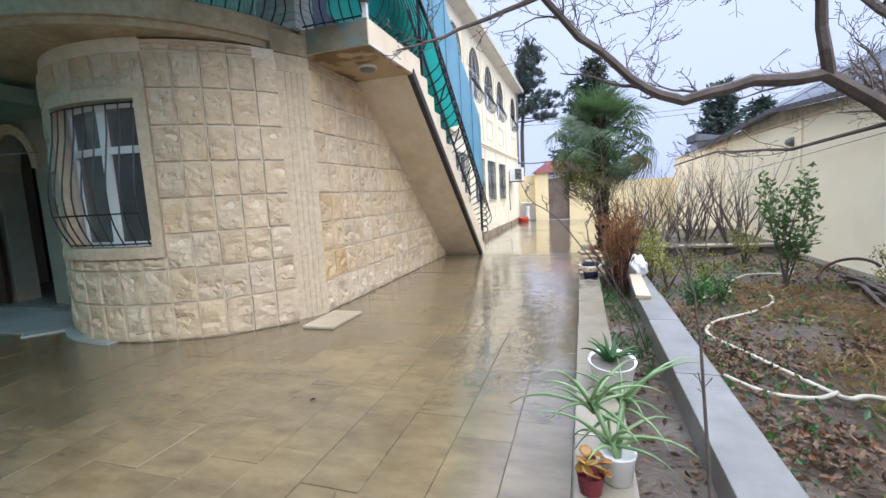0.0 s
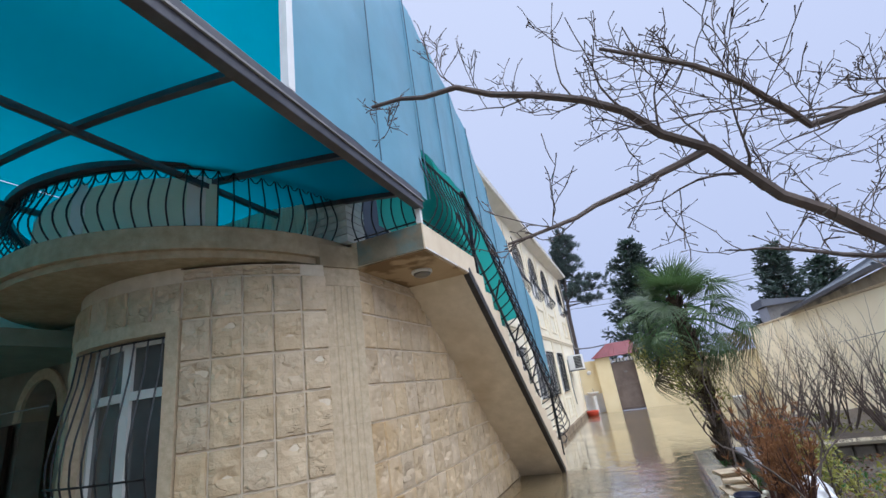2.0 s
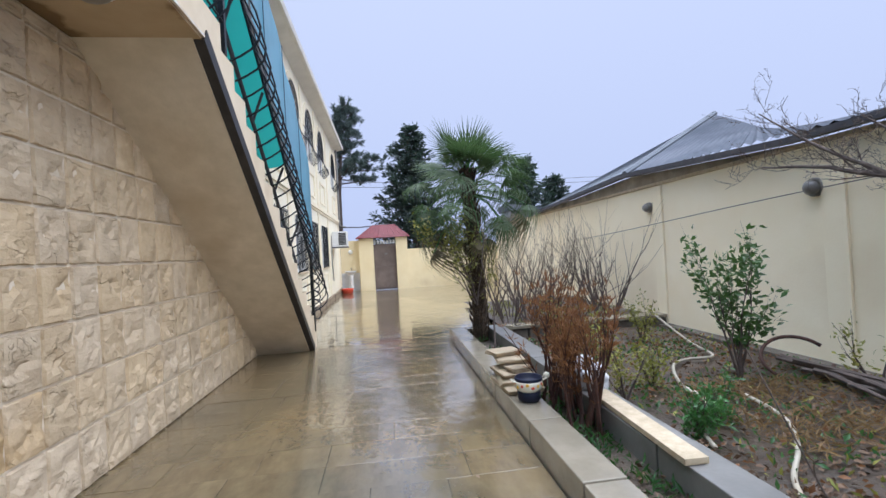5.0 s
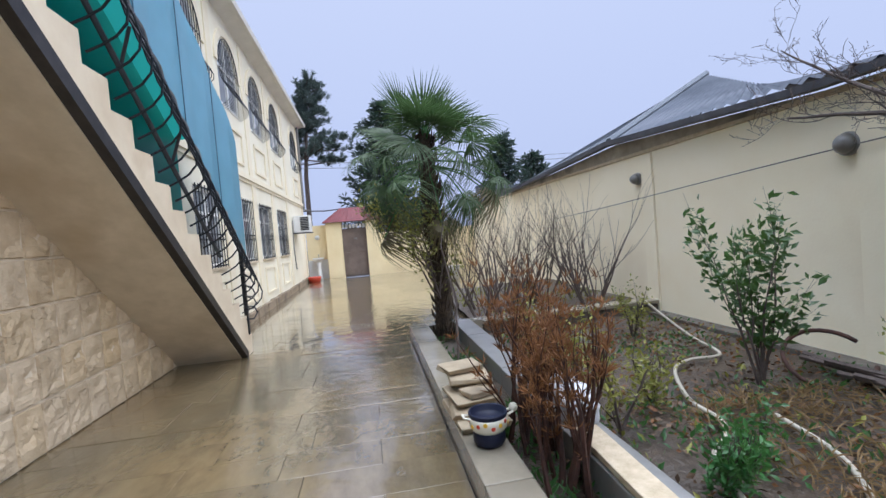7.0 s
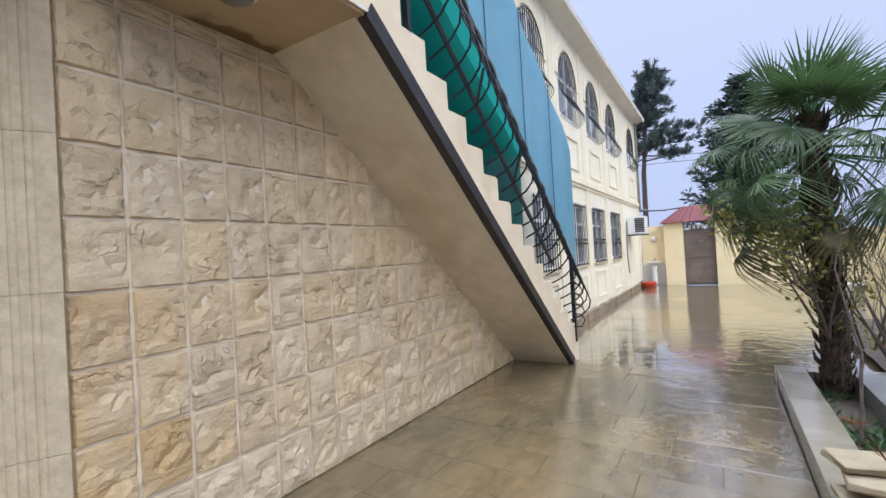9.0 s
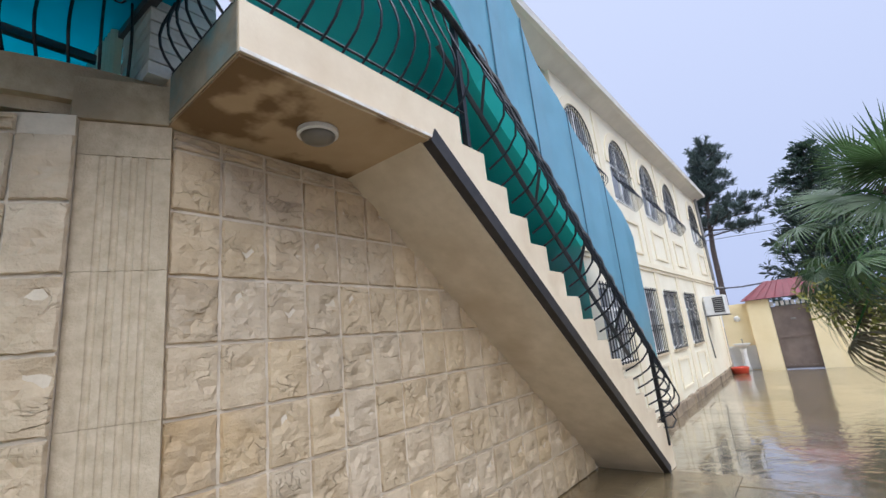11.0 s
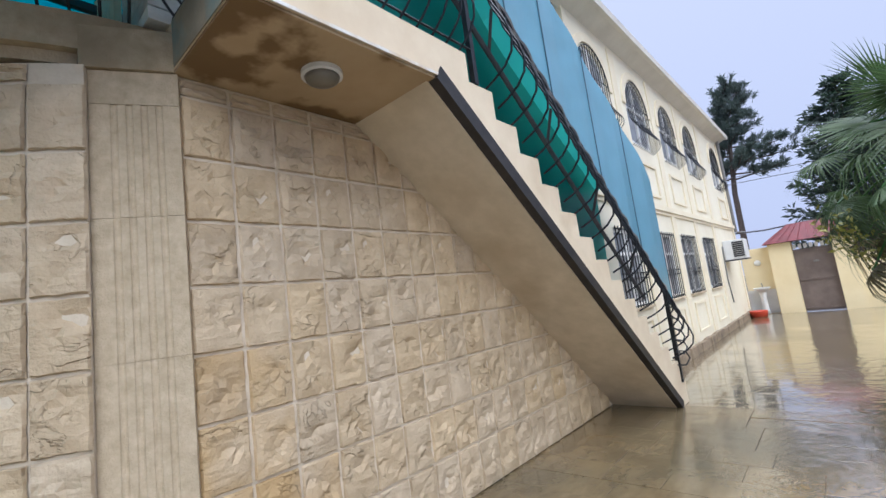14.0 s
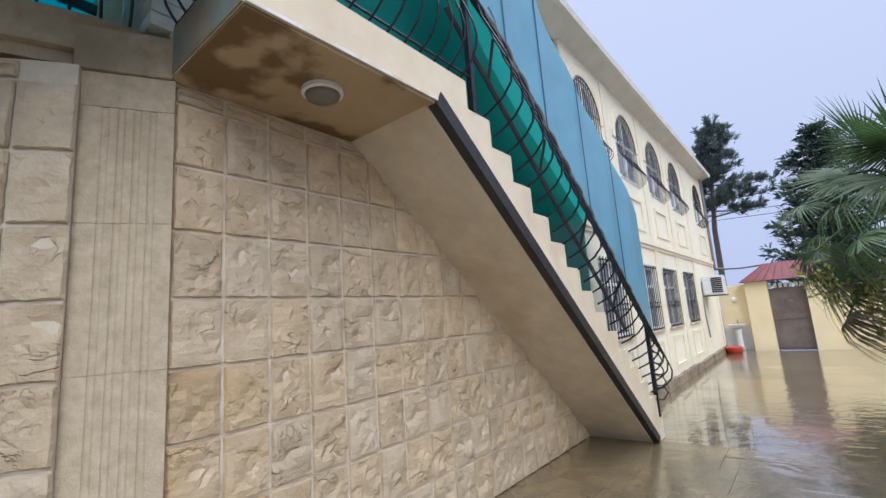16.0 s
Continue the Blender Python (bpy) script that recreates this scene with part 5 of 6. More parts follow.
def add_leaf(bm, p, d, size, r, width=0.4):
    d = Vector(d).normalized()
    s = d.cross(Vector((r.uniform(-1, 1), r.uniform(-1, 1), r.uniform(0, 1)))).normalized()
    n = s.cross(d)
    a, b, c, e = p, p + d * size * 0.5 + s * size * width * 0.5 + n * size * 0.05, p + d * size - n * size * 0.08, p + d * size * 0.5 - s * size * width * 0.5 + n * size * 0.05
    m = p + d * size * 0.5
    vs = [bm.verts.new(v) for v in (a, b, c, e, m)]
    bm.faces.new((vs[0], vs[1], vs[4]))
    bm.faces.new((vs[1], vs[2], vs[4]))
    bm.faces.new((vs[2], vs[3], vs[4]))
    bm.faces.new((vs[3], vs[0], vs[4]))

# ---- bare fruit tree whose limb hangs over the path ----
tree = thing("fruit_tree", "leafless fruit tree with long dark limbs over the garden", "tree")
rng = random.Random(12)
trunk = bmesh.new()
add_tube(trunk, [(2.74, 3.82, -0.1), (2.72, 3.80, 0.4), (2.66, 3.78, 0.85), (2.58, 3.75, 1.2)], [0.085, 0.07, 0.062, 0.055], 10)
part("trunk", trunk, BARK, tree)


def spur_twig(bm, start, direction, length, radius, depth, r):
    """A kinked fruit twig set with short spurs and buds."""
    n = 6 if depth else 4
    pts, rad = [Vector(start)], [radius]
    d = Vector(direction).normalized()
    for i in range(n):
        d = (d + Vector((r.uniform(-1, 1), r.uniform(-1, 1), r.uniform(-0.8, 1.1))) * 0.30).normalized()
        pts.append(pts[-1] + d * length / n)
        rad.append(max(0.0016, radius * (1 - 0.75 * (i + 1) / n)))
    add_tube(bm, pts, rad, 5 if depth else 4, False)
    for i in range(1, n + 1):
        for k in range(2):
            if r.random() < 0.34:
                sd = (d * 0.4 + Vector((r.uniform(-1, 1), r.uniform(-1, 1), r.uniform(-0.5, 1)))).normalized()
                ln = r.uniform(0.012, 0.05)
                add_tube(bm, [pts[i], pts[i] + sd * ln * 0.8, pts[i] + sd * ln], [rad[i] * 0.55, 0.0016, 0.0022], 4, False)
        if depth and r.random() < 0.5:
            sd = d * 0.6 + Vector((r.uniform(-1, 1), r.uniform(-1, 1), r.uniform(-0.6, 1))) * 0.8
            spur_twig(bm, pts[i], sd, length * r.uniform(0.35, 0.7), rad[i] * 0.7, depth - 1, r)


def limb(points, r0, r1, twigs, seed, twig_len=0.38, depth=2):
    r = random.Random(seed)
    bm = bmesh.new()
    pts = [Vector(p) for p in points]
    fine = []
    for a, b in zip(pts, pts[1:]):
        for k in range(3):
            fine.append(a.lerp(b, k / 3) + Vector((r.uniform(-1, 1), r.uniform(-1, 1), r.uniform(-1, 1))) * min(0.012, r0 * 0.4))
    fine.append(pts[-1])
    n = len(fine)
    rad = [r0 + (r1 - r0) * i / (n - 1) for i in range(n)]
    add_tube(bm, fine, rad, 7)
    for k in range(int(twigs * 0.62 + 0.5)):
        i = r.randint(max(1, n // 8), n - 2)
        d = (fine[min(i + 1, n - 1)] - fine[i]).normalized()
        side = Vector((r.uniform(-1, 1), r.uniform(-1, 1), r.uniform(-0.5, 1.1)))
        spur_twig(bm, fine[i], d * 0.7 + side * 0.8, twig_len * r.uniform(0.5, 1.2), max(0.0022, rad[i] * 0.30), depth, r)
    return part("limb", bm, BARK, tree)


limb([(2.58, 3.75, 1.2), (2.3, 3.68, 1.52), (2.02, 3.62, 1.71), (1.72, 3.58, 1.72), (1.46, 3.55, 1.65), (1.31, 3.55, 1.72), (1.1, 3.52, 1.91), (0.84, 3.40, 2.15), (0.52, 3.23, 2.37), (0.13, 3.21, 2.55), (-0.2, 3.2, 2.62)], 0.036, 0.007, 34, 5)
limb([(2.02, 3.62, 1.71), (1.95, 3.56, 2.0), (1.8, 3.5, 2.2), (1.5, 3.5, 2.2), (1.16, 3.52, 2.18), (0.94, 3.25, 2.26), (0.6, 3.1, 2.42)], 0.026, 0.005, 26, 6)
limb([(2.3, 3.68, 1.52), (2.4, 3.8, 1.9), (2.2, 4.1, 2.3), (1.8, 4.3, 2.5), (1.4, 4.3, 2.55)], 0.028, 0.005, 24, 7)
limb([(1.3, 3.55, 1.73), (1.2, 3.6, 1.76), (1.05, 3.75, 1.86), (0.9, 3.9, 1.93)], 0.011, 0.003, 8, 8, 0.2, 1)
limb([(0.84, 3.40, 2.15), (0.62, 3.32, 2.07), (0.42, 3.25, 2.0), (0.22, 3.16, 1.94)], 0.013, 0.004, 9, 11, 0.2, 1)
limb([(2.3, 3.68, 1.5), (2.0, 3.9, 1.42), (1.7, 4.0, 1.44), (1.5, 4.05, 1.38)], 0.010, 0.003, 8, 9, 0.25, 1)
limb([(2.58, 3.75, 1.2), (2.75, 4.3, 1.6), (2.9, 4.9, 1.9), (2.95, 5.5, 2.05)], 0.034, 0.01, 14, 10, 0.4, 2)

# second bare tree by the garden wall
tree = thing("fruit_tree", "small leafless fruit tree beside the yellow wall", "tree")
bm = bmesh.new()
add_tube(bm, [(4.38, 6.2, -0.15), (4.36, 6.25, 0.6), (4.33, 6.3, 1.2), (4.3, 6.4, 1.55)], [0.05, 0.042, 0.036, 0.032], 8)
part("trunk", bm, BARK, tree)
limb([(4.3, 6.4, 1.55), (4.2, 6.75, 1.75), (4.08, 7.05, 1.87), (3.95, 7.35, 1.95), (3.8, 7.6, 2.0)], 0.030, 0.008, 26, 41, 0.42, 2)
limb([(4.3, 6.4, 1.55), (4.15, 6.6, 2.0), (4.1, 6.9, 2.3)], 0.02, 0.006, 18, 42, 0.42, 2)
limb([(4.2, 6.75, 1.75), (4.1, 7.25, 2.1), (4.05, 7.6, 2.4), (4.0, 7.8, 2.6)], 0.02, 0.005, 18, 43, 0.40, 2)


def sapling(points, seed, twigs, mat=BARK, r0=0.011):
    global tree
    tree = thing("sapling", "thin bare sapling rising from the planting strip", "sapling")
    ob = limb(points, r0, 0.0022, twigs, seed, 0.12, 0)
    ob.name = "stem"


sapling([(1.36, 2.62, 0.0), (1.35, 2.6, 0.36), (1.325, 2.6, 0.78), (1.30, 2.6, 0.97), (1.27, 2.62, 1.1)], 51, 14, r0=0.0065)
sapling([(1.42, 4.62, 0.00), (1.28, 4.5, 0.45), (1.13, 4.36, 0.70), (1.01, 4.26, 0.88), (0.91, 4.19, 1.03), (0.84, 4.16, 1.11), (0.78, 4.14, 1.16), (0.71, 4.13, 1.20), (0.67, 4.13, 1.25), (0.645, 4.10, 1.31), (0.63, 4.09, 1.36)], 52, 3, r0=0.0052)
sapling([(1.46, 4.66, 0.00), (1.33, 4.52, 0.40), (1.04, 4.29, 0.94), (1.03, 4.29, 1.03), (1.02, 4.30, 1.05), (1.09, 4.30, 1.13), (1.15, 4.30, 1.18), (1.20, 4.30, 1.22)], 53, 2, r0=0.005)
limb([(0.79, 4.14, 1.155), (0.785, 4.135, 1.20), (0.765, 4.13, 1.22), (0.76, 4.13, 1.26)], 0.0035, 0.002, 1, 56, 0.08, 1).name = "twig"
limb([(1.03, 4.29, 1.04), (1.06, 4.30, 1.11), (1.08, 4.30, 1.16), (1.08, 4.30, 1.21), (1.12, 4.30, 1.26)], 0.0042, 0.0022, 2, 57, 0.12, 1).name = "twig"
sapling([(1.27, 4.6, 0.03), (1.24, 4.7, 0.5), (1.13, 4.9, 1.0)], 54, 2, r0=0.004)
sapling([(1.30, 8.9, 0.03), (1.36, 9.1, 0.6), (1.28, 9.3, 1.2), (1.4, 9.4, 1.8)], 55, 5, r0=0.014)

# ---- bare bushes along the wall of the back bed ----
for k in range(14):
    rb = random.Random(170 + k)
    bx, by, h = 1.98 + 2.45 * ((k * 0.618) % 1), 10.75 + rb.uniform(0, 1.6), rb.uniform(1.25, 1.75)
    r = random.Random(70 + k)
    b = thing("bare_bush", "leafless grey bush against the garden wall", "bush", "bare bushes")
    for s in range(6):
        bm = bmesh.new()
        a = r.uniform(0, 6.28)
        grow(bm, (bx + 0.08 * math.cos(a), by + 0.08 * math.sin(a), 0.0), (0.45 * math.cos(a), 0.45 * math.sin(a), 1), h * 0.62, 0.016, 2, r, 0.7, 0.45, 0.2, (2, 3), None, 5, 0.14)
        part("stem", bm, BARK, b)

# ---- rusty dead shrub in the planting strip ----
shrub = thing("dead_shrub", "rust-brown dead shrub with dry seed heads", "shrub")
r = random.Random(31)
for s in range(21):
    bm = bmesh.new()
    x, y = r.uniform(1.27, 1.49), r.uniform(6.5, 7.35)
    tips = []
    grow(bm, (x, y, 0.02), (r.uniform(-0.22, 0.28), r.uniform(-0.25, 0.25), 1), r.uniform(0.37, 0.51), r.uniform(0.014, 0.024), 2, r, 0.44, 0.5, 0.4, (2, 4), tips, 5, 0.14)
    part("stalk", bm, BROWN_TWIG, shrub)
    bm = bmesh.new()
    for p, d in tips:
        for q in range(8):
            add_leaf(bm, p, d * 0.8 + Vector((r.uniform(-1, 1), r.uniform(-1, 1), r.uniform(-0.6, 0.9))), r.uniform(0.04, 0.09), r, 0.12)
    tagged(part("dry_leaves", bm, RUST_LEAF, shrub, "curled rusty leaves"), kind="stuff")

# ---- laurel and small shrubs ----
def leafy_shrub(name, label, x, y, z, h, stems, leaf_n, leaf_size, mat, seed, lean=(0, 0), spread=0.45, bark=BARK, depth=2, splay=0.4):
    r = random.Random(seed)
    sh = thing(name, label, "shrub")
    tips = []
    for s in range(stems):
        bm = bmesh.new()
        a = 6.28 * s / stems + r.uniform(-0.4, 0.4)
        grow(bm, (x, y, z), (lean[0] + splay * math.cos(a), lean[1] + splay * math.sin(a), 1), h * r.uniform(0.42, 0.62), 0.014, depth, r, spread, 0.55, 0.35, (2, 3), tips, 5, 0.12)
        part("stem", bm, bark, sh)
    bm = bmesh.new()
    for p, d in tips:
        for q in range(leaf_n):
            o = Vector((r.uniform(-1, 1), r.uniform(-1, 1), r.uniform(-1, 1))) * 0.07
            add_leaf(bm, p + o - d * r.uniform(0, 0.2), d * 0.5 + Vector((r.uniform(-1, 1), r.uniform(-1, 1), r.uniform(-0.6, 0.7))), leaf_size * r.uniform(0.7, 1.2), r, 0.42)
    tagged(part("foliage", bm, mat, sh), kind="stuff")
    return sh


LAUREL = leaf_material("glossy_laurel_leaf", (0.03, 0.075, 0.02), (0.085, 0.165, 0.045), (0.14, 0.27, 0.06), 0.3)
leafy_shrub("laurel_shrub", "glossy green laurel shrub in the garden bed", 3.36, 7.52, -0.08, 1.14, 4, 4, 0.085, LAUREL, 61, (-0.05, 0), 0.36, BARK, 3, 0.15)
leafy_shrub("green_shrub", "small yellow-green shrub by the retaining wall", 3.45, 9.3, -0.08, 0.62, 4, 7, 0.045, LEAF_YELLOW, 62)
leafy_shrub("green_shrub", "thin climbing shrub with yellowing leaves on the palm", 1.27, 9.92, 0.85, 0.95, 4, 3, 0.06, LEAF_YELLOW, 63, (-0.75, -0.15), 0.85, BARK, 3)
leafy_shrub("green_shrub", "thin climbing shrub with yellowing leaves on the palm", 1.32, 9.92, 0.55, 0.85, 4, 3, 0.06, LEAF_YELLOW, 64, (-0.35, -0.35), 0.85, BARK, 3)
leafy_shrub("green_shrub", "small leafy plant behind the garden kerb", 2.0, 7.2, -0.03, 0.6, 3, 6, 0.05, LEAF_YELLOW, 65)
leafy_shrub("green_shrub", "small leafy plant behind the garden kerb", 2.15, 6.5, -0.03, 0.28, 4, 7, 0.05, LEAF, 66)
leafy_shrub("green_shrub", "small leafy plant in the garden soil", 2.45, 6.7, -0.05, 0.32, 3, 7, 0.05, LEAF, 67)
leafy_shrub("green_shrub", "small leafy plant in the garden soil", 2.5, 7.6, -0.05, 0.4, 3, 7, 0.05, LEAF_YELLOW, 68)
leafy_shrub("green_shrub", "yellow-leaved weed behind the dead shrub", 1.85, 7.6, -0.05, 0.75, 4, 6, 0.05, LEAF_YELLOW, 69)
leafy_shrub("green_shrub", "yellow-leaved weed behind the dead shrub", 1.95, 8.4, -0.05, 0.7, 4, 6, 0.05, LEAF_YELLOW, 79)
leafy_shrub("green_shrub", "young green plant by the yellow wall", 4.2, 7.0, -0.1, 0.55, 2, 3, 0.06, LEAF_YELLOW, 72)

STRAW = leaf_material("dry_straw", (0.20, 0.125, 0.055), (0.38, 0.26, 0.12), (0.3, 0.2, 0.08), 0.7)
# weeds, fallen leaves and dry straw on the soil
def scatter(name, label, category, mat, n, area, seed, size, upright, width, zbase):
    r = random.Random(seed)
    bm = bmesh.new()
    count = 0
    while count < n:
        x, y = r.uniform(area[0], area[1]), r.uniform(area[2], area[3])
        if noise.noise((x * 1.3 + seed, y * 1.3, 3)) + r.uniform(-0.25, 0.25) < 0.0:
            continue
        z = zbase + 0.02 * r.random()
        d = Vector((r.uniform(-1, 1), r.uniform(-1, 1), upright * r.uniform(0.3, 1.2)))
        add_leaf(bm, Vector((x, y, z)), d, size * r.uniform(0.6, 1.4), r, width)
        count += 1
    return tagged(link_mesh(name, bm, mat), label, category, kind="stuff")


scatter("leaf_litter", "brown fallen leaves strewn over the garden soil", "leaf litter", LITTER, 6500, (1.75, 4.5, -1, 10.2), 5, 0.046, 0.25, 0.55, -0.045)
scatter("leaf_litter", "dense brown fallen leaves beside the garden kerb", "leaf litter", LITTER, 9000, (1.74, 3.4, 0.5, 5.8), 25, 0.040, 0.4, 0.5, -0.035)
scatter("leaf_litter", "rusty fallen leaves strewn over the garden soil", "leaf litter", RUST_LEAF, 2400, (1.75, 4.5, 0, 10.2), 15, 0.046, 0.3, 0.5, -0.035)
scatter("weeds", "low green weeds in the garden soil", "weeds", LEAF, 2600, (1.75, 4.4, 2, 10.0), 8, 0.055, 0.9, 0.4, -0.045)
scatter("weeds", "yellowing low weeds in the garden soil", "weeds", LEAF_YELLOW, 700, (1.75, 4.4, 3, 10.0), 9, 0.055, 0.9, 0.4, -0.045)
scatter("dry_grass", "tufts of dry straw in the garden", "dry grass", STRAW, 3800, (2.5, 4.3, 3, 7.4), 23, 0.13, 0.5, 0.06, -0.05)
scatter("weeds", "low green weeds in the planting strip", "weeds", LEAF, 900, (1.2, 1.49, 4.2, 10.0), 10, 0.07, 1.0, 0.25, 0.03)
scatter("leaf_litter", "fallen leaves in the planting strip", "leaf litter", LITTER, 700, (1.2, 1.49, 0, 10.0), 11, 0.045, 0.2, 0.5, 0.035)
scatter("weeds", "weeds in the raised back bed", "weeds", LEAF_YELLOW, 900, (2.0, 4.5, 10.7, 14), 12, 0.07, 0.8, 0.3, 0.06)
for k in range(9):
    r = random.Random(500 + k)
    fl = thing("fallen_leaf", "small dark leaf lying on the wet paving", "leaf", "fallen leaves")
    bm = bmesh.new()
    add_leaf(bm, Vector((r.uniform(-1.0, 0.9), r.uniform(2.0, 6.5), 0.008)), (r.uniform(-1, 1), r.uniform(-1, 1), 0.05), r.uniform(0.03, 0.05), r, 0.5)
    part("blade", bm, LITTER, fl)

# hose, sticks and board
HOSE = material("white_garden_hose", (0.36, 0.32, 0.25), (0.50, 0.46, 0.38), 0.5, 6, 0.1, 40, stain=(0.40, 0.34, 0.25), stain_scale=3, stain_size=0.55)
hz = -0.02
hose = thing("garden_hose", "long dirty white hose snaking over the garden", "hose")


def curve_points(pts, n=6):
    out = []
    pts = [Vector(p) for p in pts]
    for i in range(len(pts) - 1):
        p0, p1, p2, p3 = pts[max(i - 1, 0)], pts[i], pts[i + 1], pts[min(i + 2, len(pts) - 1)]
        for k in range(n):
            t = k / n
            out.append(0.5 * ((2 * p1) + (p2 - p0) * t + (2 * p0 - 5 * p1 + 4 * p2 - p3) * t * t + (3 * p1 - p0 - 3 * p2 + p3) * t ** 3))
    out.append(pts[-1])
    return out


smooth(part("hose", tube(curve_points([(4.3, 10.3, 0.14), (4.2, 9.7, 0.0), (3.9, 8.9, hz), (3.7, 8.3, hz), (3.34, 8.26, hz), (3.05, 8.07, hz), (2.73, 7.51, hz), (2.67, 7.15, hz), (2.52, 6.94, hz), (2.29, 6.76, hz), (2.1, 6.3, hz)]), 0.016, 8), HOSE, hose))
hose2 = thing("garden_hose", "dirty white hose looped over the leaf litter", "hose")
smooth(part("hose", tube(curve_points([(3.03, 7.09, hz), (2.9, 6.6, hz), (2.6, 6.2, hz), (2.17, 5.8, hz), (2.02, 5.4, hz), (2.19, 4.93, hz), (2.41, 4.36, hz), (2.46, 4.22, 0.0), (2.62, 4.23, 0.01), (3.2, 3.9, hz)]), 0.016, 8), HOSE, hose2))
smooth(part("hose", tube(curve_points([(2.43, 4.30, 0.0), (2.3, 4.24, hz), (2.07, 4.27, hz), (1.9, 4.5, hz)]), 0.015, 8), HOSE, hose2))
for k in range(11):
    r = random.Random(600 + k)
    st = thing("cut_branch", "long cut branch lying along the foot of the wall", "branch", "cut branches")
    y0 = 7.9 - 0.12 * k
    part("wood", tube([(4.1 - 0.02 * k + r.uniform(-0.1, 0.1), y0, 0.03 + 0.02 * (k % 4)), (3.95 + r.uniform(-0.1, 0.1), y0 - 0.8, 0.05 + 0.02 * (k % 4)), (3.7 + r.uniform(-0.15, 0.15), y0 - 1.7, 0.0)], [0.026, 0.022, 0.012], 6), BARK, st)
coil = thing("garden_hose", "coil of stiff brown hose by the wall", "hose")
smooth(part("hose", tube([(4.0 + 0.28 * math.cos(t), 7.55 + 0.28 * math.sin(t), 0.10 + 0.16 * math.sin(t + 0.7)) for t in np.linspace(0, 5.4, 26)], 0.018, 7), BROWN_TWIG, coil))
ledge = structure("ledge", box(4.36, 4.558, 5.0, 10.3, -0.4, -0.02, 0.01), DARK_STONE, "low stone footing along the garden wall", "ledge")
board = thing("wooden_board", "pale wet board lying on the garden kerb", "board")
part("plank", box(-0.065, 0.065, -0.56, 0.56, 0.0, 0.035, 0.004, pose(1.565, 6.28, 0.206, 0, 0, -2)), SMOOTH_STONE, board)

# slab stack and enamel pot on the kerb
RAW_SLAB = material("raw_tan_slab", (0.30, 0.235, 0.15), (0.46, 0.37, 0.25), 0.75, 5, 0.4, 30, random_tint=0.15, stain=(0.24, 0.19, 0.13), stain_scale=4.0, stain_size=0.55)
for k, (sx, sy, w, d, rz) in enumerate(((1.09, 7.36, 0.30, 0.52, 4), (1.10, 7.42, 0.28, 0.44, -6), (1.09, 7.47, 0.27, 0.36, 9), (1.13, 7.38, 0.16, 0.14, 20), (1.20, 7.50, 0.14, 0.20, -15), (1.11, 7.56, 0.26, 0.24, -8), (1.09, 7.66, 0.27, 0.20, 12))):
    z = (0.172, 0.208, 0.248, 0.288, 0.289, 0.330, 0.372)[k]
    s = thing("stone_slab", "rough cream stone slab in a loose stack on the kerb", "slab", "stacked slabs")
    bm = box(-w / 2, w / 2, -d / 2, d / 2, 0, 0.036, 0.0)
    rr = random.Random(k)
    for v in bm.verts:
        v.co.x += rr.uniform(-0.02, 0.02)
        v.co.y += rr.uniform(-0.02, 0.02)
    bmesh.ops.bevel(bm, geom=bm.edges[:], offset=0.005, segments=1, affect="EDGES")
    bmesh.ops.transform(bm, matrix=pose(sx, sy, z, 0, 0, rz), verts=bm.verts[:])
    part("slab", bm, RAW_SLAB, s)
NAVY = material("dark_blue_enamel", (0.01, 0.012, 0.03), (0.02, 0.024, 0.05), 0.45, 5, 0, 30, spec=0.25)
ENAMEL = material("cream_enamel", (0.72, 0.68, 0.55), (0.80, 0.76, 0.64), 0.2, 6, 0, 30)
YELLOW = material("yellow_paint", (0.75, 0.45, 0.03), (0.85, 0.55, 0.06), 0.3, 6, 0, 30)
RED = material("red_paint", (0.55, 0.05, 0.02), (0.65, 0.09, 0.03), 0.3, 6, 0, 30)
pot = thing("enamel_pot", "dark blue enamel pot with a flowered cream band on the kerb", "pot")
PX, PY = 1.085, 6.96
POT = pose(PX, PY, 0.175 * 0.12) @ Matrix.Diagonal((0.88, 0.88, 0.88, 1))
smooth(part("lower_pot", lathe([(0.0, 0.175), (0.085, 0.175), (0.10, 0.20), (0.10, 0.27)], 28, POT), NAVY, pot))
smooth(part("band", lathe([(0.10, 0.265), (0.118, 0.29), (0.122, 0.325), (0.116, 0.365), (0.09, 0.28), (0.0, 0.27)], 28, POT), ENAMEL, pot, "cream band with painted flowers"))
smooth(part("rim", lathe([(0.116, 0.338), (0.121, 0.372), (0.116, 0.38), (0.108, 0.372), (0.10, 0.30), (0.0, 0.285)], 28, POT), NAVY, pot))
for k in range(16):
    a = 2 * math.pi * k / 16
    c = Vector((PX + 0.107 * math.cos(a), PY + 0.107 * math.sin(a), 0.303 + 0.011 * (k % 3 - 1)))
    part("flower", lathe([(0.0, 0.003), (0.009 + 0.003 * (k % 2), 0.002), (0.013, -0.002)], 7, Matrix.Translation(c) @ pose(0, 0, 0, 0, 90, math.degrees(a))), YELLOW if k % 2 else RED, pot)
for s in (-1, 1):
    part("handle", tube([(PX + s * 0.104, PY - 0.03, 0.327), (PX + s * 0.137, PY - 0.02, 0.338), (PX + s * 0.137, PY + 0.02, 0.338), (PX + s * 0.104, PY + 0.03, 0.327)], 0.007, 6), ENAMEL, pot)
sp = thing("sponge", "yellow sponge stuck on the pot handle", "sponge")
bm = bmesh.new()
bmesh.ops.create_icosphere(bm, subdivisions=2, radius=0.026, matrix=pose(PX + 0.146, PY, 0.352))
smooth(part("body", bm, ENAMEL, sp))

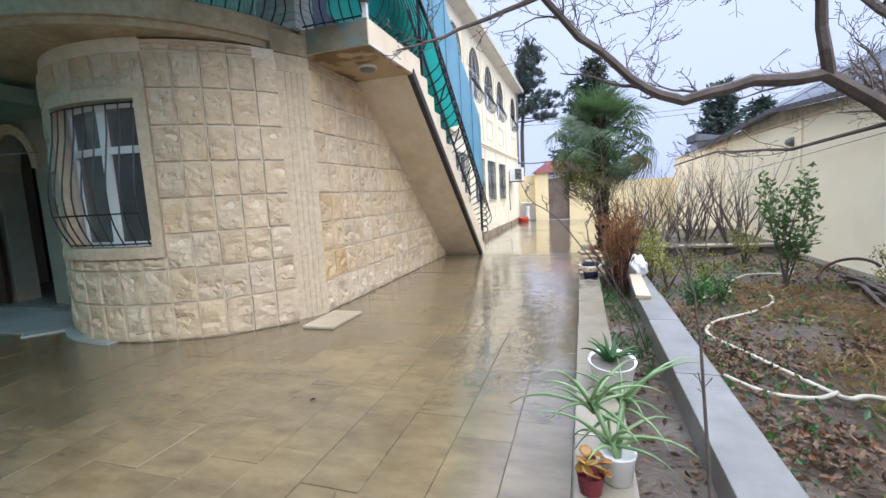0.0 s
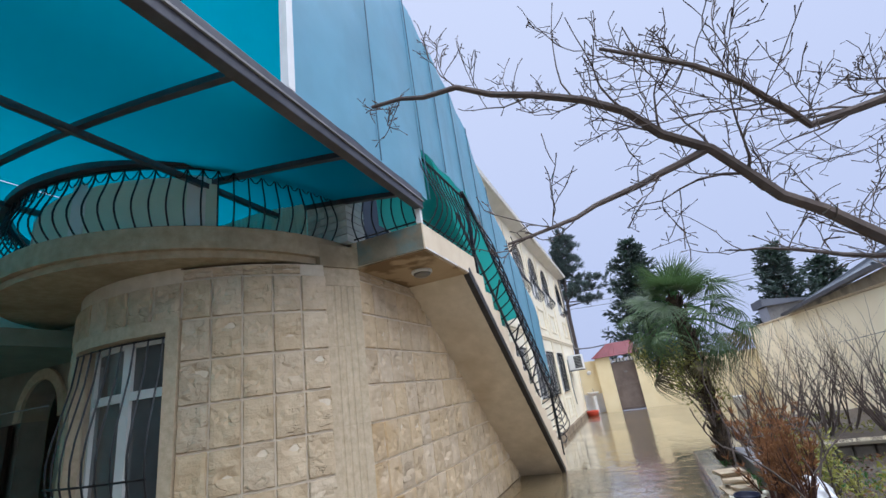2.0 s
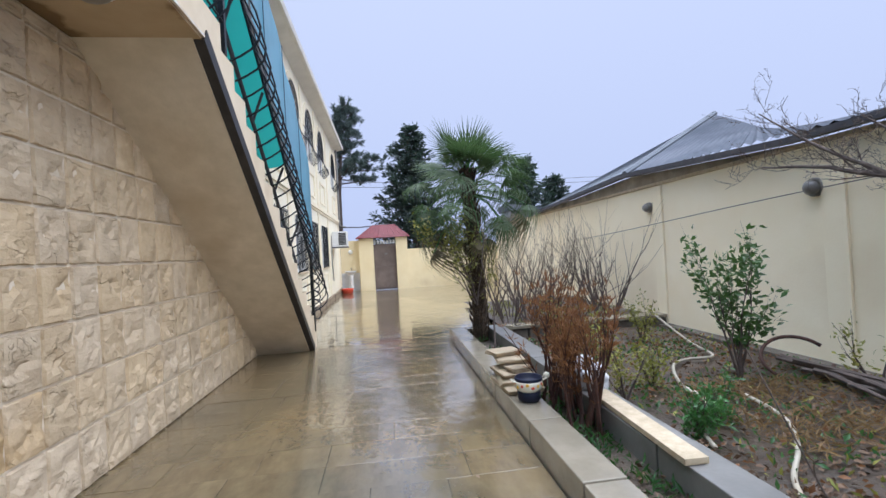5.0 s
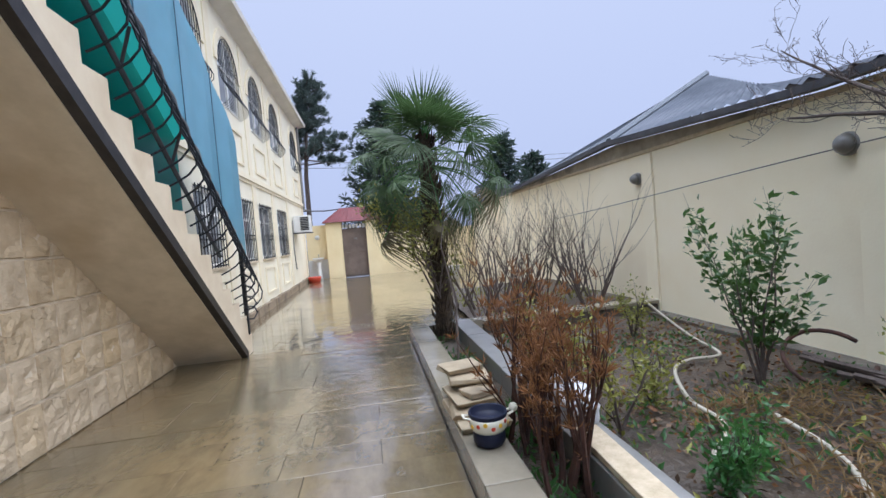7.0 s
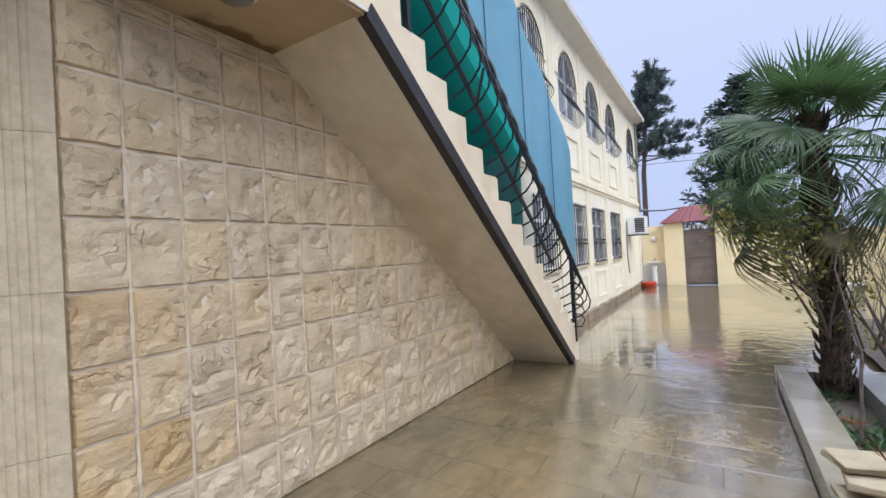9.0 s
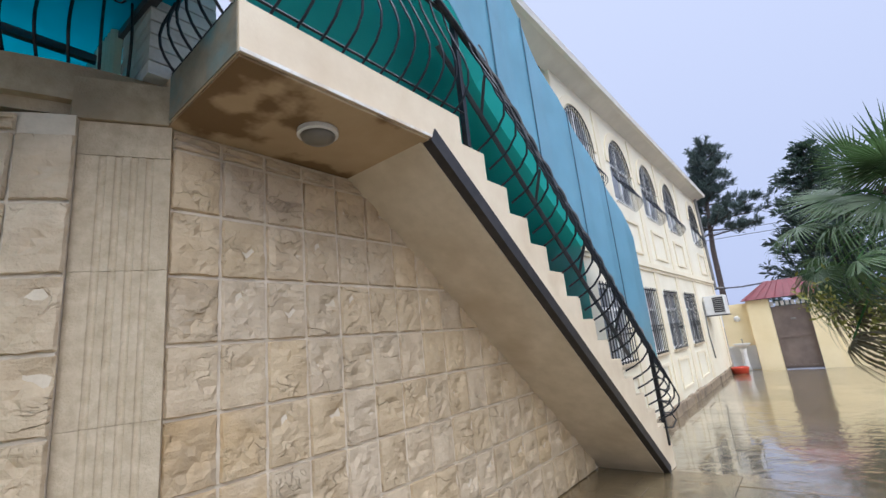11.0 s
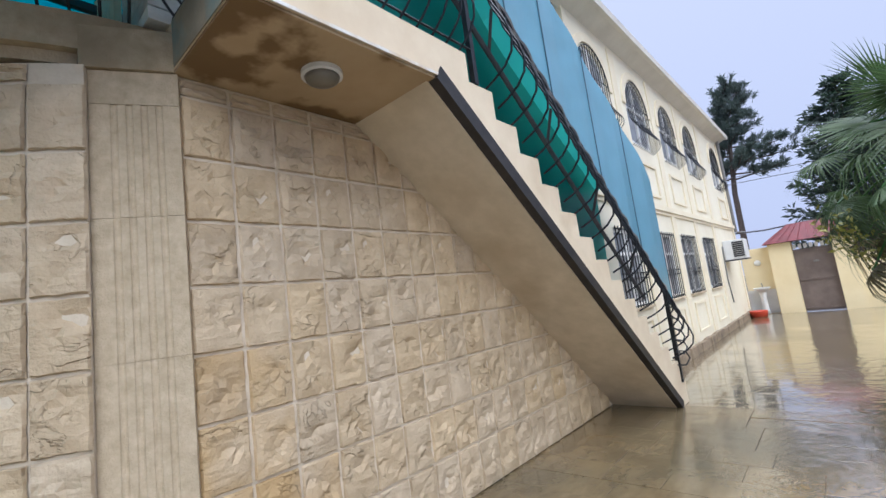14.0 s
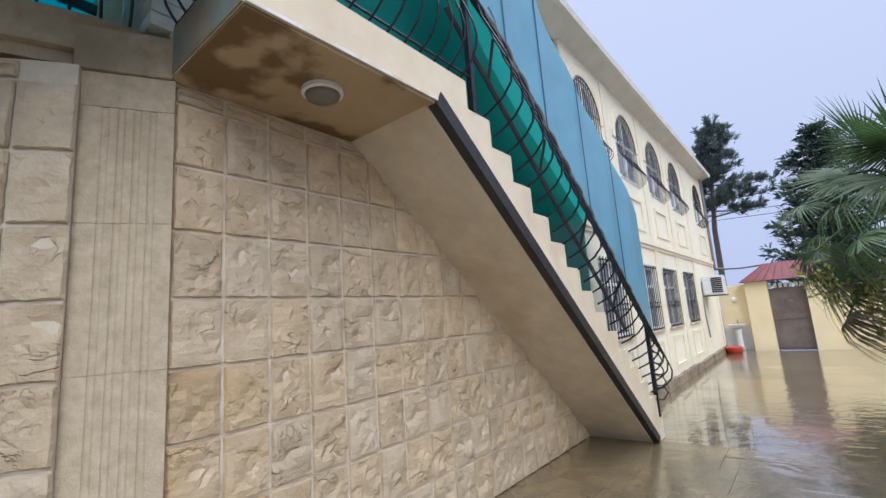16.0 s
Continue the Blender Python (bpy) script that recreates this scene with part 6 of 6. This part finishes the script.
BAG_FILM = material("dirty_white_film", (0.60, 0.61, 0.64), (0.76, 0.77, 0.79), 0.3, 6, 0.3, 18)
# white bag behind the dead shrub
bag = thing("plastic_bag", "crumpled white plastic bag on the garden kerb", "bag")
bm = bmesh.new()
bmesh.ops.create_icosphere(bm, subdivisions=4, radius=1.0)
for v in bm.verts:
    k = 1 + 0.22 * noise.noise(v.co * 2.1) + 0.10 * noise.noise(v.co * 6.0)
    v.co = Vector((1.63 + 0.13 * v.co.x * k, 7.16 + 0.28 * v.co.y * k, max(0.203, 0.26 + 0.16 * v.co.z * k)))
smooth(part("film", bm, BAG_FILM, bag))
bucket = thing("bucket", "white plastic bucket standing in the far yard", "bucket")
smooth(part("body", lathe([(0.0, 0.0), (0.14, 0.0), (0.17, 0.34), (0.18, 0.35), (0.165, 0.345), (0.135, 0.02), (0.0, 0.015)], 20, pose(2.92, 17.4, 0)), WHITE_PVC, bucket))

# ---- potted aloes on the kerb ----
ALOE = leaf_material("grey_green_aloe", (0.17, 0.28, 0.12), (0.32, 0.44, 0.22), (0.25, 0.4, 0.15), 0.4)
SUCCULENT = leaf_material("red_green_succulent", (0.35, 0.05, 0.03), (0.45, 0.32, 0.06), (0.4, 0.15, 0.04), 0.35)


def aloe_leaf(bm, base, d, ln, r, w=0.011):
    d = Vector(d).normalized()
    pts = [Vector(base)]
    cur = d.copy()
    for k in range(6):
        cur = (cur + Vector((0, 0, -0.10 - 0.05 * k)) * (0.5 + r.random() * 0.5)).normalized()
        pts.append(pts[-1] + cur * ln / 6)
    add_tube(bm, pts, [w * 0.9, w, w * 0.92, w * 0.78, w * 0.58, w * 0.34, 0.0015], 5)


def aloe(x, y, z0, heads, seed, label):
    r = random.Random(seed)
    a = thing("aloe_plant", label, "plant")
    smooth(part("pot", lathe([(0.0, 0.0), (0.052, 0.0), (0.066, 0.11), (0.07, 0.115), (0.06, 0.112), (0.05, 0.09), (0.0, 0.09)], 22, pose(x, y, z0)), WHITE_PVC, a, "small white plastic pot"))
    for hx, hy, hz_, n in heads:
        bm = bmesh.new()
        add_tube(bm, [(x, y, z0 + 0.09), ((x + hx) / 2, (y + hy) / 2, (z0 + 0.09 + hz_) / 2), (hx, hy, hz_)], [0.014, 0.012, 0.012], 6)
        smooth(part("stem", bm, ALOE, a))
        for k in range(n):
            bm = bmesh.new()
            az = 2.4 * k + r.uniform(-0.3, 0.3)
            el = r.uniform(-0.1, 1.7)
            aloe_leaf(bm, (hx, hy, hz_ - 0.06 * k / n), (math.cos(az), math.sin(az), el), r.uniform(0.18, 0.36), r, 0.008)
            smooth(part("leaf", bm, ALOE, a))
    return a


aloe(1.12, 2.92, 0.17, ((1.03, 2.98, 0.46, 14), (1.15, 3.03, 0.45, 13), (1.10, 2.93, 0.33, 10)), 81, "spreading grey-green aloe in a small white pot")
suc = thing("succulent", "red and yellow-green succulent rosettes beside the pot", "plant")
r = random.Random(83)
part("pot", lathe([(0.0, 0.0), (0.04, 0.0), (0.05, 0.07), (0.0, 0.068)], 16, pose(1.02, 2.83, 0.17)), RED_ROOF, suc, "red plastic pot")
for k in range(16):
    bm = bmesh.new()
    az = 2.4 * k
    c = Vector((1.03 + 0.045 * math.cos(az), 2.83 + 0.045 * math.sin(az), 0.25 + 0.004 * k))
    add_lathe(bm, [(0.0, 0.004), (0.018, 0.004), (0.024, 0.0), (0.018, -0.003), (0.0, -0.003)], 8, Matrix.Translation(c) @ pose(0, 0, 0, r.uniform(-35, 35), r.uniform(-35, 35)))
    part("leaf", bm, SUCCULENT, suc)
trough = thing("planter_trough", "mint-white rounded planter with a dark aloe", "planter")
bm = bmesh.new()
prof = [(0.075, 0.0), (0.098, 0.05), (0.118, 0.21), (0.124, 0.22), (0.112, 0.215), (0.10, 0.17), (0.0, 0.165)]
add_lathe(bm, prof, 26, pose(1.15, 3.76, 0.172) @ Matrix.Diagonal((1.05, 1.5, 0.72, 1)))
bmesh.ops.remove_doubles(bm, verts=bm.verts[:], dist=1e-5)
smooth(part("pot", bm, WHITE_PVC, trough))
part("soil", lathe([(0.0, 0.0), (0.108, 0.0), (0.108, -0.01), (0.0, -0.01)], 24, pose(1.15, 3.76, 0.172 + 0.149) @ Matrix.Diagonal((1.05, 1.5, 1, 1))), SOIL, trough, "dark potting soil")
r = random.Random(85)
for k in range(12):
    bm = bmesh.new()
    az = 2.4 * k
    aloe_leaf(bm, (1.14, 3.76, 0.31), (math.cos(az), math.sin(az), r.uniform(0.8, 2.4)), r.uniform(0.13, 0.21), r, 0.013)
    smooth(part("leaf", bm, LEAF, trough, "dark green aloe leaf"))

# ---- far trees and neighbour's shed ----
def pine(x, y, h, seed, label):
    """Old pine: bare trunk, a narrow top and a long flat lower plate on one side; needles in upright tufts."""
    r = random.Random(seed)
    p = thing("pine_tree", label, "tree")
    part("trunk", tube([(x, y, 0.0), (x + 0.05, y, h * 0.5), (x + 0.30, y, h * 0.8), (x + 0.40, y, h * 0.98)], [0.13, 0.10, 0.06, 0.02], 8), BARK, p)
    limbs, leaves = bmesh.new(), bmesh.new()
    for k in range(46):
        u = 0.56 + 0.43 * (k / 46)
        a = 2.4 * k + r.uniform(-0.3, 0.3)
        side = 0.5 + 0.5 * math.cos(a)          # longer towards the open side
        reach = (0.30 + 0.85 * side) if u > 0.72 else (0.55 + 1.55 * side)
        ln = reach * (1.25 - 0.75 * (u - 0.56) / 0.43) * r.uniform(0.65, 1.05)
        st = Vector((x + 0.05 + 0.35 * max(0.0, (u - 0.5) / 0.5), y, h * u))
        end = st + Vector((math.cos(a), math.sin(a), r.uniform(0.05, 0.4) if u > 0.72 else r.uniform(-0.12, 0.2))) * ln
        add_tube(limbs, [st, st.lerp(end, 0.5) - Vector((0, 0, 0.05)), end], [0.04, 0.025, 0.01], 4, False)
        for c in range(int(6 + 6 * ln)):
            v = st.lerp(end, r.uniform(0.35, 1.05)) + Vector((r.gauss(0, 1), r.gauss(0, 1), r.gauss(0.35, 0.6))) * 0.13
            axis = ((end - st).normalized() * 0.7 + Vector((r.gauss(0, 0.3), r.gauss(0, 0.3), 0.8))).normalized()
            for q in range(40):
                dd = axis + Vector((r.gauss(0, 1), r.gauss(0, 1), r.gauss(0, 1))) * 0.55
                add_leaf(leaves, v + axis * r.uniform(-0.10, 0.12), dd, r.uniform(0.15, 0.28), r, 0.13)
    tagged(part("limb_work", limbs, BARK, p), kind="stuff")
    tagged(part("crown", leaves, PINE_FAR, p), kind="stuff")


def conifer(x, y, h, radius, seed, label):
    """Dense layered conifer with ragged, upturned branch ends."""
    r = random.Random(seed)
    p = thing("conifer_tree", label, "tree")
    part("trunk", tube([(x, y, 0.0), (x, y, h * 0.6), (x, y, h * 0.99)], [0.16, 0.09, 0.015], 8), BARK, p)
    limbs, leaves = bmesh.new(), bmesh.new()
    rows = int(h * 3.2)
    for k in range(rows):
        u = 0.18 + 0.82 * k / rows
        for q in range(8):
            a = 6.283 * q / 8 + 0.9 * k + r.uniform(-0.3, 0.3)
            ln = (radius * (1 - u) ** 0.65 + 0.10) * r.uniform(0.55, 1.2)
            st = Vector((x, y, h * u + r.uniform(-0.1, 0.1)))
            mid = st + Vector((math.cos(a), math.sin(a), -0.10)) * ln * 0.6
            end = st + Vector((math.cos(a), math.sin(a), 0.16)) * ln
            add_tube(limbs, [st, mid, end], [0.022, 0.015, 0.006], 4, False)
            for c in range(int(6 + 11 * ln)):
                t = r.uniform(0.15, 1.0)
                v = st.lerp(mid, t / 0.6) if t < 0.6 else mid.lerp(end, (t - 0.6) / 0.4)
                out = Vector((math.cos(a), math.sin(a), 0.25))
                for w in range(4):
                    dd = out + Vector((r.gauss(0, 1), r.gauss(0, 1), r.gauss(0.1, 0.6))) * 0.75
                    add_leaf(leaves, v + Vector((r.gauss(0, 0.05), r.gauss(0, 0.05), r.gauss(0, 0.05))), dd, r.uniform(0.16, 0.34), r, 0.30)
    tagged(part("limb_work", limbs, BARK, p), kind="stuff")
    tagged(part("crown", leaves, PINE_LEAF, p), kind="stuff")


pine(-2.15, 26.0, 8.95, 91, "tall dark pine behind the house with a flat lower limb")
conifer(1.52, 25.5, 7.8, 2.5, 94, "dark dense conifer behind the far yard wall")
conifer(7.25, 25.5, 6.0, 1.7, 92, "dark conifer beyond the far wall")
conifer(9.0, 26, 5.1, 1.6, 93, "dark conifer beyond the far wall")
shed = thing("shed", "pale grey shed beyond the far wall", "shed")
part("wall", box(5.9, 7.2, 23.6, 25.0, 0, 3.1), KERB_GREY, shed)
part("roof", prism([(5.75, 3.1), (7.35, 3.1), (7.35, 3.16), (5.75, 3.42)], 23.4, 25.2, "y"), ROOF, shed)
for k, (h, zz) in enumerate(((0, 5.0), (1, 4.75))):
    w = thing("overhead_wire", "thin overhead wire beyond the far wall", "wire", "overhead wires")
    part("wire", tube([(-3.0, 25, zz), (4, 26, zz - 0.15), (14, 27, zz + 0.1)], 0.012, 4), EAVE, w)
cl = thing("clothes_line", "thin line strung from the bay to the side", "line")
part("line", tube([(-4.05, 4.22, 1.92), (-5.6, 3.6, 1.86), (-8.9, 3.2, 1.9)], 0.005, 4), KERB_GREY, cl)

# ---- blocks of the rock-faced walls ----
def rock_block(seed, w, h, proud=0.024, mat=STONE):
    """A rock-faced block front: steep sides, a pillowed face with one or two broken ledges. Lies in x (width), z (height), faces -y."""
    r = random.Random(seed)
    gap = 0.008
    us = [0.0, 0.03] + [0.03 + 0.94 * k / 7 for k in range(1, 7)] + [0.97, 1.0]
    vs = [0.0, 0.02] + [0.02 + 0.955 * k / 8 for k in range(1, 8)] + [0.975, 1.0]
    cuts = [(r.uniform(0.2, 0.8), r.uniform(0.15, 0.75), r.uniform(-0.7, 0.7), r.uniform(0.28, 0.55), r.uniform(0.015, 0.028)) for k in range(r.randint(2, 3))]
    bm = bmesh.new()
    g = []
    for i, u in enumerate(us):
        row = []
        for j, v in enumerate(vs):
            rim = i in (0, len(us) - 1) or j in (0, len(vs) - 1)
            x, z = (u - 0.5) * (w - 2 * gap), v * (h - 2 * gap) + gap
            if rim:
                d = -0.002
                x += r.uniform(-0.0025, 0.0025)
                z += r.uniform(-0.0025, 0.0025)
            else:
                edge = min(u, 1 - u, v, 1 - v)
                d = proud * (0.62 + 0.45 * min(1.0, edge / 0.2)) + 0.007 * noise.noise((u * 2.2 + seed * 3.1, v * 2.2, seed * 1.7)) + 0.003 * noise.noise((u * 7 + seed, v * 7, 5.0))
                for cu, cv, slant, reach, depth in cuts:
                    off = (v - cv) - slant * (u - cu) + 0.06 * noise.noise((u * 5, seed, cv * 9))
                    if 0 < off < 0.30 and abs(u - cu) < reach:
                        d -= depth * (1 - off / 0.32) * (1 - (abs(u - cu) / reach) ** 2)
                x += r.uniform(-0.004, 0.004)
                z += r.uniform(-0.004, 0.004)
            row.append(bm.verts.new((x, -d, z)))
        g.append(row)
    for i in range(len(us) - 1):
        for j in range(len(vs) - 1):
            f = (g[i][j], g[i + 1][j], g[i + 1][j + 1], g[i][j + 1])
            if r.random() < 0.5:
                bm.faces.new((f[0], f[1], f[2]))
                bm.faces.new((f[0], f[2], f[3]))
            else:
                bm.faces.new((f[0], f[1], f[3]))
                bm.faces.new((f[1], f[2], f[3]))
    return mesh_of(bm, "block", mat)


def place(mesh, parent, m, name="block"):
    ob = new(name, mesh)
    ob.parent = parent
    ob.matrix_basis = m
    return ob


rng = random.Random(8)
COL = 0.2585
wall_meshes = [rock_block(100 + k, COL, COURSE) for k in range(16)]
base_meshes = [rock_block(130 + k, COL, COURSE + COURSE_0) for k in range(8)]
ochre_meshes = [rock_block(160 + k, COL, COURSE, 0.024, STONE_OCHRE) for k in range(5)]
OCHRE_AT = {(3, 0), (2, 0), (2, 1), (3, 1), (1, 0), (1, 1), (1, 2), (5, 0)}
for row in range(8):
    for col in range(18):
        y0 = 5.625 + COL * col
        z0 = COURSE_0 + COURSE * row
        soffit = 2.865 if y0 + COL < 6.8 else 2.865 - (y0 - 6.8) * 0.80
        if z0 > soffit - 0.02 or y0 > 10.2:
            continue
        if row == 0:
            place(rng.choice(base_meshes), wall_stair, pose(WALL_X, y0 + COL / 2, -0.003, 0, 0, 90))
        else:
            place(rng.choice(ochre_meshes if (row, col) in OCHRE_AT else wall_meshes), wall_stair, pose(WALL_X, y0 + COL / 2, z0 - 0.003, 0, 0, 90))
top_h = 2.862 - COURSE_0 - 8 * COURSE          # low closing course under the landing and the balcony
if top_h > 0.04:
    low_meshes = [rock_block(420 + k, COL, top_h, 0.016) for k in range(5)]
    for col in range(5):
        place(rng.choice(low_meshes), wall_stair, pose(WALL_X, 5.625 + COL * (col + 0.5), COURSE_0 + 8 * COURSE - 0.003, 0, 0, 90))
    for k in range(4):
        p = bay(23 + 7.75 * (k + 0.5), BAY_R, COURSE_0 + 8 * COURSE)
        place(rng.choice(low_meshes), wall_bay, pose(p.x, p.y, p.z, 0, 0, 23 + 7.75 * (k + 0.5)))
bay_full = [rock_block(300 + k, 0.243, COURSE) for k in range(12)]
bay_base = [rock_block(320 + k, 0.243, COURSE + COURSE_0) for k in range(8)]
bay_short = [rock_block(340 + k, 0.24, 0.135) for k in range(5)]
bay_narrow = [rock_block(360 + k, 0.232, COURSE) for k in range(8)]


def bay_pose(angle, z):
    p = bay(angle, BAY_R, z)
    return pose(p.x, p.y, p.z, 0, 0, angle)


for row in range(8):
    z0 = COURSE_0 + COURSE * row
    for k in range(5):
        place(rng.choice(bay_full if row else bay_base), wall_bay, bay_pose(23 + 7.75 * (k + 0.5), z0 if row else 0.0))
    for k in range(5):
        if row in (0, 1, 7):
            place(rng.choice(bay_full if row else bay_base), wall_bay, bay_pose(-17.5 + 8.1 * (k + 0.5), z0 if row else 0.0))
        elif row == 2:
            place(rng.choice(bay_short), wall_bay, bay_pose(-17.5 + 8.1 * (k + 0.5), z0))
    for k in range(6):
        place(rng.choice(bay_narrow), wall_bay, bay_pose(-17.5 - 7.6 * (k + 0.5), z0))

# ---- paving slabs ----
def paver_mesh(w, d, seed):
    r = random.Random(seed)
    bm = box(0.0014, w - 0.0014, 0.0014, d - 0.0014, -0.03, 0.0)
    top = [e for e in bm.edges if all(v.co.z > -0.001 for v in e.verts)]
    bmesh.ops.bevel(bm, geom=top, offset=0.002, segments=1, affect="EDGES")
    for v in bm.verts:
        if v.co.z > -0.02:
            v.co.z += 0.003 * (r.random() - 0.5)
    bmesh.ops.recalc_face_normals(bm, faces=bm.faces[:])
    return mesh_of(bm, "paving_slab", PAVER)


PW = 0.302
lengths = (0.45, 0.60, 0.75, 0.90)
slab_meshes = {d: [paver_mesh(PW, d, int(d * 1000) + k) for k in range(4)] for d in lengths}
rng = random.Random(17)
TURN_Y, ROW_D = 5.32, 0.3245
for col in range(10):
    x0 = 0.945 - PW * (col + 1)
    y = 0.9 - rng.uniform(0, 0.6)
    while y < TURN_Y - 0.1:
        left = TURN_Y - y
        d = left if left < 1.05 else rng.choice(lengths)
        place(paver_mesh(PW, d, col) if d == left else rng.choice(slab_meshes[d]), floor, pose(x0, y, rng.uniform(-0.0025, 0.001)), "paving_slab")
        y += d
cross_meshes = {d: [paver_mesh(ROW_D, d, int(d * 1000) + 50 + k) for k in range(4)] for d in lengths}
for row in range(16):
    y0 = TURN_Y + ROW_D * row
    x = 0.945
    first = rng.uniform(0.0, 0.4)
    while x > -1.87:
        d = lengths[0] if first > 0.2 else rng.choice(lengths)
        first = 0.0
        place(rng.choice(cross_meshes[d]), floor, pose(x, y0, rng.uniform(-0.003, 0.001), 0, 0, 90), "paving_slab")
        x -= d
bm = bmesh.new()
for col in range(34):
    x0 = 0.945 - PW * (col + 1)
    y = -6.0
    while y < (5.2 if col >= 10 else 0.3):
        d = rng.uniform(0.45, 0.9)
        add_box(bm, x0 + 0.003, x0 + PW - 0.003, y + 0.003, y + d - 0.003, -0.03, rng.uniform(-0.0025, 0.001))
        y += d
        if col < 10 and y > -0.6:
            break
rest = part("paving_rest", bm, PAVER, floor)
tagged(rest, kind="stuff")
